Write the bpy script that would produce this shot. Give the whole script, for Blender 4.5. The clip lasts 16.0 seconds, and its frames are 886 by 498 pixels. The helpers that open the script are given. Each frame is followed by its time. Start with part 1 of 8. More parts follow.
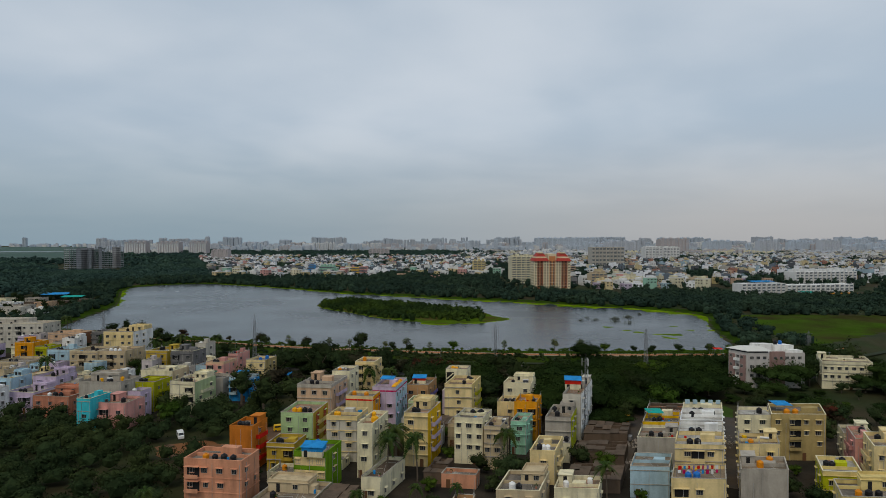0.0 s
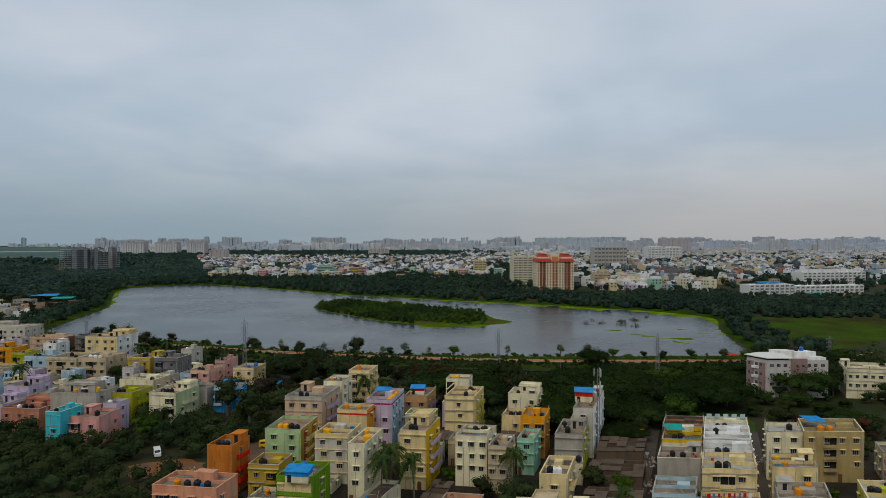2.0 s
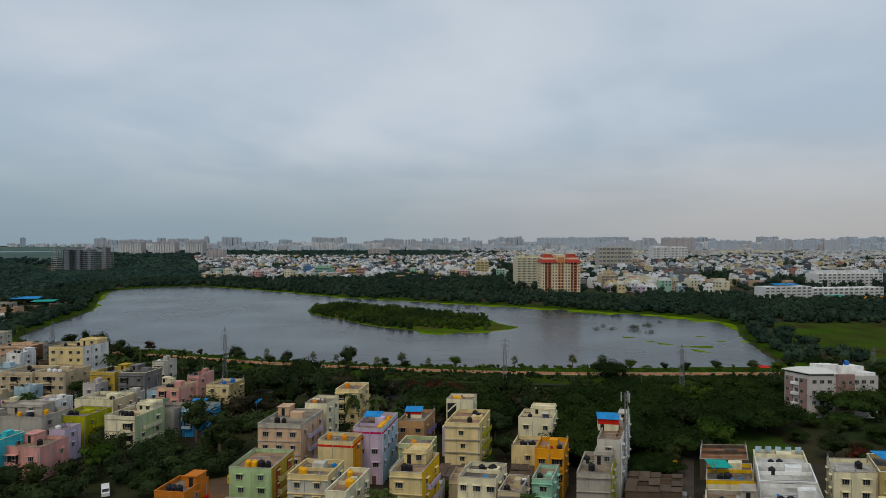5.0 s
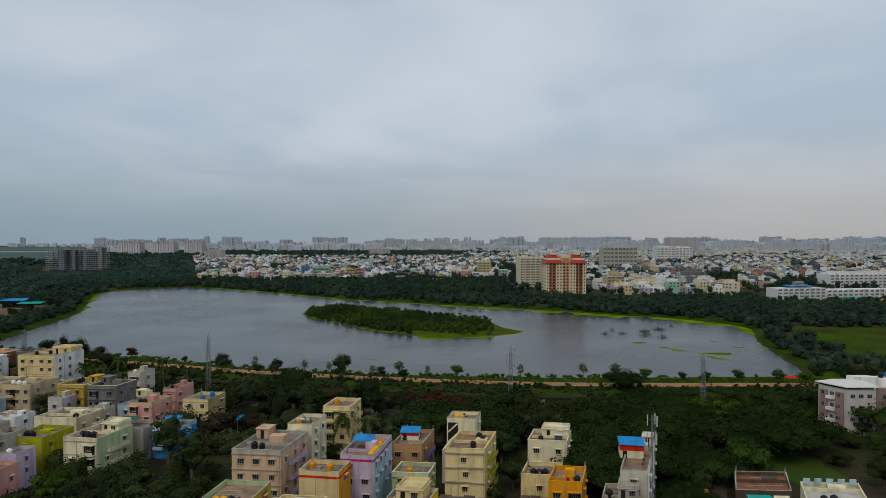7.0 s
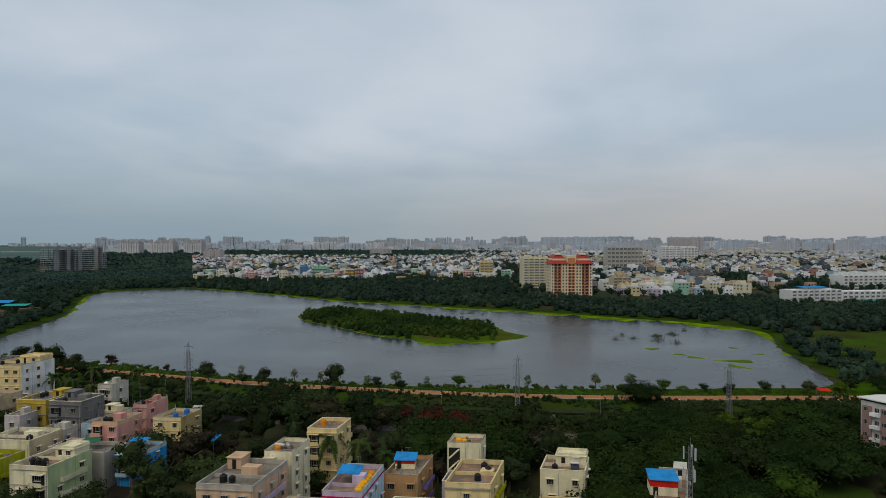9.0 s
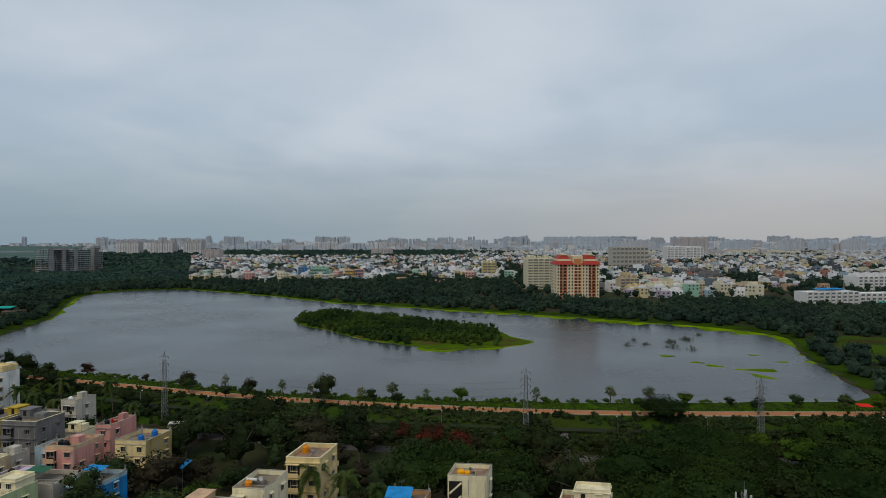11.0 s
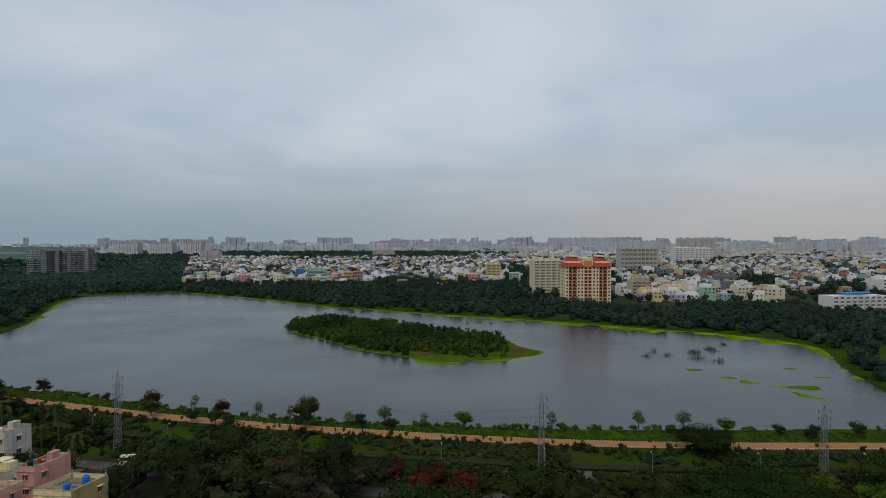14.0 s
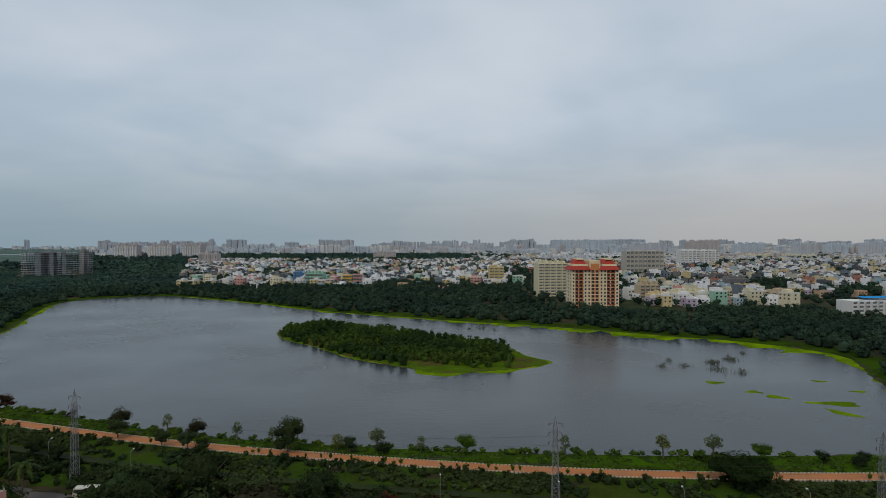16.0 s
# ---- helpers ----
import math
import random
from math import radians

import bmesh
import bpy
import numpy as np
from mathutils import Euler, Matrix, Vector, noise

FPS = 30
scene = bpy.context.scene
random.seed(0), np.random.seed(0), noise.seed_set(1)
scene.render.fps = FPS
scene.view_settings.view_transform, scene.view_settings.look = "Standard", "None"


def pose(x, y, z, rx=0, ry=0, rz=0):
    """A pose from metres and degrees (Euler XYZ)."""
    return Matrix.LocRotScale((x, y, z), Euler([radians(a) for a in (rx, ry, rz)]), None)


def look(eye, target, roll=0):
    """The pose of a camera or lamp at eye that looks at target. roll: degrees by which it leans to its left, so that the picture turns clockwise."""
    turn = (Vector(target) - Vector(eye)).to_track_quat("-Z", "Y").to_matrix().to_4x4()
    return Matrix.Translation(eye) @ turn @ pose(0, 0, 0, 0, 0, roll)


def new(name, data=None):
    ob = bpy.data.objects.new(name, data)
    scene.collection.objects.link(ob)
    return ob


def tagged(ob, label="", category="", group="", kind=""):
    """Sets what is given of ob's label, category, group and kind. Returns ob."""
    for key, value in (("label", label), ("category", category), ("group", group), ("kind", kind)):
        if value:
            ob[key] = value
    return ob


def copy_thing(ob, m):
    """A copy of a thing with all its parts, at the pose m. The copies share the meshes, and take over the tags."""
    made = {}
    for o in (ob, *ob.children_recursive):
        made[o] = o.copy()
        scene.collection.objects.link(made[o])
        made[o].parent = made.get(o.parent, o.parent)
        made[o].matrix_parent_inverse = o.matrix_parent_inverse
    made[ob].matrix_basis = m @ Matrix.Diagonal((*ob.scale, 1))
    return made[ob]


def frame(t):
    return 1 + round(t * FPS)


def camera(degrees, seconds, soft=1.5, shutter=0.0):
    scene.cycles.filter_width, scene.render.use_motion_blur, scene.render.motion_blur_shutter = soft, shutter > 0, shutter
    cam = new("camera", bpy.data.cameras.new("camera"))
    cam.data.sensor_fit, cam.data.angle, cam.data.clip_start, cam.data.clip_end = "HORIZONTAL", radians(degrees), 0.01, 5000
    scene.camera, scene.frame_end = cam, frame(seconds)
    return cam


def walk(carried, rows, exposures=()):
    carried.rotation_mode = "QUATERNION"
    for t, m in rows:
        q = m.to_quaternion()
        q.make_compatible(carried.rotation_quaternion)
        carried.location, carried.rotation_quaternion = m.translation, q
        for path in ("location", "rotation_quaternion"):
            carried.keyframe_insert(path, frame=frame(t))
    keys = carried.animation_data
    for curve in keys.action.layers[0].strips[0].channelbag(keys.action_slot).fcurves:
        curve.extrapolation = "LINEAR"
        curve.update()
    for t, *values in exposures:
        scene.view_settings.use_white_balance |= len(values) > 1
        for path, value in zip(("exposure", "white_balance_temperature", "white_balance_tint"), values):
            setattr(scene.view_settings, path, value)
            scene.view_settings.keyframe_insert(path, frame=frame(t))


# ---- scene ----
# ---- camera: a slow drone flight towards the lake ----
cam = camera(72, 16.0, 0.5)
PATH = [
    (0.0, pose(0.000, 0.000, 57.334, 89.1214, 0, 0.0000)),
    (1.0, pose(0.037, 7.257, 57.350, 89.1116, 0, 0.0060)),
    (2.0, pose(0.099, 15.165, 57.369, 89.1091, 0, 0.0226)),
    (3.0, pose(0.186, 23.602, 57.391, 89.1097, 0, 0.0501)),
    (4.0, pose(0.293, 32.460, 57.413, 89.1099, 0, 0.0887)),
    (5.0, pose(0.419, 41.641, 57.434, 89.1076, 0, 0.1383)),
    (6.0, pose(0.561, 51.062, 57.454, 89.1014, 0, 0.1985)),
    (7.0, pose(0.715, 60.652, 57.470, 89.0914, 0, 0.2685)),
    (8.0, pose(0.880, 70.354, 57.481, 89.0786, 0, 0.3476)),
    (9.0, pose(1.052, 80.121, 57.487, 89.0648, 0, 0.4345)),
    (10.0, pose(1.229, 89.921, 57.485, 89.0534, 0, 0.5278)),
    (11.0, pose(1.409, 99.735, 57.475, 89.0484, 0, 0.6258)),
    (12.0, pose(1.588, 109.556, 57.454, 89.0552, 0, 0.7267)),
    (13.0, pose(1.764, 119.389, 57.422, 89.0800, 0, 0.8281)),
    (14.0, pose(1.934, 129.253, 57.378, 89.1303, 0, 0.9277)),
    (15.0, pose(2.096, 139.180, 57.319, 89.2146, 0, 1.0227)),
    (16.0, pose(2.247, 149.214, 57.245, 89.3424, 0, 1.1101)),
]
walk(cam, PATH)


# ---- overcast daylight ----
SUN_EL, SUN_AZ = radians(52), radians(205)
world = bpy.data.worlds.new("overcast_sky")
scene.world = world
world.use_nodes = True


def build_world():
    nt = world.node_tree
    nt.nodes.clear()
    N, L = nt.nodes.new, nt.links.new

    def math_node(op, a, b=None, clamp=False):
        n = N("ShaderNodeMath")
        n.operation, n.use_clamp = op, clamp
        for i, v in enumerate((a, b)):
            if v is None:
                continue
            if isinstance(v, (int, float)):
                n.inputs[i].default_value = v
            else:
                L(v, n.inputs[i])
        return n.outputs[0]

    def mix(fac, a, b):
        n = N("ShaderNodeMix")
        n.data_type = "RGBA"
        for sock, v in ((n.inputs[0], fac), (n.inputs[6], a), (n.inputs[7], b)):
            if isinstance(v, (int, float)):
                sock.default_value = v
            elif isinstance(v, tuple):
                sock.default_value = (*v, 1)
            else:
                L(v, sock)
        return n.outputs[2]

    sky = N("ShaderNodeTexSky")
    sky.sky_type, sky.sun_disc = "NISHITA", False
    sky.sun_elevation, sky.sun_rotation = SUN_EL, SUN_AZ
    sky.air_density, sky.dust_density = 1.2, 2.0
    tc = N("ShaderNodeTexCoord")
    sep = N("ShaderNodeSeparateXYZ")
    L(tc.outputs["Generated"], sep.inputs[0])
    x, y, z = sep.outputs
    up = math_node("MAXIMUM", z, 0.0)
    # a flat cloud deck: directions are carried out to a plane overhead
    den = math_node("ADD", up, 0.16)
    comb = N("ShaderNodeCombineXYZ")
    L(math_node("DIVIDE", x, den), comb.inputs[0])
    L(math_node("DIVIDE", y, den), comb.inputs[1])
    big = N("ShaderNodeTexNoise")
    big.inputs["Scale"].default_value, big.inputs["Detail"].default_value = 0.62, 3.0
    big.inputs["Roughness"].default_value, big.inputs["Distortion"].default_value = 0.5, 0.35
    L(comb.outputs[0], big.inputs["Vector"])
    small = N("ShaderNodeTexNoise")
    small.inputs["Scale"].default_value, small.inputs["Detail"].default_value = 2.6, 6.0
    L(comb.outputs[0], small.inputs["Vector"])
    ramp = N("ShaderNodeMapRange")
    ramp.inputs[1].default_value, ramp.inputs[2].default_value = 0.34, 0.64
    ramp.interpolation_type = "SMOOTHSTEP"
    L(math_node("ADD", math_node("MULTIPLY", big.outputs[0], 0.86), math_node("MULTIPLY", small.outputs[0], 0.14)), ramp.inputs[0])
    clouds = mix(ramp.outputs[0], (0.412, 0.500, 0.596), (0.592, 0.650, 0.718))
    # thicker, bluer air low over the land, paler towards the east
    low = N("ShaderNodeMapRange")
    low.interpolation_type = "SMOOTHSTEP"
    low.inputs[1].default_value, low.inputs[2].default_value = 0.20, 0.0
    L(up, low.inputs[0])
    east = N("ShaderNodeMapRange")
    east.interpolation_type = "SMOOTHSTEP"
    east.inputs[1].default_value, east.inputs[2].default_value = -0.5, 0.55
    L(x, east.inputs[0])
    haze = mix(east.outputs[0], (0.236, 0.326, 0.390), (0.425, 0.420, 0.422))
    deck = mix(math_node("MULTIPLY", low.outputs[0], 0.92), clouds, haze)
    # the clear sky behind the deck is scaled to daylight strength
    dim = N("ShaderNodeMix")
    dim.data_type, dim.blend_type = "RGBA", "MULTIPLY"
    dim.inputs[0].default_value = 1.0
    L(sky.outputs[0], dim.inputs[6])
    dim.inputs[7].default_value = (0.10, 0.10, 0.10, 1)
    final = mix(0.07, deck, dim.outputs[2])
    bg = N("ShaderNodeBackground")
    bg.inputs[1].default_value = 1.0
    out = N("ShaderNodeOutputWorld")
    L(final, bg.inputs[0])
    L(bg.outputs[0], out.inputs[0])


build_world()
sun_data = bpy.data.lights.new("sun", "SUN")
sun_data.energy, sun_data.angle, sun_data.color = 1.06, radians(20), (1.0, 0.87, 0.67)
sun = new("sun", sun_data)
sun.matrix_world = look((math.sin(SUN_AZ) * math.cos(SUN_EL) * 100, math.cos(SUN_AZ) * math.cos(SUN_EL) * 100, math.sin(SUN_EL) * 100), (0, 0, 0))

# ---- materials ----
MATS = {}


def material(name, color, rough=0.8, var=0.18, scale=0.6, fine=6.0, bump=0.0, metal=0.0, tint=None, island=0.0, streaks=0.0, spec=0.1, ior=None, each=0.12):
    """A painted or natural surface: colour varied at two scales, by object and by island, with optional rain streaks and relief."""
    if name in MATS:
        return MATS[name]
    m = bpy.data.materials.new(name)
    m.use_nodes = True
    nt = m.node_tree
    N, L = nt.nodes.new, nt.links.new
    bs = nt.nodes["Principled BSDF"]
    bs.inputs["Roughness"].default_value, bs.inputs["Metallic"].default_value = rough, metal
    bs.inputs["Specular IOR Level"].default_value = spec
    if ior:
        bs.inputs["IOR"].default_value = ior
    geo = N("ShaderNodeNewGeometry")
    pos = geo.outputs["Position"]

    def noise_at(sc, detail=3.0, stretch=None):
        n = N("ShaderNodeTexNoise")
        n.inputs["Scale"].default_value, n.inputs["Detail"].default_value = sc, detail
        if stretch:
            mp = N("ShaderNodeMapping")
            mp.inputs["Scale"].default_value = stretch
            L(pos, mp.inputs[0])
            L(mp.outputs[0], n.inputs["Vector"])
        else:
            L(pos, n.inputs["Vector"])
        return n.outputs[0]

    def op(kind, a, b):
        n = N("ShaderNodeMath")
        n.operation = kind
        for i, v in enumerate((a, b)):
            if isinstance(v, (int, float)):
                n.inputs[i].default_value = v
            else:
                L(v, n.inputs[i])
        return n.outputs[0]

    f = op("ADD", op("MULTIPLY", noise_at(scale), 0.6), op("MULTIPLY", noise_at(fine, 4.0), 0.4))
    value = op("ADD", 1.0, op("MULTIPLY", op("SUBTRACT", f, 0.5), 2.4 * var))
    if island:
        value = op("MULTIPLY", value, op("ADD", 1.0 - island, op("MULTIPLY", geo.outputs["Random Per Island"], 2 * island)))
    info = N("ShaderNodeObjectInfo")
    value = op("MULTIPLY", value, op("ADD", 1.0 - each / 2, op("MULTIPLY", info.outputs["Random"], each)))
    if streaks:
        s = noise_at(1.0, 4.0, (0.55, 0.55, 0.12))
        mr = N("ShaderNodeMapRange")
        mr.inputs[1].default_value, mr.inputs[2].default_value = 0.46, 0.80
        L(s, mr.inputs[0])
        value = op("MULTIPLY", value, op("SUBTRACT", 1.0, op("MULTIPLY", mr.outputs[0], streaks)))
    base = N("ShaderNodeMix")
    base.data_type = "RGBA"
    base.inputs[6].default_value = (*color, 1)
    base.inputs[7].default_value = (*(tint or color), 1)
    if tint:
        t = N("ShaderNodeMapRange")
        t.inputs[1].default_value, t.inputs[2].default_value = 0.42, 0.62
        L(noise_at(scale * 0.45, 4.0), t.inputs[0])
        L(t.outputs[0], base.inputs[0])
    mul = N("ShaderNodeVectorMath")
    mul.operation = "SCALE"
    L(base.outputs[2], mul.inputs[0])
    L(value, mul.inputs["Scale"])
    L(mul.outputs[0], bs.inputs["Base Color"])
    if bump:
        b = N("ShaderNodeBump")
        b.inputs["Strength"].default_value, b.inputs["Distance"].default_value = 0.6, bump
        L(noise_at(fine, 5.0), b.inputs["Height"])
        L(b.outputs[0], bs.inputs["Normal"])
    MATS[name] = m
    return m


PAINTS = {
    "salmon": (0.62, 0.29, 0.17), "orange_brown": (0.50, 0.16, 0.02), "light_green": (0.36, 0.49, 0.25), "leaf_green": (0.13, 0.26, 0.01),
    "mustard": (0.45, 0.31, 0.04), "pale_grey": (0.49, 0.46, 0.39), "off_white": (0.69, 0.63, 0.425), "cream": (0.68, 0.54, 0.27),
    "beige": (0.50, 0.40, 0.25), "mint": (0.28, 0.52, 0.38), "amber": (0.65, 0.28, 0.01), "lilac": (0.50, 0.41, 0.53),
    "pale_yellow": (0.63, 0.50, 0.20), "pale_green": (0.44, 0.52, 0.28), "peach": (0.57, 0.38, 0.24), "ochre": (0.45, 0.26, 0.12),
    "warm_grey": (0.38, 0.345, 0.29), "pink": (0.59, 0.29, 0.25), "brown_sheet": (0.10, 0.075, 0.055), "pale_blue": (0.36, 0.50, 0.57),
    "olive_beige": (0.38, 0.29, 0.12), "white_pink": (0.50, 0.445, 0.43), "terracotta": (0.43, 0.18, 0.11), "cyan": (0.05, 0.48, 0.55),
    "olive_green": (0.35, 0.35, 0.01), "dark_grey": (0.165, 0.16, 0.155), "blue_sheet": (0.02, 0.24, 0.56), "white": (0.74, 0.74, 0.72),
    "yellow": (0.71, 0.43, 0.01), "red": (0.56, 0.02, 0.01), "lime": (0.42, 0.44, 0.01), "magenta": (0.46, 0.01, 0.09), "violet": (0.19, 0.15, 0.38),
    # haze_blue and haze_grey hold distance haze mixed into the wall colour
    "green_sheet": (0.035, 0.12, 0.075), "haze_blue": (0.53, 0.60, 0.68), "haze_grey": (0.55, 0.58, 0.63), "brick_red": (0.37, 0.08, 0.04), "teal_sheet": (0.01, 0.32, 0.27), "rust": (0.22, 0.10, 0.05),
}


def paint(key):
    return material("paint_" + key, PAINTS[key], rough=0.85, var=0.24, scale=0.3, fine=2.4, streaks=0.42, bump=0.01)


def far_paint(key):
    """The same house paints for far walls, mixed with blue-grey to stand for distance haze."""
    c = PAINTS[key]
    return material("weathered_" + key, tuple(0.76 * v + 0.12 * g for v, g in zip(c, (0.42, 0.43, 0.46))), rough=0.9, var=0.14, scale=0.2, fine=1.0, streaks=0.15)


COPING = material("weathered_coping", (0.40, 0.365, 0.30), var=0.5, scale=0.5, fine=2.2, tint=(0.20, 0.18, 0.15))
CONCRETE = material("concrete", (0.30, 0.29, 0.27), var=0.3, scale=0.3, fine=2.0, streaks=0.3, bump=0.02)
ROOF = material("roof_screed", (0.25, 0.195, 0.135), var=0.6, scale=0.5, fine=2.6, tint=(0.13, 0.108, 0.082))
LIGHT_DECK = material("roof_limewashed", (0.42, 0.41, 0.375), var=0.5, scale=0.5, fine=2.6, tint=(0.27, 0.255, 0.22))
ROOFS = [ROOF, material("roof_stained", (0.19, 0.165, 0.135), var=0.65, scale=0.4, fine=2.6, tint=(0.095, 0.085, 0.072)), material("roof_clay", (0.30, 0.185, 0.12), var=0.55, scale=0.6, fine=3.0, tint=(0.17, 0.125, 0.09))]
GLASS = material("window_glass", (0.025, 0.03, 0.035), rough=0.12, var=0.1, spec=0.5)
FRAME = material("window_frame", (0.30, 0.285, 0.25), rough=0.6, var=0.1)
# near-black paint that stands in for shade in doorways, loggias and stairwells
DARK = material("painted_opening_dark", (0.02, 0.02, 0.02), rough=0.9, var=0.1)
METAL = material("galvanised_steel", (0.17, 0.175, 0.18), rough=0.6, metal=0.2, var=0.2)
LEAF = material("leaves_dark", (0.0185, 0.0300, 0.0125), rough=0.65, var=0.42, scale=0.12, fine=1.2, island=0.32, tint=(0.0290, 0.0400, 0.0140), spec=0.0, each=0.6)
LEAF_LIGHT = material("leaves_light", (0.0300, 0.0560, 0.0090), rough=0.65, var=0.45, scale=0.12, fine=1.2, island=0.35, tint=(0.0440, 0.0700, 0.0090), spec=0.0)
LEAF_RED = material("leaves_red_bloom", (0.030, 0.022, 0.014), rough=0.65, var=0.5, scale=0.4, fine=1.2, island=0.5, tint=(0.115, 0.022, 0.013), spec=0.0)
LEAF_RAIN = material("leaves_rain_tree", (0.0140, 0.0260, 0.0080), rough=0.65, var=0.42, scale=0.12, fine=1.2, island=0.32, tint=(0.0215, 0.0370, 0.0090), spec=0.0, each=0.45)
LEAF_OLIVE = material("leaves_olive", (0.0300, 0.0305, 0.0160), rough=0.7, var=0.5, scale=0.12, fine=1.2, island=0.4, tint=(0.0270, 0.0235, 0.0150), spec=0.0)
PALM = material("palm_fronds", (0.0240, 0.0480, 0.0090), rough=0.6, var=0.4, scale=0.5, fine=2.0, island=0.45, tint=(0.0480, 0.0640, 0.0140), spec=0.05)
# blue raised in this leaf colour for haze across the lake
WOOD_LEAF = material("leaves_lakeside_hazed", (0.0205, 0.0370, 0.0270), rough=0.7, var=0.45, scale=0.05, fine=0.5, island=0.25, tint=(0.0320, 0.0530, 0.0330), spec=0.0)
ISLE_LEAF = material("leaves_island", (0.0200, 0.0370, 0.0120), rough=0.7, var=0.5, scale=0.08, fine=0.5, island=0.35, tint=(0.0400, 0.0660, 0.0130), spec=0.0)
LEAF_WISPY = material("leaves_wispy", (0.060, 0.082, 0.026), rough=0.7, var=0.5, scale=0.12, fine=1.2, island=0.5, tint=(0.105, 0.110, 0.024), spec=0.0)
BARK = material("bark", (0.10, 0.08, 0.06), var=0.4, scale=1.0, fine=6.0, bump=0.03)
WEED = material("floating_weed", (0.0700, 0.1250, 0.0050), rough=0.7, var=0.6, scale=0.16, fine=0.8, tint=(0.1350, 0.2150, 0.0040), spec=0.0)
REED = material("reeds", (0.070, 0.078, 0.052), spec=0.0, rough=0.7, var=0.5, scale=0.2, fine=1.0, island=0.4)


# ---- mesh helpers ----
def np_mesh(name, V, F):
    """A mesh from an array of vertices and an array of faces with the same number of corners."""
    me = bpy.data.meshes.new(name)
    V, F = np.asarray(V, np.float32), np.asarray(F, np.int32)
    me.vertices.add(len(V))
    me.vertices.foreach_set("co", V.ravel())
    me.loops.add(F.size)
    me.loops.foreach_set("vertex_index", F.ravel())
    me.polygons.add(len(F))
    me.polygons.foreach_set("loop_start", np.arange(len(F), dtype=np.int32) * F.shape[1])
    me.polygons.foreach_set("use_smooth", np.zeros(len(F), bool))
    me.update(calc_edges=True)
    me.validate()
    return me


def part(name, data, mat=None, parent=None, label="", m=None):
    """Links a bmesh or a mesh as one object, under a thing or a part."""
    if isinstance(data, bmesh.types.BMesh):
        me = bpy.data.meshes.new(name)
        bmesh.ops.recalc_face_normals(data, faces=data.faces)
        data.to_mesh(me)
        data.free()
    else:
        me = data
    if mat and not me.materials:
        me.materials.append(mat)
    ob = new(name, me)
    if parent:
        ob.parent = parent
    if m is not None:
        ob.matrix_basis = m
    if label:
        ob["label"] = label
    return ob


def box(bm, x0, x1, y0, y1, z0, z1, m=None):
    pts = [(x, y, z) for z in (z0, z1) for x, y in ((x0, y0), (x1, y0), (x1, y1), (x0, y1))]
    vs = [bm.verts.new(m @ Vector(p) if m is not None else p) for p in pts]
    for q in ((3, 2, 1, 0), (4, 5, 6, 7), (0, 1, 5, 4), (1, 2, 6, 5), (2, 3, 7, 6), (3, 0, 4, 7)):
        bm.faces.new([vs[i] for i in q])
    return vs


def prism(bm, corners, z0, z1):
    n = len(corners)
    lo = [bm.verts.new((x, y, z0)) for x, y in corners]
    hi = [bm.verts.new((x, y, z1)) for x, y in corners]
    bm.faces.new(lo[::-1])
    bm.faces.new(hi)
    for i in range(n):
        j = (i + 1) % n
        bm.faces.new((lo[i], lo[j], hi[j], hi[i]))


def rod(bm, a, b, r, sides=4, r2=None):
    a, b = Vector(a), Vector(b)
    q = (b - a).to_track_quat("Z", "Y").to_matrix()
    rings = []
    for c, rr in ((a, r), (b, r if r2 is None else r2)):
        rings.append([bm.verts.new(c + q @ Vector((rr * math.cos(2 * math.pi * i / sides), rr * math.sin(2 * math.pi * i / sides), 0))) for i in range(sides)])
    for i in range(sides):
        j = (i + 1) % sides
        bm.faces.new((rings[0][i], rings[0][j], rings[1][j], rings[1][i]))
    bm.faces.new(rings[0][::-1])
    bm.faces.new(rings[1])


def tube(bm, pts, r, sides=3):
    """A bent thin tube through points, in one connected body."""
    rings = []
    for i, p in enumerate(pts):
        d = (pts[min(i + 1, len(pts) - 1)] - pts[max(i - 1, 0)]).to_track_quat("Z", "Y").to_matrix()
        rings.append([bm.verts.new(p + d @ Vector((r * math.cos(2 * math.pi * k / sides), r * math.sin(2 * math.pi * k / sides), 0))) for k in range(sides)])
    for a, b in zip(rings, rings[1:]):
        for k in range(sides):
            j = (k + 1) % sides
            bm.faces.new((a[k], a[j], b[j], b[k]))


def lathe(bm, profile, sides=16):
    rings = [[bm.verts.new((r * math.cos(2 * math.pi * i / sides), r * math.sin(2 * math.pi * i / sides), z)) for i in range(sides)] for r, z in profile]
    for a, b in zip(rings, rings[1:]):
        for i in range(sides):
            j = (i + 1) % sides
            bm.faces.new((a[i], a[j], b[j], b[i]))
    bm.faces.new(rings[0][::-1])
    bm.faces.new(rings[-1])


def smooth_closed(pts, steps=6):
    """A closed Catmull-Rom curve through a few corner points."""
    P = np.array(pts, float)
    n, out = len(P), []
    for i in range(n):
        a, b, c, d = P[(i - 1) % n], P[i], P[(i + 1) % n], P[(i + 2) % n]
        for k in range(steps):
            t = k / steps
            out.append(0.5 * (2 * b + (c - a) * t + (2 * a - 5 * b + 4 * c - d) * t * t + (3 * b - a - 3 * c + d) * t ** 3))
    return np.array(out)


def smooth_open(pts, steps=8):
    P = [np.array(p, float) for p in pts]
    P = [2 * P[0] - P[1]] + P + [2 * P[-1] - P[-2]]
    out = []
    for i in range(1, len(P) - 2):
        a, b, c, d = P[i - 1:i + 3]
        for k in range(steps):
            t = k / steps
            out.append(0.5 * (2 * b + (c - a) * t + (2 * a - 5 * b + 4 * c - d) * t * t + (3 * b - a - 3 * c + d) * t ** 3))
    out.append(P[-2])
    return np.array(out)


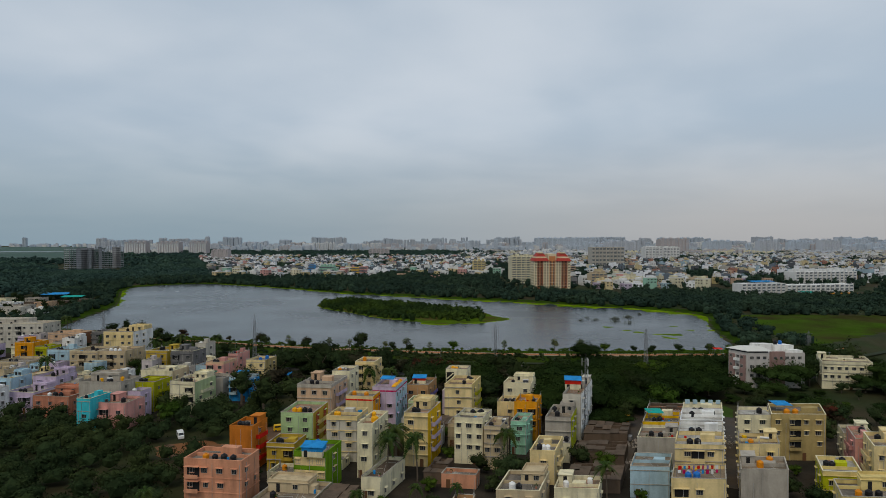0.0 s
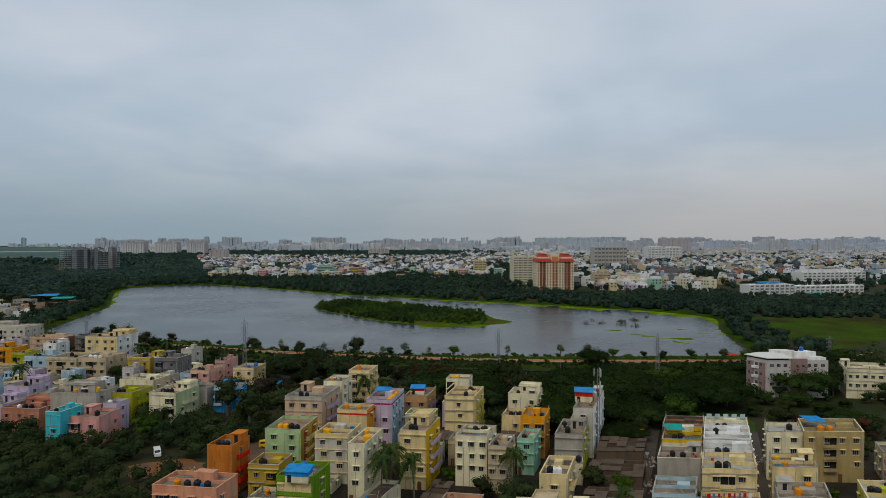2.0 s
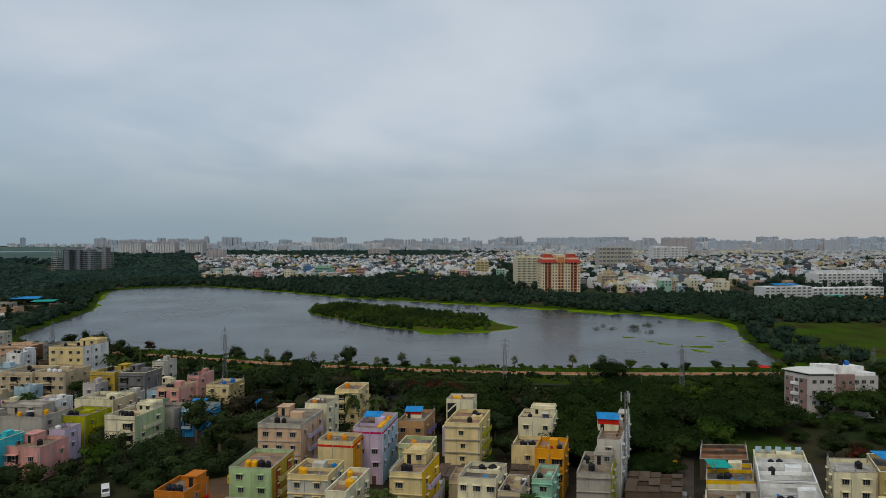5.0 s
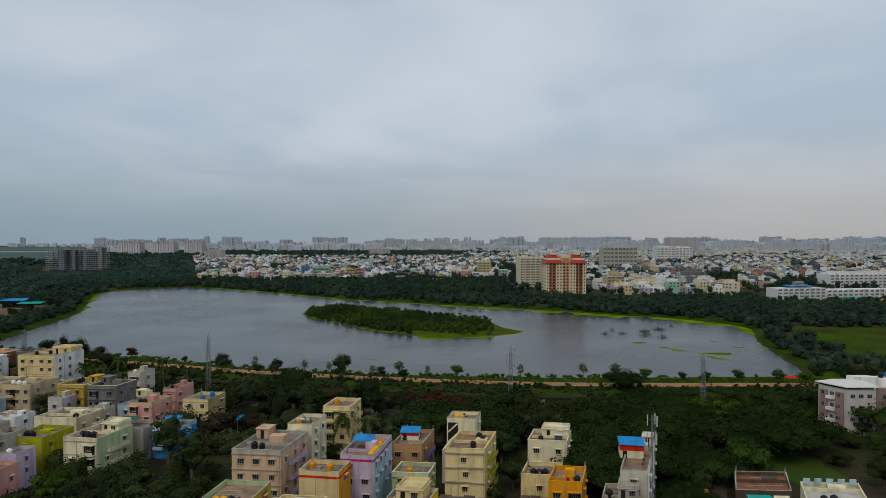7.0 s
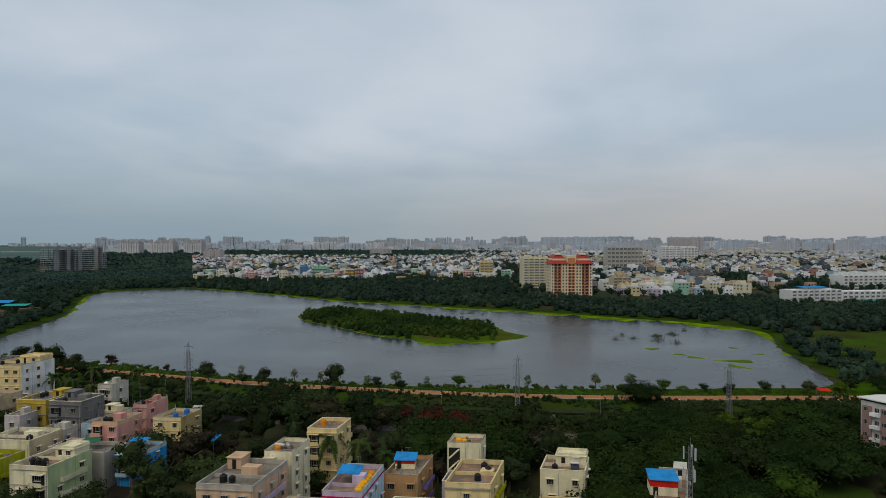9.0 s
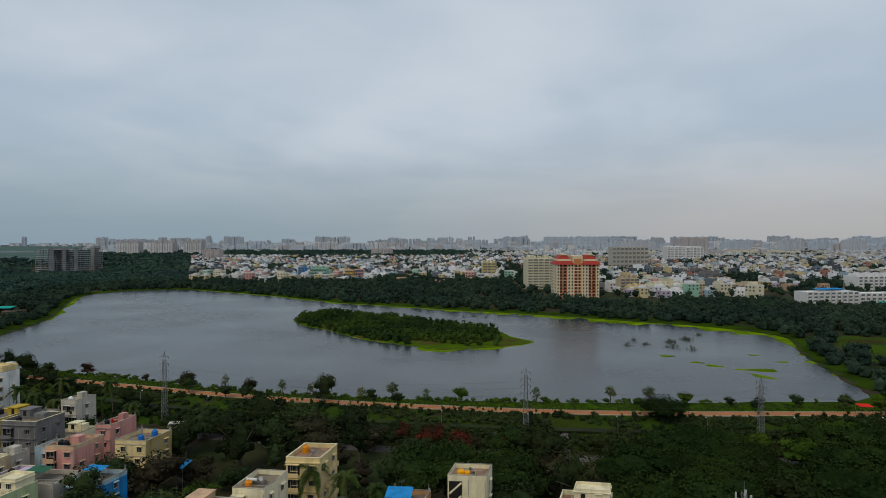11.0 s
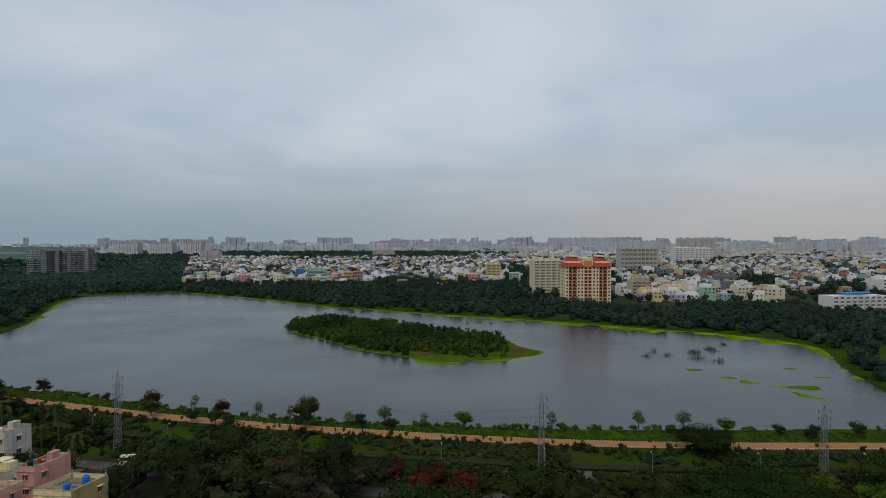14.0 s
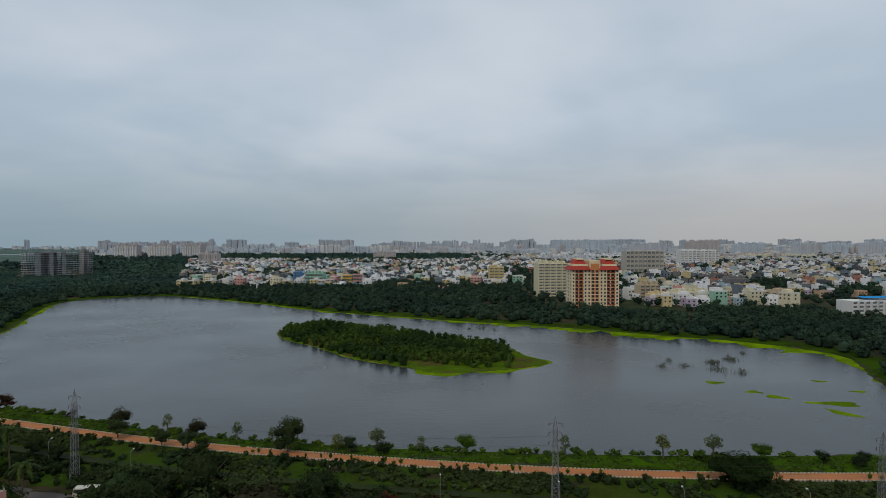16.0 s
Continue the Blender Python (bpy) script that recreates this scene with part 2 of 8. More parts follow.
def inside(poly, X, Y):
    """Whether points lie inside a polygon."""
    X, Y = np.asarray(X, float), np.asarray(Y, float)
    r = np.zeros(X.shape, bool)
    for (x0, y0), (x1, y1) in zip(poly, np.roll(poly, -1, 0)):
        c = (y0 > Y) != (y1 > Y)
        xi = (x1 - x0) * (Y - y0) / (y1 - y0 if y1 != y0 else 1e-9) + x0
        r ^= c & (X < xi)
    return r


def edge_distance(poly, X, Y, closed=True):
    X, Y = np.asarray(X, float), np.asarray(Y, float)
    best = np.full(X.shape, 1e9)
    q = np.roll(poly, -1, 0) if closed else poly[1:]
    for (x0, y0), (x1, y1) in zip(poly, q):
        dx, dy = x1 - x0, y1 - y0
        t = np.clip(((X - x0) * dx + (Y - y0) * dy) / (dx * dx + dy * dy + 1e-9), 0, 1)
        best = np.minimum(best, np.hypot(X - x0 - t * dx, Y - y0 - t * dy))
    return best


# ---- ground, lake, island, embankment ----
LAKE = smooth_closed([(-250, 400), (-282, 524), (-328, 619), (-365, 702), (-358, 757), (-311, 786), (-262, 770), (-159, 695), (-96, 645), (-45, 619),
                      (2, 592), (46, 573), (84, 552), (130, 523), (169, 500), (196, 458), (177, 405), (162, 350), (150, 318), (105, 314), (50, 313),
                      (1, 315), (-35, 320), (-77, 328), (-128, 347), (-175, 362), (-220, 376)])
ISLAND = smooth_closed([(-110, 530), (-106, 554), (-84, 568), (-41, 543), (-11, 519), (13, 498), (32, 482), (38, 458), (47, 441), (42, 431), (24, 421), (-4, 413),
                        (-18, 423), (-40, 440), (-57, 457), (-75, 480), (-98, 505)])
BUND = smooth_open([(-420, 460), (-270, 385), (-200, 355), (-139, 336), (-77, 317), (-13, 304), (43, 297), (105, 296), (170, 300), (230, 330), (330, 400)])
TOWN = -3.5
STREETS = [[(12, 255), (14, 272), (16, 284)], [(38, 216), (36, 250), (35, 272), (35, 284)], [(43, 155), (52, 174), (66, 208), (70, 216)], [(71, 148), (82, 174), (97, 208)]]


def ground_height(X, Y):
    """The land: a low town behind an embankment, a shallow lake bed, gently rolling country beyond."""
    X, Y = np.asarray(X, float), np.asarray(Y, float)
    wet = inside(LAKE, X, Y)
    d = edge_distance(LAKE, X, Y)
    db = edge_distance(BUND, X, Y, closed=False)
    # south of the embankment the land lies low
    yb = np.interp(X, BUND[:, 0], BUND[:, 1])
    south = Y < yb
    country = np.clip(d / 60, 0, 1) * 1.6 + 0.4 + 0.5 * np.sin(X * 0.013 + 1) * np.sin(Y * 0.011)
    country = country + np.clip((Y - 1500) / 1500, 0, 1) * 4
    low = TOWN + 4.6 * np.clip(1 - (db - 3) / 22, 0, 1)
    z = np.where(south, low, np.minimum(country, 0.25 + 0.09 * d))
    z = np.where((db < 4.2) & ~wet, np.maximum(z, 1.1), z)
    z = np.where(wet, -np.clip(d * 0.18, 0, 2.5) , z)
    isl = inside(ISLAND, X, Y)
    di = edge_distance(ISLAND, X, Y)
    z = np.where(isl, 0.05 + np.clip(di * 0.07, 0, 1.6), z)
    z = np.where(wet & ~isl, np.minimum(z, -0.06 - np.clip(np.minimum(di, d) * 0.15, 0, 2)), z)
    return z


def build_ground():
    def axis(a, b, step, lo, hi):
        mid = list(np.arange(a, b + 1e-6, step))
        k, v, w = step, a, b
        left, right = [], []
        while v > lo:
            k *= 1.22
            v -= k
            left.append(max(v, lo))
        k = step
        while w < hi:
            k *= 1.22
            w += k
            right.append(min(w, hi))
        return np.array(left[::-1] + mid + right)

    xs, ys = axis(-390, 250, 4.0, -4900, 4900), axis(250, 800, 4.0, -900, 4950)
    X, Y = np.meshgrid(xs, ys)
    Z = ground_height(X, Y)
    V = np.stack([X, Y, Z], -1).reshape(-1, 3)
    n = len(xs)
    i = (np.arange(len(ys) - 1)[:, None] * n + np.arange(n - 1)[None]).ravel()
    me = np_mesh("ground", V, np.stack([i, i + 1, i + n + 1, i + n], 1))
    for p in me.polygons:
        p.use_smooth = True
    g = material("ground_cover", (0.0210, 0.0315, 0.0091), rough=0.95, var=0.6, scale=0.05, fine=0.5, tint=(0.0385, 0.0315, 0.0154), bump=0.1)
    tagged(part("ground", me, g), "scrubby green and brown ground sheet round the lake", "ground", kind="structure")


build_ground()


def build_water():
    c = LAKE.mean(0)
    # spread a little under the banks
    nrm = np.roll(LAKE, -1, 0) - np.roll(LAKE, 1, 0)
    nrm = np.stack([nrm[:, 1], -nrm[:, 0]], 1)
    nrm /= np.linalg.norm(nrm, axis=1)[:, None] + 1e-9
    side = np.sign(((LAKE - c) * nrm).sum(1).mean())
    ring = LAKE + nrm * side * 1.2
    bm = bmesh.new()
    f = bm.faces.new([bm.verts.new((x, y, 0)) for x, y in ring])
    f.normal_update()
    if f.normal.z < 0:
        f.normal_flip()
    bmesh.ops.triangulate(bm, faces=bm.faces[:])
    m = bpy.data.materials.new("lake_water")
    m.use_nodes = True
    nt = m.node_tree
    N, L = nt.nodes.new, nt.links.new
    bs = nt.nodes["Principled BSDF"]
    bs.inputs["Base Color"].default_value = (0.030, 0.038, 0.040, 1)
    bs.inputs["IOR"].default_value, bs.inputs["Roughness"].default_value = 1.33, 0.10
    geo = N("ShaderNodeNewGeometry")
    wind = N("ShaderNodeTexNoise")
    wind.inputs["Scale"].default_value, wind.inputs["Detail"].default_value = 0.012, 3.0
    L(geo.outputs["Position"], wind.inputs["Vector"])
    mr = N("ShaderNodeMapRange")
    mr.inputs[1].default_value, mr.inputs[2].default_value, mr.inputs[3].default_value, mr.inputs[4].default_value = 0.35, 0.65, 0.20, 0.30
    L(wind.outputs[0], mr.inputs[0])
    L(mr.outputs[0], bs.inputs["Roughness"])
    wave = N("ShaderNodeTexNoise")
    wave.inputs["Scale"].default_value, wave.inputs["Detail"].default_value = 0.5, 4.0
    mp = N("ShaderNodeMapping")
    mp.inputs["Scale"].default_value = (0.5, 1.4, 1)
    L(geo.outputs["Position"], mp.inputs[0])
    L(mp.outputs[0], wave.inputs["Vector"])
    b = N("ShaderNodeBump")
    b.inputs["Strength"].default_value, b.inputs["Distance"].default_value = 0.5, 0.12
    L(wave.outputs[0], b.inputs["Height"])
    L(b.outputs[0], bs.inputs["Normal"])
    tagged(part("water", bm, m), "still grey lake water with faint wind ripples", "lake", kind="structure")


build_water()


def ribbon(name, line, w0, w1, lift, mat, z=None, thick=0.0):
    """A strip along a line, from w0 to w1 metres off it, laid on the ground."""
    line = np.asarray(line)
    t = np.gradient(line, axis=0)
    n = np.stack([t[:, 1], -t[:, 0]], 1)
    n /= np.linalg.norm(n, axis=1)[:, None]
    a, b = line + n * np.reshape(w0, (-1, 1)), line + n * np.reshape(w1, (-1, 1))
    k = len(line)
    za = np.full(k, z) if z is not None else np.maximum(ground_height(a[:, 0], a[:, 1]), ground_height(b[:, 0], b[:, 1])) + lift
    V = np.concatenate([np.column_stack([a, za]), np.column_stack([b, za]), np.column_stack([a, za - thick - 0.4]), np.column_stack([b, za - thick - 0.4])])
    i = np.arange(k - 1)
    F = np.concatenate([np.stack([i, i + 1, k + i + 1, k + i], 1), np.stack([i, 2 * k + i, 2 * k + i + 1, i + 1], 1), np.stack([k + i, k + i + 1, 3 * k + i + 1, 3 * k + i], 1)])
    return part(name, np_mesh(name, V, F), mat)


EARTH = material("red_earth_path", (0.3500, 0.1400, 0.0560), rough=0.95, var=0.25, scale=0.3, fine=3.0, tint=(0.3100, 0.1400, 0.0650), bump=0.02)
tagged(ribbon("path", BUND[:71], -2.1, 2.1, 0.06, EARTH, z=1.25), "reddish earth walking path along the lake embankment", "path", kind="structure")

# ---- trees ----
def ico_points(sub):
    bm = bmesh.new()
    bmesh.ops.create_icosphere(bm, subdivisions=sub, radius=1)
    bm.verts.ensure_lookup_table()
    V = np.array([v.co for v in bm.verts])
    F = np.array([[v.index for v in f.verts] for f in bm.faces])
    bm.free()
    return V, F


ICO1, ICO2 = ico_points(1), ico_points(2)


def leaf_cards(rng, blobs, per_area, size, flat=0.35):
    """Small bent leaf clumps over the upper and outer faces of a group of rounded masses. Returns vertices and triangles."""
    Vs, Fs, base = [], [], 0
    for cx, cy, cz, rx, ry, rz in blobs:
        n = max(4, int(per_area * (rx * ry + rx * rz + ry * rz)))
        d = rng.normal(size=(n, 3))
        d[:, 2] = np.abs(d[:, 2]) * 0.9 + rng.normal(size=n) * 0.35
        d /= np.linalg.norm(d, axis=1)[:, None]
        r = rng.uniform(0.74, 1.12, n)
        c = np.array([cx, cy, cz]) + d * np.array([rx, ry, rz]) * r[:, None]
        nrm = d + rng.normal(size=(n, 3)) * 0.55 + np.array([0, 0, flat])
        nrm /= np.linalg.norm(nrm, axis=1)[:, None]
        a = np.cross(nrm, rng.normal(size=(n, 3)))
        a /= np.linalg.norm(a, axis=1)[:, None]
        b = np.cross(nrm, a)
        s = (size * rng.uniform(0.55, 1.3, n))[:, None]
        q = np.stack([c - a * s, c - b * s * 0.6 + nrm * s * 0.15, c + a * s, c + b * s * 0.6 + nrm * s * 0.15], 1)
        Vs.append(q.reshape(-1, 3))
        i = base + np.arange(n) * 4
        Fs.append(np.concatenate([np.stack([i, i + 1, i + 2], 1), np.stack([i, i + 2, i + 3], 1)]))
        base += 4 * n
    return np.concatenate(Vs), np.concatenate(Fs)


def cores(rng, blobs, ico, shrink=0.72):
    Vs, Fs, base = [], [], 0
    V0, F0 = ico
    for cx, cy, cz, rx, ry, rz in blobs:
        v = V0 * (1 + rng.normal(size=(len(V0), 1)) * 0.09) * shrink
        Vs.append(v * np.array([rx, ry, rz]) + np.array([cx, cy, cz]))
        Fs.append(F0 + base)
        base += len(V0)
    return np.concatenate(Vs), np.concatenate(Fs)


def crown_mesh(name, seed, blobs, per_area, size, flat=0.35, ico=ICO1, solid=True):
    rng = np.random.default_rng(seed)
    V1, F1 = leaf_cards(rng, blobs, per_area, size, flat)
    if not solid:
        return np_mesh(name, V1, F1)
    V2, F2 = cores(rng, blobs, ico)
    return np_mesh(name, np.concatenate([V1, V2]), np.concatenate([F1, F2 + len(V1)]))


def blobs_round(rng, h, r, n, squash=0.7, trunk=0.35):
    out = [(0, 0, h * (trunk + 1) / 2, r * 0.7, r * 0.7, h * (1 - trunk) / 2)]
    for i in range(n):
        a = 2 * math.pi * (i + rng.uniform(-0.3, 0.3)) / n
        q = r * rng.uniform(0.45, 0.68)
        s = r * rng.uniform(0.34, 0.52)
        out.append((q * math.cos(a), q * math.sin(a), h * rng.uniform(trunk + 0.12, 0.84), s, s, s * squash))
    return out


def trunk_mesh(h, r, limbs, rng):
    bm = bmesh.new()
    top = Vector((rng.uniform(-0.3, 0.3), rng.uniform(-0.3, 0.3), h * 0.5))
    rod(bm, (0, 0, -0.8), top, r, 7, r * 0.6)
    for i in range(limbs):
        a = 2 * math.pi * i / limbs + rng.uniform(-0.4, 0.4)
        q = h * rng.uniform(0.18, 0.34)
        rod(bm, top * rng.uniform(0.65, 0.98), (q * math.cos(a), q * math.sin(a), h * rng.uniform(0.62, 0.8)), r * 0.42, 5, r * 0.12)
    return bm


TREES = {}
TREE_LABELS = {
    "broad": ("broad dark green rain tree with a domed crown", LEAF_RAIN), "round": ("rounded dark green tree with uneven leafy crown", LEAF),
    "tall": ("tall narrow dark green tree", LEAF), "light": ("fresh green leafy tree with spreading crown", LEAF_LIGHT),
    "red": ("flame tree with dull red blossom over dark leaves", LEAF_RED), "olive": ("greyish olive tree with thin crown", LEAF_OLIVE),
    "wispy": ("thin young tree with a sparse yellowish green crown", LEAF_WISPY),
}


def build_tree_kinds():
    spec = {"broad": [(10, 7.5, 9, 0.55), (9, 8.5, 11, 0.5)], "round": [(9, 4.6, 7, 0.75), (8, 5.2, 8, 0.7), (10.5, 5.0, 8, 0.75)],
            "tall": [(12, 3.6, 8, 0.9), (13, 3.2, 8, 1.0)], "light": [(8.5, 5.4, 8, 0.6), (7.5, 4.6, 7, 0.65)],
            "red": [(8.5, 5.2, 8, 0.6)], "olive": [(8, 4.2, 7, 0.8)], "wispy": [(5.5, 1.7, 7, 1.1), (6.5, 2.1, 9, 1.0), (4.8, 2.2, 8, 0.8)]}
    for i, (kind, forms) in enumerate(spec.items()):
        TREES[kind] = []
        for j, (h, r, n, sq) in enumerate(forms):
            rng = np.random.default_rng(100 + i * 10 + j)
            bl = blobs_round(rng, h, r, n, sq, {"wispy": 0.22}.get(kind, 0.14))
            per, size = {"wispy": (30, 0.19), "broad": (7.5, 0.30)}.get(kind, (5.6, 0.33))
            TREES[kind].append((trunk_mesh(h, 0.028 * h + 0.08, 5, rng), crown_mesh("crown", 200 + i * 10 + j, bl, per, size, solid=kind != "wispy"), h))
            bm, cm, hh = TREES[kind][-1]
            me = bpy.data.meshes.new("tree")
            bmesh.ops.recalc_face_normals(bm, faces=bm.faces)
            bm.to_mesh(me)
            bm.free()
            me.materials.append(BARK)
            cm.materials.append(TREE_LABELS[kind][1])
            TREES[kind][-1] = (me, cm, hh)


build_tree_kinds()
TREE_SPOTS = []


def tree(kind, x, y, scale=1.0, z=None, pick=None, wide=1.0, turn=None, group="trees below the embankment"):
    forms = TREES[kind]
    me, cm, h = forms[(pick if pick is not None else random.randrange(len(forms))) % len(forms)]
    ob = new("tree", me)
    zz = float(ground_height(x, y)) if z is None else z
    rz = random.uniform(0, 6.28) if turn is None else turn
    ob.matrix_basis = Matrix.LocRotScale((x, y, zz), Euler((0, 0, rz)), (scale * wide, scale * wide, scale))
    cr = new("crown", cm)
    cr.parent = ob
    tagged(ob, TREE_LABELS[kind][0], "tree", group)
    TREE_SPOTS.append((x, y))
    return ob


def palm_meshes():
    out = []
    for s in range(3):
        rng = np.random.default_rng(40 + s)
        bm = bmesh.new()
        h, prev = 10.0 + s, Vector((0, 0, -0.5))
        lean = Vector((rng.uniform(-0.8, 0.8), rng.uniform(-0.8, 0.8), 0))
        for k in range(1, 7):
            t = k / 6
            nxt = Vector((lean.x * t * t, lean.y * t * t, h * t))
            rod(bm, prev, nxt, 0.24 - 0.10 * (k - 1) / 6, 8, 0.24 - 0.10 * k / 6)
            prev = nxt
        tip = prev
        fr = bmesh.new()
        n = 34
        for k in range(n):
            a = 2 * math.pi * k / n * 1.618 * 3
            el = rng.uniform(-0.35, 1.15)
            L = rng.uniform(3.6, 4.8)
            dirh = Vector((math.cos(a), math.sin(a), 0))
            side = Vector((-math.sin(a), math.cos(a), 0))
            pts = []
            for q in range(7):
                t = q / 6
                pts.append(tip + dirh * (L * t * math.cos(el) * (1 - 0.12 * t)) + Vector((0, 0, L * (math.sin(el) * t - 0.62 * t * t))))
            for q in range(6):
                w0, w1 = 0.55 * math.sin(math.pi * min(1, 0.15 + q / 6)), 0.55 * math.sin(math.pi * min(1, 0.15 + (q + 1) / 6) * 0.98)
                for sgn in (-1, 1):
                    # leaflets: two blades for each stretch of the midrib, drooping
                    for u in (0.0, 0.33, 0.66):
                        p0 = pts[q].lerp(pts[q + 1], u)
                        p1 = pts[q].lerp(pts[q + 1], u + 0.36)
                        e = p0.lerp(p1, 0.5) + side * sgn * (w0 + 0.35) + Vector((0, 0, -0.3)) + dirh * 0.3
                        vs = [fr.verts.new(p0), fr.verts.new(p1), fr.verts.new(e)]
                        fr.faces.new(vs)
        nuts = bmesh.new()
        for k in range(7):
            a = k * 0.9
            m = Matrix.Translation(tip + Vector((0.3 * math.cos(a), 0.3 * math.sin(a), -0.35 - 0.1 * (k % 3))))
            bmesh.ops.create_icosphere(nuts, subdivisions=1, radius=0.15, matrix=m)
        res = []
        for b, nm, mt in ((bm, "palm_tree", BARK), (fr, "fronds", PALM), (nuts, "coconuts", material("green_coconuts", (0.12, 0.14, 0.03), rough=0.5))):
            me = bpy.data.meshes.new(nm)
            b.to_mesh(me)
            b.free()
            me.materials.append(mt)
            res.append(me)
        out.append(res)
    return out


PALMS = palm_meshes()


def palm(x, y, scale=1.0, z=None, pick=0):
    me, fr, nu = PALMS[pick % 3]
    ob = new("palm_tree", me)
    zz = float(ground_height(x, y)) if z is None else z
    ob.matrix_basis = Matrix.LocRotScale((x, y, zz), Euler((0, 0, random.uniform(0, 6.28))), (scale,) * 3)
    new("fronds", fr).parent = ob
    new("coconuts", nu).parent = ob
    TREE_SPOTS.append((x, y))
    return tagged(ob, "coconut palm with drooping feathery fronds between houses", "palm tree", "coconut palms")


def forest(name, label, X, Y, H, R, seed, mat, per=2.2, size=0.9, sub=ICO1, lift=0.0, low=0.5):
    """Uncountable woodland as one object: every tree a few leafy masses on a hidden core."""
    rng = np.random.default_rng(seed)
    Z = ground_height(X, Y) + lift
    blobs = []
    for x, y, z, h, r in zip(X, Y, Z, H, R):
        blobs.append((x, y, z + h * low, r, r, h * (1 - low)))
        for k in range(2):
            a = rng.uniform(0, 6.28)
            q = r * rng.uniform(0.42, 0.6)
            blobs.append((x + 0.65 * r * math.cos(a), y + 0.65 * r * math.sin(a), z + h * rng.uniform(0.5, 0.85), q, q, q * 0.75))
    V1, F1 = leaf_cards(rng, blobs, per, size)
    V2, F2 = cores(rng, blobs, sub, 0.76)
    ob = part(name, np_mesh(name, np.concatenate([V1, V2]), np.concatenate([F1, F2 + len(V1)])), mat)
    return tagged(ob, label, "trees", kind="stuff")


def scatter(n, x0, x1, y0, y1, seed, keep=None, gap=0.0):
    """Random points in a rectangle, thinned to a smallest distance."""
    rng = np.random.default_rng(seed)
    P = np.column_stack([rng.uniform(x0, x1, n), rng.uniform(y0, y1, n)])
    if keep is not None:
        P = P[keep(P[:, 0], P[:, 1])]
    if gap:
        cell, out = {}, []
        for x, y in P:
            i, j = int(x // gap), int(y // gap)
            if all((x - a) ** 2 + (y - b) ** 2 > gap * gap for u in (-1, 0, 1) for v in (-1, 0, 1) for a, b in cell.get((i + u, j + v), ())):
                cell.setdefault((i, j), []).append((x, y))
                out.append((x, y))
        P = np.array(out)
    return P

# ---- houses ----
FOOTPRINTS = []


def grid_plate(bm, xs, zs, filled, y0, y1):
    """A plate in the x-z plane made of cells, some left open, as one connected body."""
    V = {}

    def v(i, j, k):
        key = (i, j, k)
        if key not in V:
            V[key] = bm.verts.new((xs[i], (y0, y1)[k], zs[j]))
        return V[key]

    nx, nz = len(xs) - 1, len(zs) - 1
    for i in range(nx):
        for j in range(nz):
            if not filled(i, j):
                continue
            bm.faces.new((v(i, j, 0), v(i + 1, j, 0), v(i + 1, j + 1, 0), v(i, j + 1, 0)))
            bm.faces.new((v(i, j, 1), v(i, j + 1, 1), v(i + 1, j + 1, 1), v(i + 1, j, 1)))
            for di, dj, a, b in ((-1, 0, (i, j), (i, j + 1)), (1, 0, (i + 1, j + 1), (i + 1, j)), (0, -1, (i + 1, j), (i, j)), (0, 1, (i, j + 1), (i + 1, j + 1))):
                p, q = i + di, j + dj
                if not (0 <= p < nx and 0 <= q < nz and filled(p, q)):
                    bm.faces.new((v(*a, 0), v(*b, 0), v(*b, 1), v(*a, 1)))


def ring_wall(bm, outer, inner, z0, z1):
    """A closed low wall between two outlines, in one body."""
    n = len(outer)
    V = [[bm.verts.new((x, y, z)) for x, y in line] for line in (outer, inner) for z in (z0, z1)]
    o0, o1, i0, i1 = V
    for a in range(n):
        b = (a + 1) % n
        bm.faces.new((o0[a], o0[b], o1[b], o1[a]))
        bm.faces.new((i0[b], i0[a], i1[a], i1[b]))
        bm.faces.new((o1[a], o1[b], i1[b], i1[a]))
        bm.faces.new((o0[b], o0[a], i0[a], i0[b]))


def window_meshes(w, h, shade):
    """A three-light window with a slim concrete sunshade and sill, and its pane."""
    fr, gl = bmesh.new(), bmesh.new()
    t = 0.08
    xs = [-w / 2, -w / 2 + t, -w / 6 - 0.03, -w / 6 + 0.03, w / 6 - 0.03, w / 6 + 0.03, w / 2 - t, w / 2]
    grid_plate(fr, xs, [0, t, h - t, h], lambda i, j: j != 1 or i % 2 == 0, -0.07, 0.05)
    n = len(fr.faces)
    if shade:
        vs = box(fr, -w / 2 - 0.22, w / 2 + 0.22, -0.55, 0.02, h + 0.08, h + 0.2)
        vs[4].co.z -= 0.05
        vs[5].co.z -= 0.05
        box(fr, -w / 2 - 0.1, w / 2 + 0.1, -0.16, 0.02, -0.1, -0.01)
    for i, f in enumerate(fr.faces):
        f.material_index = 0 if i < n else 1
    box(gl, -w / 2 + t, w / 2 - t, -0.02, 0.03, t, h - t)
    out = []
    for bm, nm, mats in ((fr, "window", [FRAME] + ([paint(shade)] if shade else [])), (gl, "pane", [GLASS])):
        me = bpy.data.meshes.new(nm)
        bm.to_mesh(me)
        bm.free()
        for mt in mats:
            me.materials.append(mt)
        out.append(me)
    return out


WINDOWS = {}


def window(parent, m, w=1.3, h=1.25, shade=None):
    key = (w, h, shade)
    if key not in WINDOWS:
        WINDOWS[key] = window_meshes(w, h, shade)
    fr, gl = WINDOWS[key]
    ob = part("window", fr, None, parent, m=m)
    part("pane", gl, None, ob)


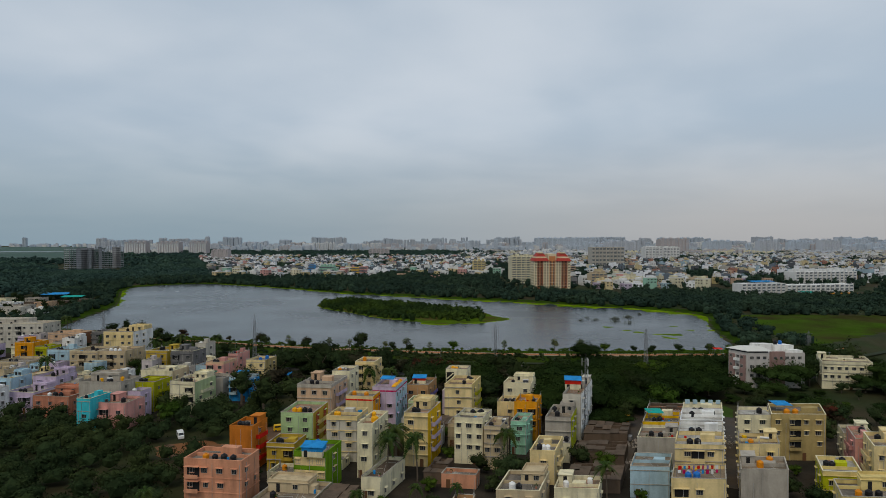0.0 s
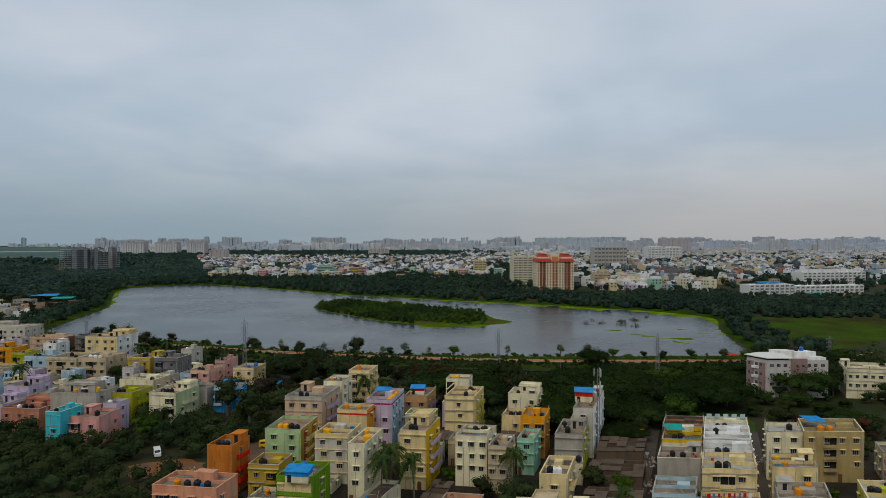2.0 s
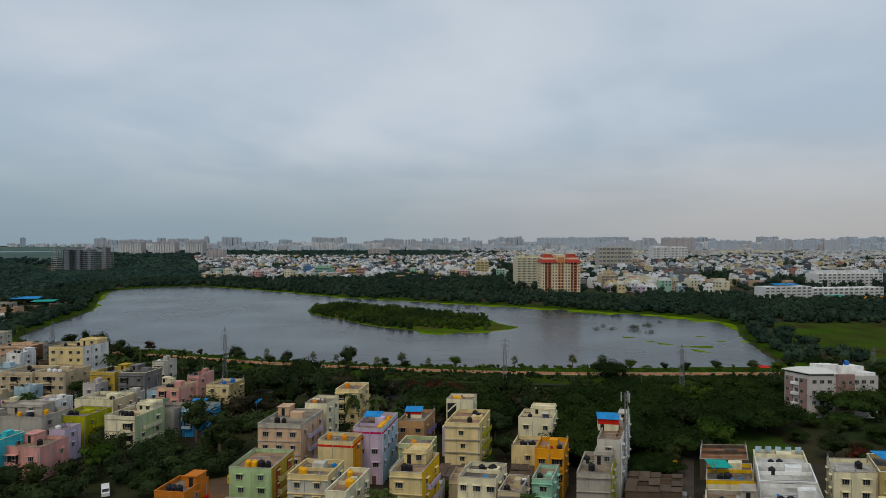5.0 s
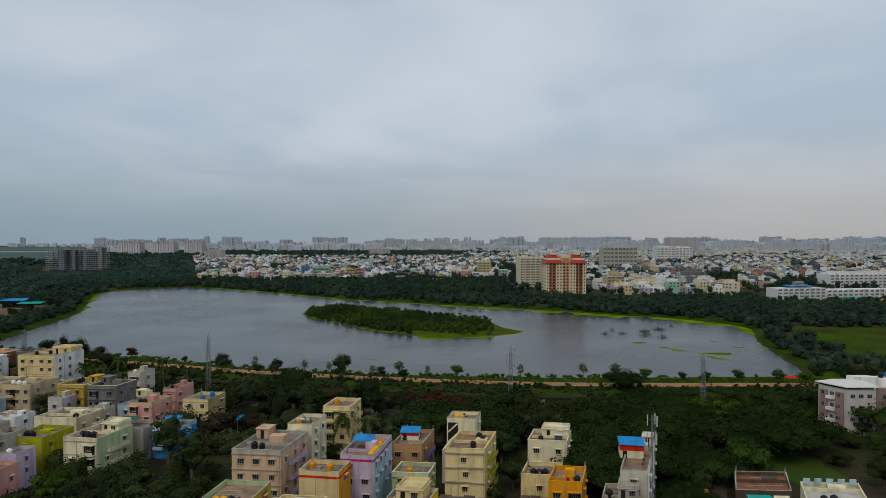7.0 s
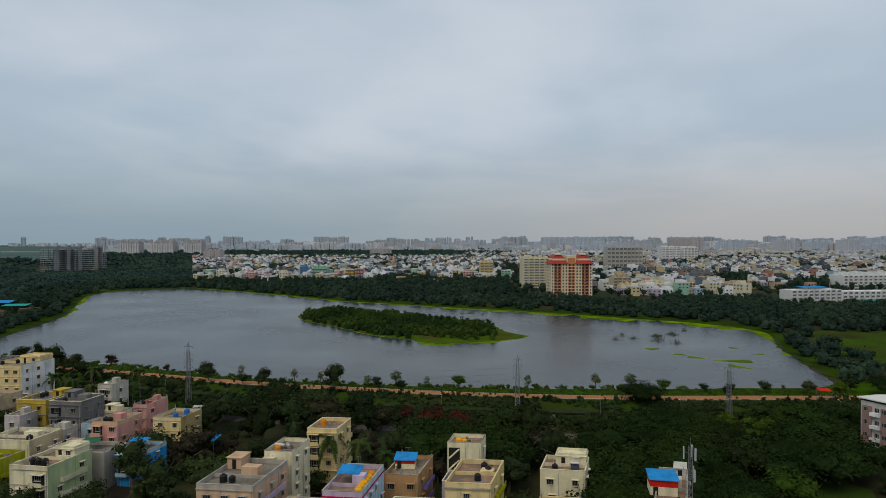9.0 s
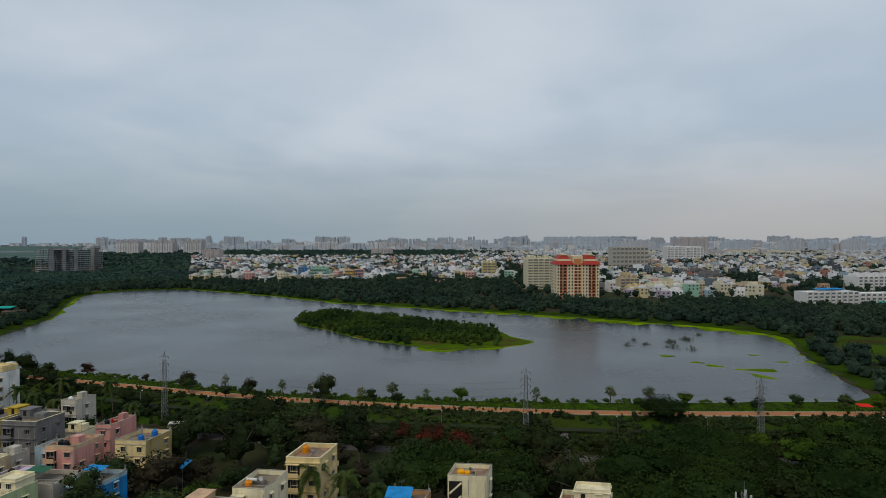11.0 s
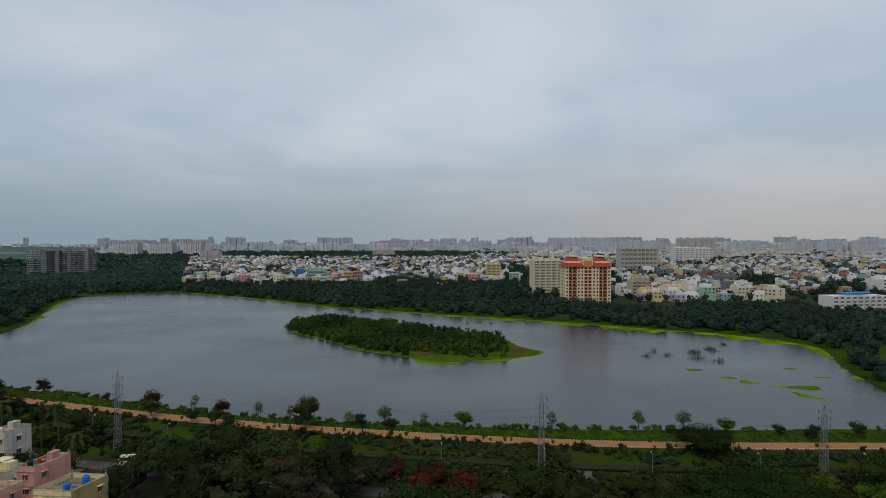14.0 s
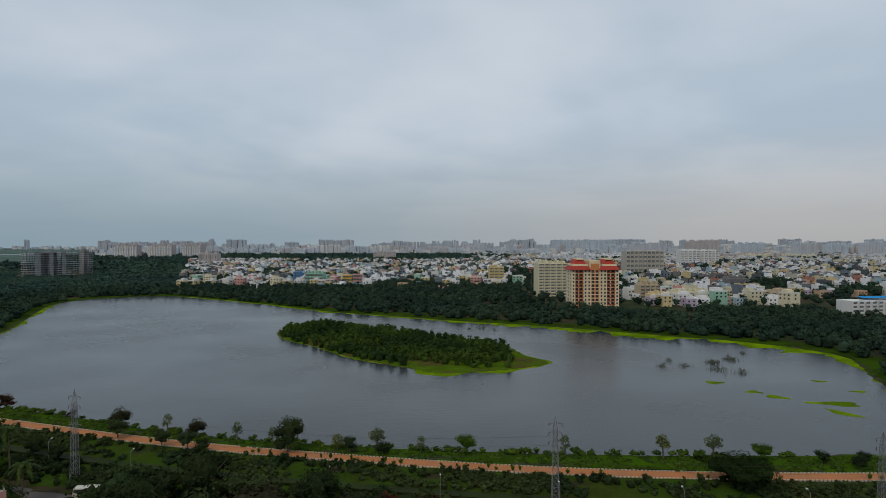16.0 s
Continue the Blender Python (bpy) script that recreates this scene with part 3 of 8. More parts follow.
TANKS = {}
TANK_LOOK = {"black": ((0.018, 0.018, 0.02), "black plastic rooftop water tank"), "orange": ((0.62, 0.22, 0.01), "orange plastic rooftop water tank"),
             "yellow": ((0.74, 0.36, 0.01), "yellow plastic rooftop water tank"), "white": ((0.72, 0.72, 0.70), "white plastic rooftop water tank"),
             "blue": ((0.02, 0.14, 0.45), "blue plastic rooftop water tank"), "red": ((0.5, 0.05, 0.02), "red plastic rooftop water tank")}


def tank(x, y, z, look_of="black", s=1.0):
    m = pose(x, y, z)
    if look_of in TANKS:
        ob = copy_thing(TANKS[look_of], m)
        ob.scale = (s, s, s)
        return ob
    col, label = TANK_LOOK[look_of]
    mt = material("tank_" + look_of, col, rough=0.4, var=0.15)
    bm = bmesh.new()
    lathe(bm, [(0.62, 0), (0.62, 0.28), (0.58, 0.32), (0.62, 0.36), (0.62, 0.62), (0.58, 0.66), (0.62, 0.70), (0.62, 1.0), (0.5, 1.16), (0.26, 1.26)], 14)
    lathe(bm, [(0.24, 1.262), (0.24, 1.34), (0.18, 1.38)], 12)
    ob = part("water_tank", bm, mt, m=m)
    tagged(ob, label, "water tank", "rooftop water tanks")
    ob.scale = (s, s, s)
    TANKS[look_of] = ob
    return ob


def rooftop_junk(x, y, z, q, rng):
    """A crate, drum, bundle of pipes, dish or potted plant left on a roof."""
    kind = rng.choice((0, 0, 1, 1, 2, 2, 3, 3, 4, 5, 6))
    bm = bmesh.new()
    px, py = x + q[0], y + q[1]
    if kind == 0:
        box(bm, -0.5, 0.5, -0.35, 0.35, 0, 0.55, Matrix.Rotation(rng.uniform(0, 3), 4, "Z"))
        tagged(part("crate", bm, paint(rng.choice(("rust", "blue_sheet", "warm_grey", "yellow"))), m=pose(px, py, z)), "battered crate lying on a flat roof", "crate", "rooftop clutter")
    elif kind == 1:
        lathe(bm, [(0.28, 0), (0.3, 0.1), (0.28, 0.45), (0.3, 0.5), (0.28, 0.85), (0.2, 0.88)], 10)
        tagged(part("drum", bm, paint(rng.choice(("blue_sheet", "dark_grey", "red"))), m=pose(px, py, z)), "plastic drum standing on a flat roof", "drum", "rooftop clutter")
    elif kind == 2:
        lathe(bm, [(0.16, 0), (0.24, 0.32), (0.2, 0.32)], 8)
        pot = part("potted_plant", bm, paint("terracotta"), m=pose(px, py, z))
        V, F = leaf_cards(np.random.default_rng(rng.randrange(999)), [(0, 0, 0.65, 0.35, 0.35, 0.4)], 60, 0.16)
        part("foliage", np_mesh("foliage", V, F), LEAF_LIGHT, pot)
        tagged(pot, "potted plant on a flat roof", "plant", "rooftop plants")
    elif kind == 4:
        ob = new("satellite_dish")
        ob.matrix_basis = pose(px, py, z, 0, 0, rng.uniform(0, 360))
        rod(bm, (0, 0, 0), (0, 0, 0.8), 0.03, 6)
        part("pole", bm, METAL, ob)
        bm = bmesh.new()
        lathe(bm, [(0.06, 0), (0.24, 0.05), (0.42, 0.16), (0.43, 0.17), (0.24, 0.07), (0.06, 0.02)], 14)
        part("dish", bm, material("dish_grey", (0.45, 0.45, 0.44), rough=0.5), ob, m=pose(0, 0.03, 0.85, -55))
        bm = bmesh.new()
        rod(bm, (0, 0.03, 0.8), (0, 0.5, 1.15), 0.015, 4)
        part("feed_arm", bm, METAL, ob)
        tagged(ob, "grey satellite dish on a flat roof", "satellite dish", "rooftop clutter")
    elif kind == 5:
        ob = new("solar_heater")
        ob.matrix_basis = pose(px, py, z, 0, 0, rng.choice((-6, 14, 170)))
        vs = box(bm, -0.9, 0.9, -0.7, 0.7, 0.25, 0.33)
        for v in vs:
            v.co.z += 0.55 * (v.co.y + 0.7) / 1.4
        part("collector", bm, material("solar_glass", (0.012, 0.016, 0.03), rough=0.2, spec=0.5), ob, "dark glazed collector panel")
        bm = bmesh.new()
        rod(bm, (-1.0, 0.85, 1.05), (1.0, 0.85, 1.05), 0.27, 12)
        part("tank", bm, material("enamel_white", (0.62, 0.62, 0.60), rough=0.4), ob, "white cylindrical tank")
        bm = bmesh.new()
        for u in (-0.8, 0.8):
            rod(bm, (u, 0.85, 0), (u, 0.85, 0.85), 0.03, 4)
            rod(bm, (u, -0.66, 0), (u, -0.66, 0.28), 0.03, 4)
        tagged(part("stand", bm, METAL, ob), kind="stuff")
        tagged(ob, "solar water heater with dark panel and white tank on a roof", "solar heater", "rooftop clutter")
    elif kind == 6:
        ob = new("aerial_mast")
        ob.location = (px, py, z)
        rod(bm, (0, 0, 0), (0, 0, 3.2), 0.035, 6)
        part("pole", bm, METAL, ob)
        bm = bmesh.new()
        rod(bm, (-0.7, 0, 3.1), (0.7, 0, 3.1), 0.02, 4)
        for u in range(6):
            rod(bm, (-0.6 + 0.24 * u, -0.4 + 0.03 * u, 3.1), (-0.6 + 0.24 * u, 0.4 - 0.03 * u, 3.1), 0.014, 3)
        part("aerial", bm, METAL, ob)
        tagged(ob, "thin television aerial on a pole above a roof", "aerial", "rooftop clutter")
    else:
        for k in range(3):
            rod(bm, (-1.0, 0.09 * k, 0.06), (1.0, 0.09 * k + 0.2, 0.06), 0.05, 6)
        tagged(part("pipe_bundle", bm, paint("warm_grey"), m=pose(px, py, z, 0, 0, rng.uniform(0, 180))), "bundle of pipes lying on a flat roof", "pipes", "rooftop clutter")


def clothes_line(a, b, rng):
    root = new("clothes_line")
    root.location = a
    d = Vector(b) - Vector(a)
    for p in (Vector((0, 0, 0)), d):
        bm = bmesh.new()
        rod(bm, p, p + Vector((0, 0, 1.8)), 0.04, 6)
        part("post", bm, METAL, root)
    bm = bmesh.new()
    rod(bm, (0, 0, 1.75), d + Vector((0, 0, 1.75)), 0.012, 4)
    part("line", bm, METAL, root)
    n = 9
    u = d.normalized()
    for i in range(n):
        s = d * ((i + 0.6) / (n + 0.4))
        w, h = rng.uniform(0.35, 0.8), rng.uniform(0.6, 1.1)
        bm = bmesh.new()
        m = Matrix.Translation(s) @ Vector((1, 0, 0)).rotation_difference(u).to_matrix().to_4x4()
        box(bm, -w / 2, w / 2, -0.015, 0.015, 1.74 - h, 1.74, m)
        part("garment", bm, paint(rng.choice(("red", "magenta", "white", "blue_sheet", "violet", "yellow", "dark_grey"))), root)
    tagged(root, "washing line with bright hanging clothes on a roof", "clothes line")


def house(x, y, w, d, top, color, label, a=-6, b=14, side="R", side_color=None, cols=None, side_cols=None, tanks="", stair=None, loggia=None, balcony=0, balcony_color=None, cross=0, junk=0, canopy=None, panel=None, outer_stair=False, frame=None, laundry=False, crenel=False,
          trim=None, shade=None, base=TOWN, roof=None, tank_row=False, stripe=None, band=False, seed=None):
    """A flat-roofed house: x, y its south-west corner, w along the street front, d back from it; a and b turn the two in degrees."""
    rng = random.Random(seed if seed is not None else int(abs(x * 31 + y * 17)))
    e = Vector((math.cos(radians(a)), math.sin(radians(a))))
    g = Vector((math.sin(radians(b)), math.cos(radians(b))))
    root = new("house")
    root.location = (x, y, base)
    H = top - base
    deck = H - 0.9

    def c(s, t):
        v = e * s + g * t
        return (v.x, v.y)

    wall = bmesh.new()
    prism(wall, [c(0, 0), c(w, 0), c(w, d), c(0, d)], -0.6, deck)
    wall_ob = part("wall", wall, paint(color), root)
    if side_color:
        sb = bmesh.new()
        t = 0.06
        if side == "R":
            prism(sb, [c(w, -t), c(w + t, -t), c(w + t, d), c(w, d)], -0.5, H)
        else:
            prism(sb, [c(-t, -t), c(0, -t), c(0, d), c(-t, d)], -0.5, H)
        part("side_wall", sb, paint(side_color), root, "side wall in another paint")
    # parapet in four runs
    p = bmesh.new()
    t = 0.18
    ring_wall(p, [c(0, 0), c(w, 0), c(w, d), c(0, d)], [c(t, t), c(w - t, t), c(w - t, d - t), c(t, d - t)], deck, H)
    part("parapet", p, paint(trim or color), root)
    p = bmesh.new()
    k = 0.05
    ring_wall(p, [c(-k, -k), c(w + k, -k), c(w + k, d + k), c(-k, d + k)], [c(t + k, t + k), c(w - t - k, t + k), c(w - t - k, d - t - k), c(t + k, d - t - k)], H + 0.003, H + 0.09)
    part("coping", p, COPING if rng.random() < 0.6 else paint(rng.choice((trim or color, "off_white"))), root)
    r = bmesh.new()
    prism(r, [c(t, t), c(w - t, t), c(w - t, d - t), c(t, d - t)], deck - 0.05, deck + 0.02)
    part("roof", r, roof or rng.choice(ROOFS), root)
    if not cross and d > 7 and rng.random() < 0.55:
        cross = rng.uniform(0.3, 0.65)
    floors = max(1, round(deck / 3.1))
    fh = deck / floors
    rot_f, rot_r, rot_l = radians(a), radians(90 - b), radians(-90 - b)

    def at(s, t, z, rot):
        q = c(s, t)
        return Matrix.LocRotScale((q[0], q[1], z), Euler((0, 0, rot)), None)

    nf = cols if cols is not None else max(1, int(w / 3.4))
    ns = side_cols if side_cols is not None else max(1, int(d / 4.5))
    for k in range(floors):
        z = k * fh + 1.05
        if k == 0 and floors > 2:
            continue
        for i in range(nf):
            if rng.random() < 0.08:
                continue
            window(root, at(w * (i + 0.5) / nf + rng.uniform(-0.3, 0.3), 0, z, rot_f), rng.choice((1.2, 1.5)), 1.25, shade or (trim or color))
        for i in range(ns):
            if rng.random() < 0.12:
                continue
            if side == "R":
                window(root, at(w + (0.06 if side_color else 0), d * (i + 0.5) / ns, z, rot_r), rng.choice((0.9, 1.2)), 1.25, shade or (trim or color))
            else:
                window(root, at(-(0.06 if side_color else 0), d * (i + 0.5) / ns, z, rot_l), rng.choice((0.9, 1.2)), 1.25, shade or (trim or color))
    if not band and floors > 1 and rng.random() < 0.4:
        # thin slab edges at each floor, on the front and the open side
        bb = bmesh.new()
        out = rng.choice((0.18, 0.3, 0.45))
        prism(bb, [c(-0.02, -out), c(w + 0.1, -out), c(w + 0.1, -0.01), c(-0.02, -0.01)], -0.12, 0.02)
        edge = part("slab_edge", bb, COPING if rng.random() < 0.5 else paint(trim or color), root, m=pose(0, 0, fh))
        for k in range(2, floors + 1):
            part("slab_edge", edge.data, None, root, m=pose(0, 0, k * fh))
    if rng.random() < 0.3:
        # column stubs with starter bars left for another storey
        bb = bmesh.new()
        for u, v in ((0.25, 0.25), (w - 0.25, 0.25), (w - 0.25, d - 0.25), (0.25, d - 0.25), (w * 0.5, 0.25)):
            q = c(u, v)
            rod(bb, (q[0], q[1], deck), (q[0], q[1], H + 0.5), 0.2, 4)
            for du, dv in ((-0.09, -0.09), (0.09, -0.09), (0.09, 0.09), (-0.09, 0.09)):
                rod(bb, (q[0] + du, q[1] + dv, H + 0.5), (q[0] + du * 1.6, q[1] + dv * 1.6, H + rng.uniform(1.0, 1.5)), 0.022, 3)
        tagged(part("column_stubs", bb, CONCRETE, root), kind="stuff")
    if band:
        for k in range(1, floors):
            bb = bmesh.new()
            prism(bb, [c(-0.12, -0.12), c(w + 0.12, -0.12), c(w + 0.12, d), c(-0.12, d)], k * fh - 0.1, k * fh + 0.12)
            part("floor_band", bb, paint(trim or color), root)
    if stripe:
        bb = bmesh.new()
        prism(bb, [c(-0.07, -0.07), c(w + 0.07, -0.07), c(w + 0.07, d), c(-0.07, d)], deck - 0.55, deck - 0.1)
        part("stripe", bb, paint(stripe), root, "painted stripe under the parapet")
    for k in range(1, floors):
        if balcony:
            s0 = w - 0.05 if side == "R" else 0.05
            bb = bmesh.new()
            dep = 1.1
            t0, t1 = d * 0.25, d * 0.8
            q = (s0, s0 + dep) if side == "R" else (s0 - dep, s0)
            prism(bb, [c(q[0], t0), c(q[1], t0), c(q[1], t1), c(q[0], t1)], k * fh - 0.12, k * fh + 0.05)
            o = q[1] if side == "R" else q[0]
            inn = o - 0.12 if side == "R" else o + 0.12
            prism(bb, [c(min(o, inn), t0), c(max(o, inn), t0), c(max(o, inn), t1), c(min(o, inn), t1)], k * fh + 0.05, k * fh + 0.95)
            prism(bb, [c(q[0], t0), c(q[1], t0), c(q[1], t0 + 0.12), c(q[0], t0 + 0.12)], k * fh + 0.052, k * fh + 0.95)
            part("balcony", bb, paint(balcony_color or trim or color), root)
    if loggia is None:
        loggia = floors > 1 and w > 5.5 and nf > 0 and rng.random() < 0.6
    if loggia:
        # balconies on the front: near-black sheet as recess shade, behind slab and balustrade
        s0 = w * rng.choice((0.06, 0.34, 0.6))
        s1 = s0 + min(3.0, w * 0.34)
        for k in range(1, floors):
            lb = bmesh.new()
            z = k * fh
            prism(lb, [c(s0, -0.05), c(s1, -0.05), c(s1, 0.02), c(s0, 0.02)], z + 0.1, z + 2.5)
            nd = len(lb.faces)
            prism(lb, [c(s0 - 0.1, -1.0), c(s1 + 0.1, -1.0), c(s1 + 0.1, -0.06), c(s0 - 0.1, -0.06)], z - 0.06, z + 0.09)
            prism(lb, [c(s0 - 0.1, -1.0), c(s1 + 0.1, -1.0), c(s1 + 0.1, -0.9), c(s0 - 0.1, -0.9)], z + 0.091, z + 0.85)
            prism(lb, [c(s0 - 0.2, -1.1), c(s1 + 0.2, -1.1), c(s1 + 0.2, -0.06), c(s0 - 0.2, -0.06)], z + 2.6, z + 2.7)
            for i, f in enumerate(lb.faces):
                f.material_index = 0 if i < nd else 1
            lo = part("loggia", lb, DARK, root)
            lo.data.materials.append(paint(balcony_color or trim or color))
    # a low wall across the roof deck between two flats
    if cross:
        cb = bmesh.new()
        prism(cb, [c(t, d * cross), c(w - t, d * cross), c(w - t, d * cross + 0.16), c(t, d * cross + 0.16)], deck + 0.02, deck + 0.75)
        part("deck_wall", cb, paint(trim or color), root)
        cb = bmesh.new()
        s0 = w * rng.uniform(0.35, 0.6)
        prism(cb, [c(s0, d * cross + 0.16), c(s0 + w * 0.3, d * cross + 0.16), c(s0 + w * 0.3, d * cross + 2.2), c(s0, d * cross + 2.2)], deck + 0.02, deck + rng.choice((0.9, 1.6, 2.2)))
        part("head_room", cb, paint(color), root)
    if crenel:
        for i in range(5):
            cb = bmesh.new()
            prism(cb, [c(w * (i + 0.2) / 5, d - 0.5), c(w * (i + 0.8) / 5, d - 0.5), c(w * (i + 0.8) / 5, d - 0.2), c(w * (i + 0.2) / 5, d - 0.2)], H - 0.3, H + 0.9)
            part("screen_wall", cb, paint("pale_blue"), root)
    if panel:
        for k in range(1, floors):
            cb = bmesh.new()
            prism(cb, [c(0.25, -0.05), c(w - 0.25, -0.05), c(w - 0.25, 0), c(0.25, 0)], k * fh + 0.7, k * fh + 2.7)
            part("front_panel", cb, paint(panel), root, "cream painted panel between green bands")
    if outer_stair:
        # stairwell on the front: near-black sheet painted as its shade, one flight seen outside
        cb = bmesh.new()
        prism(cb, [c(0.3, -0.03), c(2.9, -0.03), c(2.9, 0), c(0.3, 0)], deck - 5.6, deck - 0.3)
        part("stairwell", cb, DARK, root, "flat near-black sheet for the stairwell's shade")
        for k in range(2):
            cb = bmesh.new()
            q0, q1 = c(0.4, -0.12), c(2.8, -0.12)
            z0 = deck - 5.4 + 2.6 * k
            rod(cb, (q0[0], q0[1], z0), (q1[0], q1[1], z0 + 2.2), 0.22, 4)
            part("stair_flight", cb, paint(color), root)
    # ground-floor door
    db = bmesh.new()
    box(db, -0.5, 0.5, -0.06, 0.02, 0, 2.1)
    part("door", db, material("door_wood", (0.14, 0.07, 0.035), rough=0.6), root, m=at(w * 0.5 + 1.6 if nf > 1 else w * 0.2, 0, 0.02, rot_f))
    if stair is None:
        stair = w > 5 and d > 7 and rng.random() < 0.6
    if stair:
        big = w > 6 and d > 8 and rng.random() < 0.5
        sw, sd = (w * rng.uniform(0.5, 0.8), d * rng.uniform(0.34, 0.46)) if big else (min(3.0, w * 0.4), min(3.6, d * 0.4))
        s0, t0 = (w - sw - 0.3 if rng.random() < 0.5 else 0.3), d - sd - 0.3
        sb = bmesh.new()
        prism(sb, [c(s0, t0), c(s0 + sw, t0), c(s0 + sw, t0 + sd), c(s0, t0 + sd)], deck, deck + 2.3)
        prism(sb, [c(s0 - 0.2, t0 - 0.3), c(s0 + sw + 0.2, t0 - 0.3), c(s0 + sw + 0.2, t0 + sd + 0.1), c(s0 - 0.2, t0 + sd + 0.1)], deck + 2.3, deck + 2.42)
        part("stair_room", sb, paint(color), root)
        do = bmesh.new()
        box(do, -0.42, 0.42, -0.05, 0.02, 0, 1.95)
        part("roof_door", do, DARK, root, m=at(s0 + sw * (0.25 if big else 0.5), t0, deck + 0.03, rot_f))
        if big:
            sb = bmesh.new()
            k = 0.15
            ring_wall(sb, [c(s0, t0), c(s0 + sw, t0), c(s0 + sw, t0 + sd), c(s0, t0 + sd)], [c(s0 + k, t0 + k), c(s0 + sw - k, t0 + k), c(s0 + sw - k, t0 + sd - k), c(s0 + k, t0 + sd - k)], deck + 2.42, deck + 2.95)
            part("upper_parapet", sb, paint(trim or color), root)
            window(root, at(s0 + sw * 0.68, t0, deck + 0.8, rot_f), 1.2, 1.25, shade or trim or color)
    # pipes down the front corner
    pb = bmesh.new()
    q = c(w * 0.97, -0.08)
    rod(pb, (q[0], q[1], 0), (q[0], q[1], deck), 0.055, 6)
    for s, top_z in ((w * rng.uniform(0.3, 0.6), deck), (w * rng.uniform(0.1, 0.3), deck - rng.uniform(1, 4))):
        q = c(s, -0.07)
        rod(pb, (q[0], q[1], 0), (q[0], q[1], top_z), 0.05, 5)
    for v in (rng.uniform(0.2, 0.45), rng.uniform(0.55, 0.9)):
        q = c(w + 0.14, d * v) if side == "R" else c(-0.14, d * v)
        rod(pb, (q[0], q[1], 0), (q[0], q[1], deck), 0.05, 5)
    # supply pipes across the deck
    for _ in range(3):
        q0, q1 = c(w * rng.uniform(0.1, 0.4), d * rng.uniform(0.1, 0.9)), c(w * rng.uniform(0.5, 0.9), d * rng.uniform(0.1, 0.9))
        rod(pb, (q0[0], q0[1], deck + 0.1), (q1[0], q0[1], deck + 0.1), 0.05, 5)
        rod(pb, (q1[0], q0[1], deck + 0.1), (q1[0], q1[1], deck + 0.1), 0.05, 5)
    tagged(part("pipework", pb, material("drain_pipe", (0.34, 0.33, 0.31), rough=0.6), root), kind="stuff")
    tagged(root, label, "house", "houses of the town")
    if frame:
        for ob in root.children:
            if ob.name.startswith("window") and abs(ob.rotation_euler.z) > 0.6:
                fb = bmesh.new()
                box(fb, -1.0, 1.0, -0.12, -0.0, -0.5, 1.9)
                part("window_surround", fb, paint(frame), root, m=ob.matrix_basis.copy())
    if canopy:
        q = c(w * 0.12, d * 0.35)
        rooftop_sheet(x + q[0], y + q[1], base + deck + 0.02, min(4.6, w * 0.6), min(4.5, d * 0.4), canopy, a, "%s sheet canopy on thin posts over a roof terrace" % canopy.split("_")[0])
    if not junk and y < 300:
        junk = rng.choice((0, 1, 2, 3)) if x > -60 else rng.choice((0, 0, 1, 2))
    for i in range(junk):
        rooftop_junk(x, y, base + deck + 0.02, c(w * rng.uniform(0.12, 0.88), d * rng.uniform(0.12, 0.9)), rng)
    if laundry:
        for v in (0.3, 0.6):
            q0, q1 = c(w * 0.08, d * v), c(w * 0.9, d * (v + 0.12))
            clothes_line((x + q0[0], y + q0[1], base + deck), (x + q1[0], y + q1[1], base + deck), rng)
    FOOTPRINTS.append([(x + q[0], y + q[1]) for q in (c(0, 0), c(w, 0), c(w, d), c(0, d))])
    names = {"b": "black", "o": "orange", "y": "yellow", "w": "white", "u": "blue", "r": "red"}
    n = len(tanks)
    row = rng.random() < 0.6 and not tank_row
    for i, ch in enumerate(tanks):
        s = w * (0.3 + 0.16 * i) if row else w * rng.uniform(0.15, 0.85)
        t = d * (0.25 if row else rng.uniform(0.2, 0.8))
        q = c(min(s, w - 0.9), max(0.9, t))
        if tank_row:
            q = c(w - 0.9, 1.0 + 1.6 * i)
        tank(x + q[0], y + q[1], base + deck + 0.02, names[ch], rng.uniform(1.0, 1.25))
    return root


def rooftop_sheet(x, y, z, w, d, color, a=-6, label="corrugated sheet canopy on a rooftop", slope=0.25, h=2.2):
    """A corrugated sheet on four posts."""
    root = new("canopy")
    root.matrix_basis = pose(x, y, z, 0, 0, a)
    bm = bmesh.new()
    n = int(w / 0.25)
    top = []
    for i in range(n + 1):
        zz = h + (0.05 if i % 2 else 0)
        top.append((bm.verts.new((w * i / n, 0, zz)), bm.verts.new((w * i / n, d, zz + slope))))
    low = [(bm.verts.new(p.co - Vector((0, 0, 0.03))), bm.verts.new(q.co - Vector((0, 0, 0.03)))) for p, q in top]
    for (p, q), (p2, q2) in zip(top, top[1:]):
        bm.faces.new((p, p2, q2, q))
    for (p, q), (p2, q2) in zip(low, low[1:]):
        bm.faces.new((p, q, q2, p2))
    part("sheet", bm, paint(color), root)
    for sx in (0.1, w - 0.1):
        for sy in (0.1, d - 0.1):
            b = bmesh.new()
            rod(b, (sx, sy, 0), (sx, sy, h + slope * sy / d), 0.04, 6)
            part("post", b, METAL, root)
    return tagged(root, label, "canopy")


PAINTS["mud_brick"] = (0.12, 0.085, 0.06)


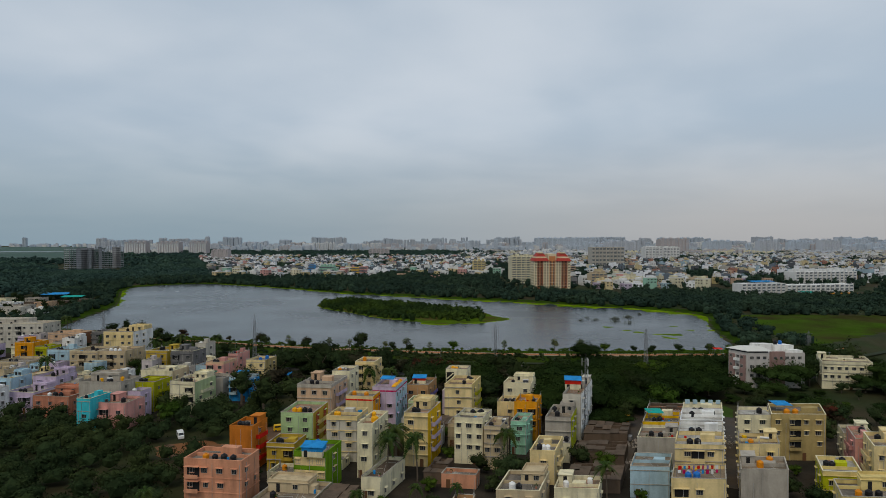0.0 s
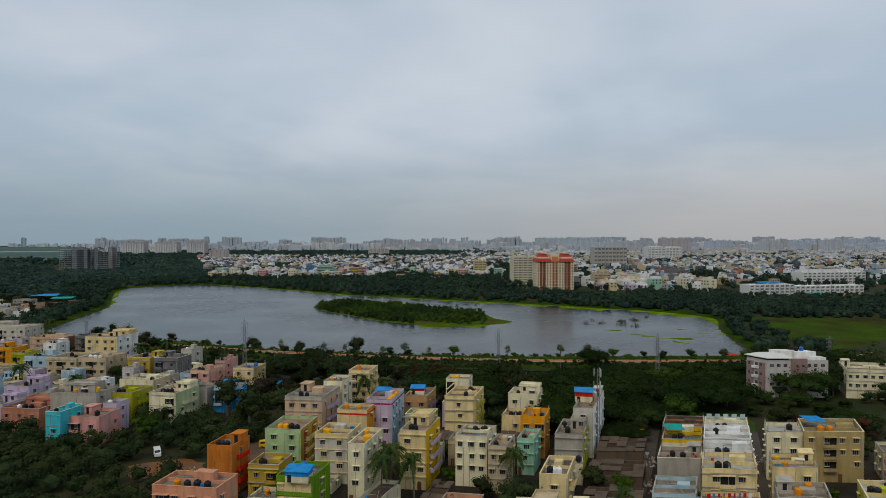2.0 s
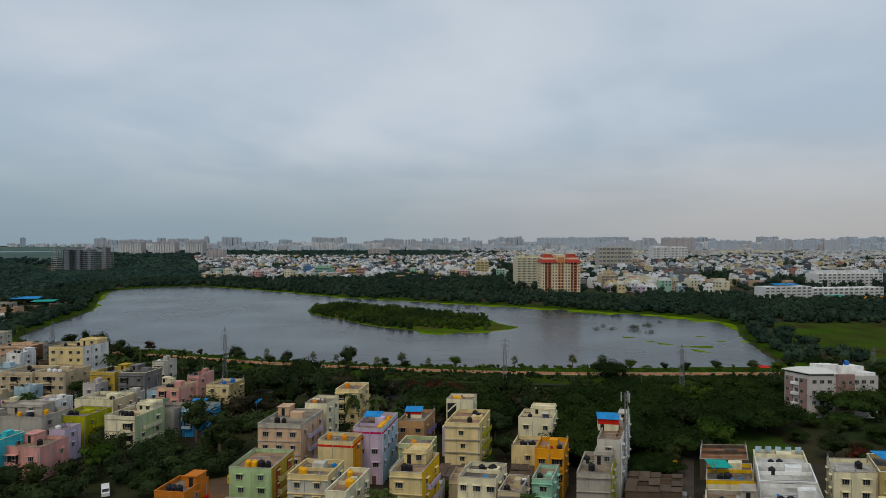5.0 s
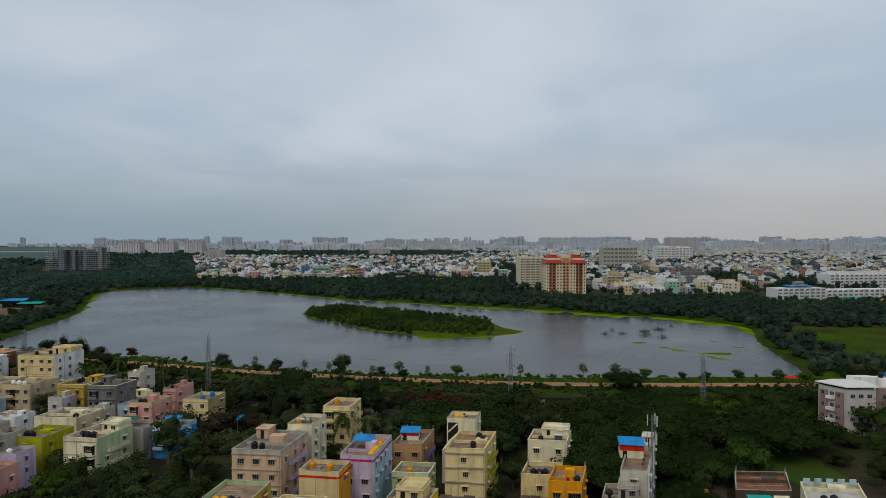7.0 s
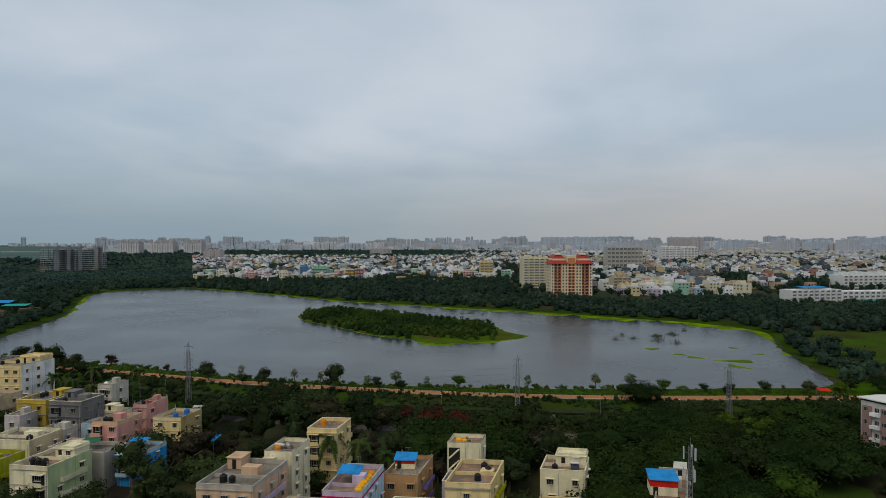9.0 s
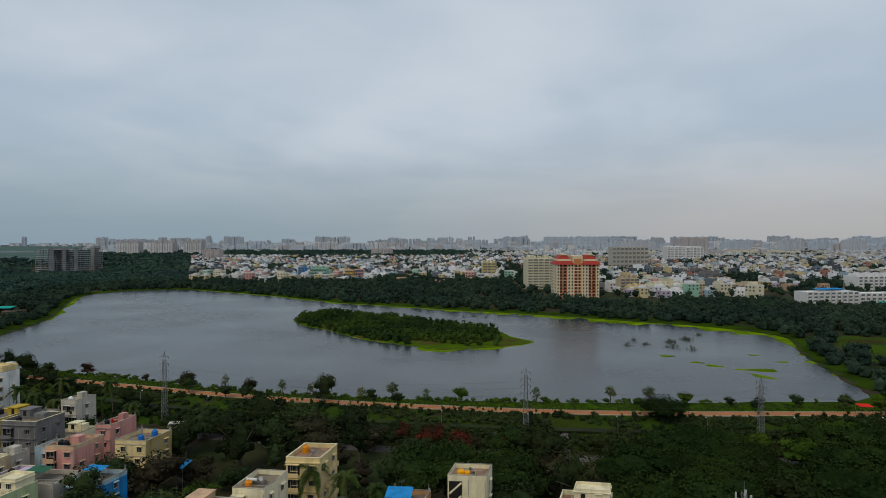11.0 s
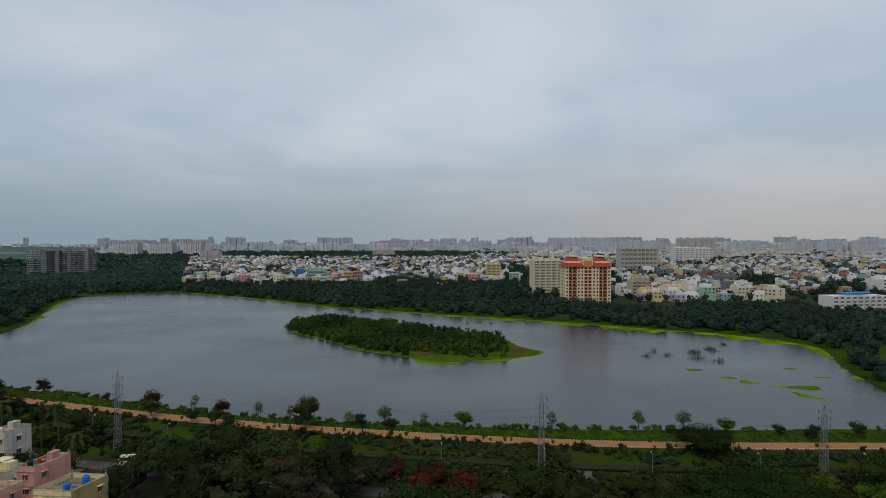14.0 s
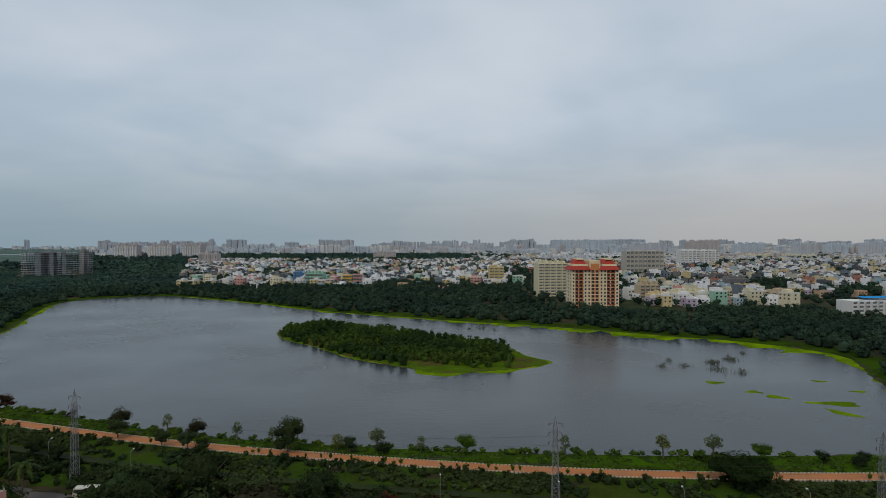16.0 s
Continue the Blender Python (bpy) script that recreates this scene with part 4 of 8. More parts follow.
def shed(x, y, w, d, top, label, a=-4, b=22, base=TOWN, bays=4):
    """A long low shed with stepped, rusty sheet roofs on brick walls."""
    e = Vector((math.cos(radians(a)), math.sin(radians(a))))
    g = Vector((math.sin(radians(b)), math.cos(radians(b))))
    root = new("shed")
    root.location = (x, y, base)

    def c(s, t):
        v = e * s + g * t
        return (v.x, v.y)

    rng = random.Random(int(x * 7 + y))
    bm = bmesh.new()
    ring_wall(bm, [c(0.2, 0.2), c(w - 0.2, 0.2), c(w - 0.2, d - 0.2), c(0.2, d - 0.2)], [c(0.45, 0.45), c(w - 0.45, 0.45), c(w - 0.45, d - 0.45), c(0.45, d - 0.45)], -0.5, top - base - 0.5)
    for k in range(1, bays):
        prism(bm, [c(0.45, d * k / bays), c(w - 0.45, d * k / bays), c(w - 0.45, d * k / bays + 0.24), c(0.45, d * k / bays + 0.24)], -0.5, top - base - rng.uniform(0.42, 0.6))
    part("wall", bm, paint("mud_brick"), root)
    bm = bmesh.new()
    prism(bm, [c(0.5, 0.5), c(w - 0.5, 0.5), c(w - 0.5, d - 0.5), c(0.5, d - 0.5)], -0.3, 0.1)
    part("earth_floor", bm, material("shed_floor", (0.035, 0.03, 0.025), rough=0.95, var=0.4), root)
    for k in range(bays):
        t0, t1 = d * k / bays, d * (k + 1) / bays + 0.25
        z = top - base - 0.4 + rng.uniform(-0.25, 0.25)
        n = max(3, int(w / 2.4))
        for j in range(n):
            s0, s1 = w * j / n, w * (j + 1) / n - 0.06
            if bays > 3 and rng.random() < 0.28:
                continue
            zz = z + rng.uniform(-0.1, 0.12)
            r = bmesh.new()
            t2 = t1 - rng.choice((0, 0, 0.6, 1.2))
            prism(r, [c(s0, t0), c(s1, t0), c(s1, t2), c(s0, t2)], zz, zz + 0.07)
            lift = rng.uniform(0.0, 0.45)
            for v in list(r.verts)[2:4] + list(r.verts)[6:8]:
                v.co.z += lift
            part("roof_sheet", r, paint(rng.choice(("brown_sheet", "brown_sheet", "brown_sheet", "brown_sheet", "mud_brick"))), root)
    FOOTPRINTS.append([(x + q[0], y + q[1]) for q in (c(0, 0), c(w, 0), c(w, d), c(0, d))])
    return tagged(root, label, "shed", "sheet-roofed sheds")

# ---- the town below the embankment ----
house(-59.4, 138.9, 14.0, 8.0, 7.3, 'salmon', 'salmon pink four-storey flat-roofed concrete house with rooftop tanks', -8, 12, tanks='obbb', side_cols=2, shade='salmon', cross=0.55, loggia=True, stair=False, band=True)
house(-56.0, 159.2, 6.3, 8.0, 8.6, 'orange_brown', 'burnt orange four-storey flat-roofed concrete house with rooftop tanks', -8, 12, tanks='bbb', balcony=1, balcony_color='red', cols=0)
house(-45.9, 171.7, 9.5, 12.0, 8.6, 'light_green', 'light green four-storey flat-roofed concrete house with rooftop tanks', -6, 9, side_color='mustard', tanks='yybb', cols=2, loggia=False, stair=False, frame='brick_red', balcony=1, balcony_color='pale_yellow')
house(-35.8, 145.3, 8.1, 9.0, 6.7, 'leaf_green', 'leaf green three-storey flat-roofed concrete house with rooftop tanks', -8, 14, tanks='uu', cols=3, panel='cream', side_cols=1, loggia=False, stair=False, shade='cream')
house(-46.3, 159.3, 7.5, 8.0, 4.0, 'mustard', 'mustard yellow two-storey flat-roofed concrete house with rooftop tanks', -6, 10, tanks='bb', cols=2)
house(-32.0, 166.7, 8.6, 9.0, 9.0, 'pale_grey', 'pale grey four-storey flat-roofed concrete house with rooftop tanks', -6, 12, tanks='yy', trim='cream', cross=0.5)
house(-21.9, 154.8, 4.1, 12.0, 10.5, 'off_white', 'off-white four-storey flat-roofed concrete house with rooftop tanks', -8, 14, tanks='yyy', side_cols=3, cols=1, stair=False, loggia=False)
house(-10.5, 163.0, 6.5, 12.0, 11.0, 'cream', 'cream four-storey flat-roofed concrete house with rooftop tanks', -8, 16, tanks='bb', side_color='yellow', balcony=1, balcony_color='lilac', cols=2, stair=True)
house(3.1, 165.0, 7.8, 9.0, 9.2, 'off_white', 'off-white four-storey flat-roofed concrete house with rooftop tanks', -9, 20, tanks='bbb', cols=3, cross=0.55, loggia=False, stair=False)
house(10.9, 160.8, 4.3, 9.0, 8.0, 'beige', 'beige three-storey flat-roofed concrete house with rooftop tanks', -8, 20, tanks='b', cols=2)
house(19.2, 172.1, 4.3, 9.0, 6.0, 'mint', 'mint green three-storey flat-roofed concrete house with rooftop tanks', -8, 20, tanks='b', cols=1)
house(21.6, 184.3, 6.8, 9.0, 8.2, 'amber', 'amber orange three-storey flat-roofed concrete house with rooftop tanks', -6, 18, cols=2, tanks='b', junk=6)
house(0.5, 197.1, 8.9, 13.0, 10.5, 'cream', 'cream four-storey flat-roofed concrete house with rooftop tanks', -5, 16, side_color='pale_yellow', tanks='bbb', cols=1, balcony=1, balcony_color='olive_green', cross=0.5, stair=False)
house(1.0, 220.1, 7.7, 6.5, 10.6, 'off_white', 'off-white five-storey flat-roofed concrete house with rooftop tanks', -4, 14, tanks='yy', cols=0, outer_stair=True)
house(-22.4, 192.9, 7.5, 14.0, 10.6, 'lilac', 'lilac four-storey flat-roofed concrete house with rooftop tanks', -6, 11, side_color='pale_blue', tanks='yyyyyo', tank_row=True, cols=2, stripe='magenta', canopy='blue_sheet', stair=False, cross=0.3, side_cols=4)
house(-29.9, 186.6, 8.7, 6.5, 9.5, 'cream', 'cream four-storey flat-roofed concrete house with rooftop tanks', -8, 12, tanks='oo', stripe='red', cols=0, side_color='amber')
house(-11.3, 196.2, 8.2, 6.5, 5.4, 'pale_green', 'pale green three-storey flat-roofed concrete house with rooftop tanks', -5, 14, tanks='o', cols=2)
house(-38.2, 209.7, 6.2, 9.0, 12.2, 'off_white', 'off-white five-storey flat-roofed concrete house with rooftop tanks', -8, 12, tanks='o', cols=2, junk=4)
house(-32.5, 224.9, 7.3, 9.0, 12.3, 'cream', 'cream five-storey flat-roofed concrete house with rooftop tanks', -5, 12, tanks='o', balcony=1, cols=2, stair=False)
house(-46.8, 195.0, 11.3, 14.0, 11.0, 'peach', 'peach four-storey flat-roofed concrete house with rooftop tanks', -6, 12, tanks='bb', trim='warm_grey', balcony=1, balcony_color='lilac', cross=0.4)
house(-12.6, 209.2, 7.4, 12.0, 7.4, 'ochre', 'ochre brown four-storey flat-roofed concrete house', -4, 14, trim='ochre', balcony=1, balcony_color='violet', junk=5, stair=False, cols=2)
house(21.1, 211.8, 9.6, 9.0, 7.6, 'off_white', 'off-white three-storey flat-roofed concrete house with rooftop tanks', -8, 18, tanks='b', junk=5, cross=0.5)
house(17.5, 196.3, 8.2, 8.0, 5.0, 'cream', 'cream two-storey flat-roofed concrete house with rooftop tanks', -6, 18, tanks='bbb', cols=1)
house(36.4, 184.8, 5.5, 22.0, 10.5, 'pale_grey', 'pale grey four-storey flat-roofed concrete house with rooftop tanks', -10, 22, side_color='white', cols=1, tanks='b', junk=8)
house(29.3, 174.2, 7.3, 14.0, 6.5, 'warm_grey', 'bare grey plastered three-storey flat-roofed concrete house with rooftop tanks', -6, 20, tanks='bb', side_color='lime', cols=0, cross=0.6)
house(21.6, 150.8, 6.2, 12.0, 5.0, 'cream', 'cream two-storey flat-roofed concrete house with rooftop tanks', -6, 20, tanks='bww', balcony=1, cross=0.5)
house(11.5, 131.7, 9.4, 12.0, 3.0, 'beige', 'beige two-storey flat-roofed concrete house with rooftop tanks', -4, 20, tanks='wb', cross=0.5)
house(25.2, 137.5, 10.0, 8.0, 1.0, 'off_white', 'off-white one-storey flat-roofed concrete house with rooftop tanks', -4, 20, tanks='ww', cols=2, cross=0.4)
shed(41.7, 180.7, 13.0, 12.0, 0.2, 'long low shed with brown rusty sheet roof', -4, 22)
shed(34.7, 163.3, 14.0, 12.0, 0.2, 'long low shed with brown rusty sheet roof', -4, 22)
shed(29.3, 145.8, 13.3, 12.0, 0.2, 'long low shed with brown rusty sheet roof', -4, 22)
house(-19.2, 141.8, 4.8, 14.0, 2.0, 'off_white', 'off-white one-storey flat-roofed concrete house', -8, 20, balcony=1, roof=paint('brown_sheet'))
house(-41.9, 131.4, 13.2, 12.0, 0.8, 'beige', 'beige two-storey flat-roofed concrete house with rooftop tanks', -8, 14, tanks='ub', junk=8)
shed(-5.1, 151.0, 5.1, 10.0, 0.0, 'long low shed with brown rusty sheet roof', -6, 18)
house(-0.4, 148.8, 8.5, 4.0, 0.0, 'salmon', 'low stained salmon plastered shed beside bare yard', -8, 18, cols=0, side_cols=0)
house(65.2, 195.6, 12.0, 12.0, 1.8, 'brown_sheet', 'brown one-storey flat-roofed concrete house', -3, 24, roof=paint('rust'), cols=0)
house(56.4, 171.5, 10.0, 11.0, 6.0, 'off_white', 'off-white three-storey flat-roofed concrete house with rooftop tanks', -3, 24, tanks='bb', cols=0, canopy='teal_sheet', trim='yellow', junk=6)
house(51.0, 159.3, 10.2, 9.0, 5.5, 'warm_grey', 'bare grey plastered three-storey flat-roofed concrete house with rooftop tanks', -3, 24, tanks='bb', cols=0, junk=5)
house(54.7, 143.2, 11.3, 11.0, 9.0, 'cream', 'cream four-storey flat-roofed concrete house with rooftop tanks', -4, 24, tanks='bb', cols=2, cross=0.5, roof=LIGHT_DECK)
house(59.3, 153.5, 11.3, 11.5, 8.4, 'white', 'off-white four-storey terrace house with white parapets', -4, 24, tanks='bb', cols=0, cross=0.35, crenel=False, roof=LIGHT_DECK, stair=False)
house(64.1, 164.3, 11.3, 11.5, 8.6, 'white', 'off-white four-storey terrace house with white parapets', -4, 24, tanks='bb', cols=0, cross=0.55, crenel=False, roof=LIGHT_DECK, stair=False)
house(68.9, 175.1, 11.3, 11, 7.8, 'off_white', 'cream four-storey terrace house with white parapets', -4, 24, tanks='bb', cols=2, cross=0.75, crenel=True, roof=LIGHT_DECK, stair=False)
house(44.1, 142.9, 9.1, 10.0, 4.0, 'pale_blue', 'pale blue two-storey flat-roofed concrete house', -4, 24, cols=0, cross=0.5)
house(50.2, 133.2, 11.7, 9.0, 5.0, 'cream', 'cream two-storey flat-roofed concrete house with rooftop tanks', -4, 24, tanks='uu', cols=1, laundry=True)
house(82.2, 169.2, 9.0, 9.0, 8.6, 'off_white', 'off-white four-storey flat-roofed concrete house with rooftop tanks', -3, 24, tanks='b', cols=2, roof=LIGHT_DECK, stair=False, side='L')
house(90.5, 167.3, 14.8, 12.0, 9.3, 'olive_beige', 'olive beige four-storey flat-roofed concrete house with rooftop tanks', -2, 24, tanks='oo', cols=4, shade='cream', canopy='blue_sheet', loggia=True, side='L', stair=False)
house(72.4, 148.4, 9.7, 9.0, 7.5, 'cream', 'cream three-storey flat-roofed concrete house with rooftop tanks', -3, 24, tanks='o', cols=2, shade='pale_yellow', side='L')
house(66.6, 135.5, 10.5, 9.0, 6.0, 'warm_grey', 'bare grey plastered three-storey flat-roofed concrete house with rooftop tanks', -2, 24, tanks='oo', cols=0, cross=0.5, side='L')
house(87.2, 139.2, 8.6, 11.0, 4.2, 'lime', 'lime yellow two-storey flat-roofed concrete house with rooftop tanks', -6, 24, tanks='bbb', trim='pale_yellow', side='L', roof=LIGHT_DECK)
house(106.3, 156.4, 4.5, 12.0, 6.0, 'pink', 'pink three-storey flat-roofed concrete house with rooftop tanks', -5, 24, tanks='b', balcony=1, side='L')
house(110.4, 167.2, 7.7, 9.0, 4.0, 'off_white', 'off-white two-storey flat-roofed concrete house with rooftop tanks', -4, 24, tanks='b', junk=4, side='L')
house(82.0, 124.5, 12.6, 10.0, 4.6, 'pale_yellow', 'pale yellow three-storey flat-roofed concrete house with rooftop tanks', -4, 24, tanks='obb', trim='pale_yellow', side='L')
house(103.0, 144.9, 6.8, 12.0, 8.0, 'cream', 'cream three-storey flat-roofed concrete house with rooftop tanks', -4, 24, tanks='bb', balcony=1, side='L')
house(154.8, 248.3, 18.8, 16.0, 7.6, 'off_white', 'off-white long three-storey hostel block', -10, 24, cols=7, side='L', side_cols=5, trim='off_white', stair=True)
house(-153.5, 213.5, 11.0, 10.0, 4.0, 'lilac', 'lilac two-storey flat-roofed concrete house with rooftop tanks', -10, 12, tanks='bb')
house(-140.5, 208.1, 13.5, 10.0, 4.0, 'terracotta', 'terracotta two-storey flat-roofed concrete house with rooftop tanks', -8, 12, tanks='wbb', band=True, trim='terracotta', junk=4)
house(-116.4, 192.9, 4.8, 9.0, 7.0, 'cyan', 'bright cyan three-storey flat-roofed concrete house with rooftop tanks', -8, 12, tanks='b', cols=1)
house(-111.2, 195.6, 9.7, 9.0, 5.0, 'pink', 'pink two-storey flat-roofed concrete house with rooftop tanks', -8, 12, tanks='b', band=True, trim='pink')
house(-125.7, 209.6, 15.2, 10.0, 8.4, 'warm_grey', 'bare grey plastered four-storey flat-roofed concrete house with rooftop tanks', -4, 12, tanks='yybb', cols=0, cross=0.6)
house(-111.3, 215.6, 9.3, 10.0, 7.0, 'olive_green', 'olive green three-storey flat-roofed concrete house with rooftop tanks', -6, 12, tanks='bb', cols=1, balcony=1)
house(-96.2, 213.9, 9.5, 12.0, 7.4, 'off_white', 'off-white three-storey flat-roofed concrete house with rooftop tanks', -8, 14, tanks='bbb', side_color='pale_green', balcony=1, balcony_color='off_white', junk=4)
house(-114.0, 229.2, 12.5, 10.0, 8.0, 'off_white', 'off-white three-storey flat-roofed concrete house with rooftop tanks', -5, 12, tanks='b', cols=0, side_color='beige')
house(-159.2, 259.2, 12.5, 12.0, 10.0, 'beige', 'stained beige four-storey flat-roofed concrete house with rooftop tanks', -5, 12, tanks='bb', balcony=1, cols=4, loggia=True, stair=False)
house(-147.3, 259.2, 12.5, 12.0, 10.0, 'beige', 'stained beige four-storey flat-roofed concrete house with rooftop tanks', -5, 12, tanks='www', cols=4, balcony=1, loggia=True, stair=False)
house(-163.9, 293.7, 15.0, 14.0, 13.0, 'cream', 'cream five-storey flat-roofed concrete house with rooftop tanks', -4, 12, tanks='bb', side_color='white', cols=4, cross=0.6)
house(-112.6, 276.6, 5.2, 7.0, 10.3, 'pale_grey', 'pale grey four-storey flat-roofed concrete house with rooftop tanks', -8, 14, tanks='w', cols=2, stair=False, loggia=True, cross=0.5)
house(-113.4, 253.7, 9.7, 9.0, 11.0, 'dark_grey', 'dark grey four-storey flat-roofed concrete house with rooftop tanks', -6, 12, tanks='b', cols=2)
house(-126.0, 258.1, 9.3, 10.0, 10.2, 'mustard', 'mustard yellow four-storey flat-roofed concrete house with rooftop tanks', -5, 12, tanks='bb')
house(-94.4, 242.2, 7.3, 9.0, 8.6, 'pink', 'pink four-storey flat-roofed concrete house with rooftop tanks', -5, 14, tanks='bb', stair=False, loggia=True, trim='peach')
house(-90.4, 256.0, 4.2, 9.0, 9.4, 'pink', 'pink four-storey flat-roofed concrete house with rooftop tanks', -5, 14, tanks='b', cols=1, stair=False)
# side wall colour is mustard brown darkened for the shade on it
house(-79.6, 245.6, 8.0, 9.0, 8.8, 'cream', 'cream four-storey flat-roofed concrete house with rooftop tanks', -5, 14, tanks='uu', cols=2, side_color='olive_beige', stair=False)
rooftop_sheet(-65.6, 242.0, TOWN, 4.2, 4.5, 'blue_sheet', -6, 'blue tarpaulin shed roof on posts beside a cream house', 0.4, 7.0)
house(-80.6, 229.0, 8.0, 7.0, 5.6, 'blue_sheet', 'blue painted three-storey house under blue tarpaulins', -6, 14, cols=2, canopy='blue_sheet', stair=False, trim='pale_blue')
house(-92.9, 227.6, 10.8, 8.0, 5.6, 'warm_grey', 'bare grey three-storey flat-roofed concrete house', -6, 14, cols=0, canopy='green_sheet', stair=False)
house(-154.3, 228.6, 9.4, 10.0, 6.0, 'lilac', 'lilac three-storey flat-roofed concrete house with rooftop tanks', -6, 12, tanks='bb')
house(-262.4, 340.9, 36.7, 14.0, 10.0, 'pale_grey', 'greyish white four-storey flat-roofed concrete house with rooftop tanks', 4, 6, tanks='bb', cols=9, band=True)
house(-177.5, 272.9, 10.0, 10.0, 8.0, 'pale_blue', 'pale blue three-storey flat-roofed concrete house with rooftop tanks', -5, 12, tanks='bb')
house(-188.0, 280.2, 5.9, 8.0, 8.0, 'olive_green', 'olive green three-storey flat-roofed concrete house with rooftop tanks', -5, 12, tanks='bb')
house(-210.2, 298.5, 9.8, 9.0, 7.0, 'amber', 'amber orange three-storey flat-roofed concrete house with rooftop tanks', -5, 12, tanks='b', cols=1)
house(-218.1, 335.9, 18.9, 10.0, 6.0, 'peach', 'peach three-storey flat-roofed concrete house with rooftop tanks', -4, 12, cols=2, tanks='b', side_color='rust')
house(-192.6, 333.5, 6.5, 9.0, 7.0, 'dark_grey', 'dark grey three-storey flat-roofed concrete house with rooftop tanks', -4, 12, tanks='bb')
house(-171.0, 236.1, 11.6, 9.0, 3.0, 'beige', 'beige two-storey flat-roofed concrete house with rooftop tanks', -6, 12, tanks='bb')
house(-192.8, 261.3, 15.3, 12.0, 5.0, 'beige', 'beige two-storey flat-roofed concrete house with rooftop tanks', -4, 12, tanks='bb')


def infill(n, x0, x1, y0, y1, seed, a, b, tops, colors):
    """Lower houses squeezed between the larger ones."""
    rng = random.Random(seed)
    made = 0
    for _ in range(1600):
        if made >= n:
            break
        x, y = rng.uniform(x0, x1), rng.uniform(y0, y1)
        w, d = rng.uniform(4.5, 8), rng.uniform(5, 9)
        e = (math.cos(radians(a)), math.sin(radians(a)))
        g = (math.sin(radians(b)), math.cos(radians(b)))
        pts = np.array([(x + e[0] * w * u + g[0] * d * v, y + e[1] * w * u + g[1] * d * v) for u in (-0.06, 0.25, 0.5, 0.75, 1.06) for v in (-0.06, 0.25, 0.5, 0.75, 1.06)])
        if any(inside(np.array(f), pts[:, 0], pts[:, 1]).any() for f in FOOTPRINTS):
            continue
        corners = pts[[0, 4, 20, 24]]
        if any(any(((fx - corners[:, 0].min()) > 0) and ((corners[:, 0].max() - fx) > 0) and ((fy - corners[:, 1].min()) > 0) and ((corners[:, 1].max() - fy) > 0) for fx, fy in f) for f in FOOTPRINTS):
            continue
        if any(edge_distance(np.array(s, float), pts[:, 0], pts[:, 1], closed=False).min() < 3.0 for s in STREETS):
            continue
        c = rng.choice(colors)
        if rng.random() < 0.25:
            shed(round(x, 1), round(y, 1), w, d, rng.uniform(0, 1.5), "small brown sheet-roofed shed between houses", a, b, bays=2)
        else:
            house(round(x, 1), round(y, 1), w, d, rng.uniform(*tops), c, "%s small flat-roofed house squeezed between taller ones" % c.replace("_", " "), a, b, tanks=rng.choice(("b", "bb", "", "w", "o")), cols=rng.choice((0, 1)), side_cols=1,
                  cross=rng.choice((0, 0.5)), junk=rng.randrange(4))
        made += 1


SOFT = ["off_white", "white", "beige", "warm_grey", "pale_grey", "pale_grey", "lilac", "peach", "pale_blue", "white_pink", "warm_grey", "cream", "white"]
infill(5, -48, 30, 128, 165, 3, -7, 14, (-1.2, 1.2), ["warm_grey", "beige", "ochre", "off_white"])
infill(18, -48, 30, 165, 215, 13, -7, 14, (-0.5, 5.0), SOFT)
infill(7, 84, 118, 120, 176, 4, -4, 24, (0.5, 5.0), SOFT)
infill(44, -190, -94, 206, 276, 5, -6, 12, (2.0, 8.0), SOFT)
infill(16, -270, -170, 240, 345, 6, -5, 12, (2.0, 8.0), SOFT)



# ---- the city across the lake ----
FAR_GLASS = material("far_glazing", (0.11, 0.125, 0.14), rough=0.3, var=0.2)


def simple_window(w, h):
    """A framed window seen from afar: a dark pane under a slim sunshade."""
    key = ("far", w, h)
    if key not in WINDOWS:
        bm = bmesh.new()
        box(bm, -w / 2, w / 2, -0.05, 0.1, 0, h)
        me = bpy.data.meshes.new("window")
        bm.to_mesh(me)
        bm.free()
        me.materials.append(GLASS)
        WINDOWS[key] = me
    return WINDOWS[key]


# the first tone is an opening's dark, paled to stand for haze
PAINTS.update({"hazed_opening": (0.33, 0.38, 0.44), "slate": (0.13, 0.17, 0.21), "bright_white": (0.96, 0.97, 0.99), "char": (0.06, 0.07, 0.08), "maroon": (0.24, 0.05, 0.05)})


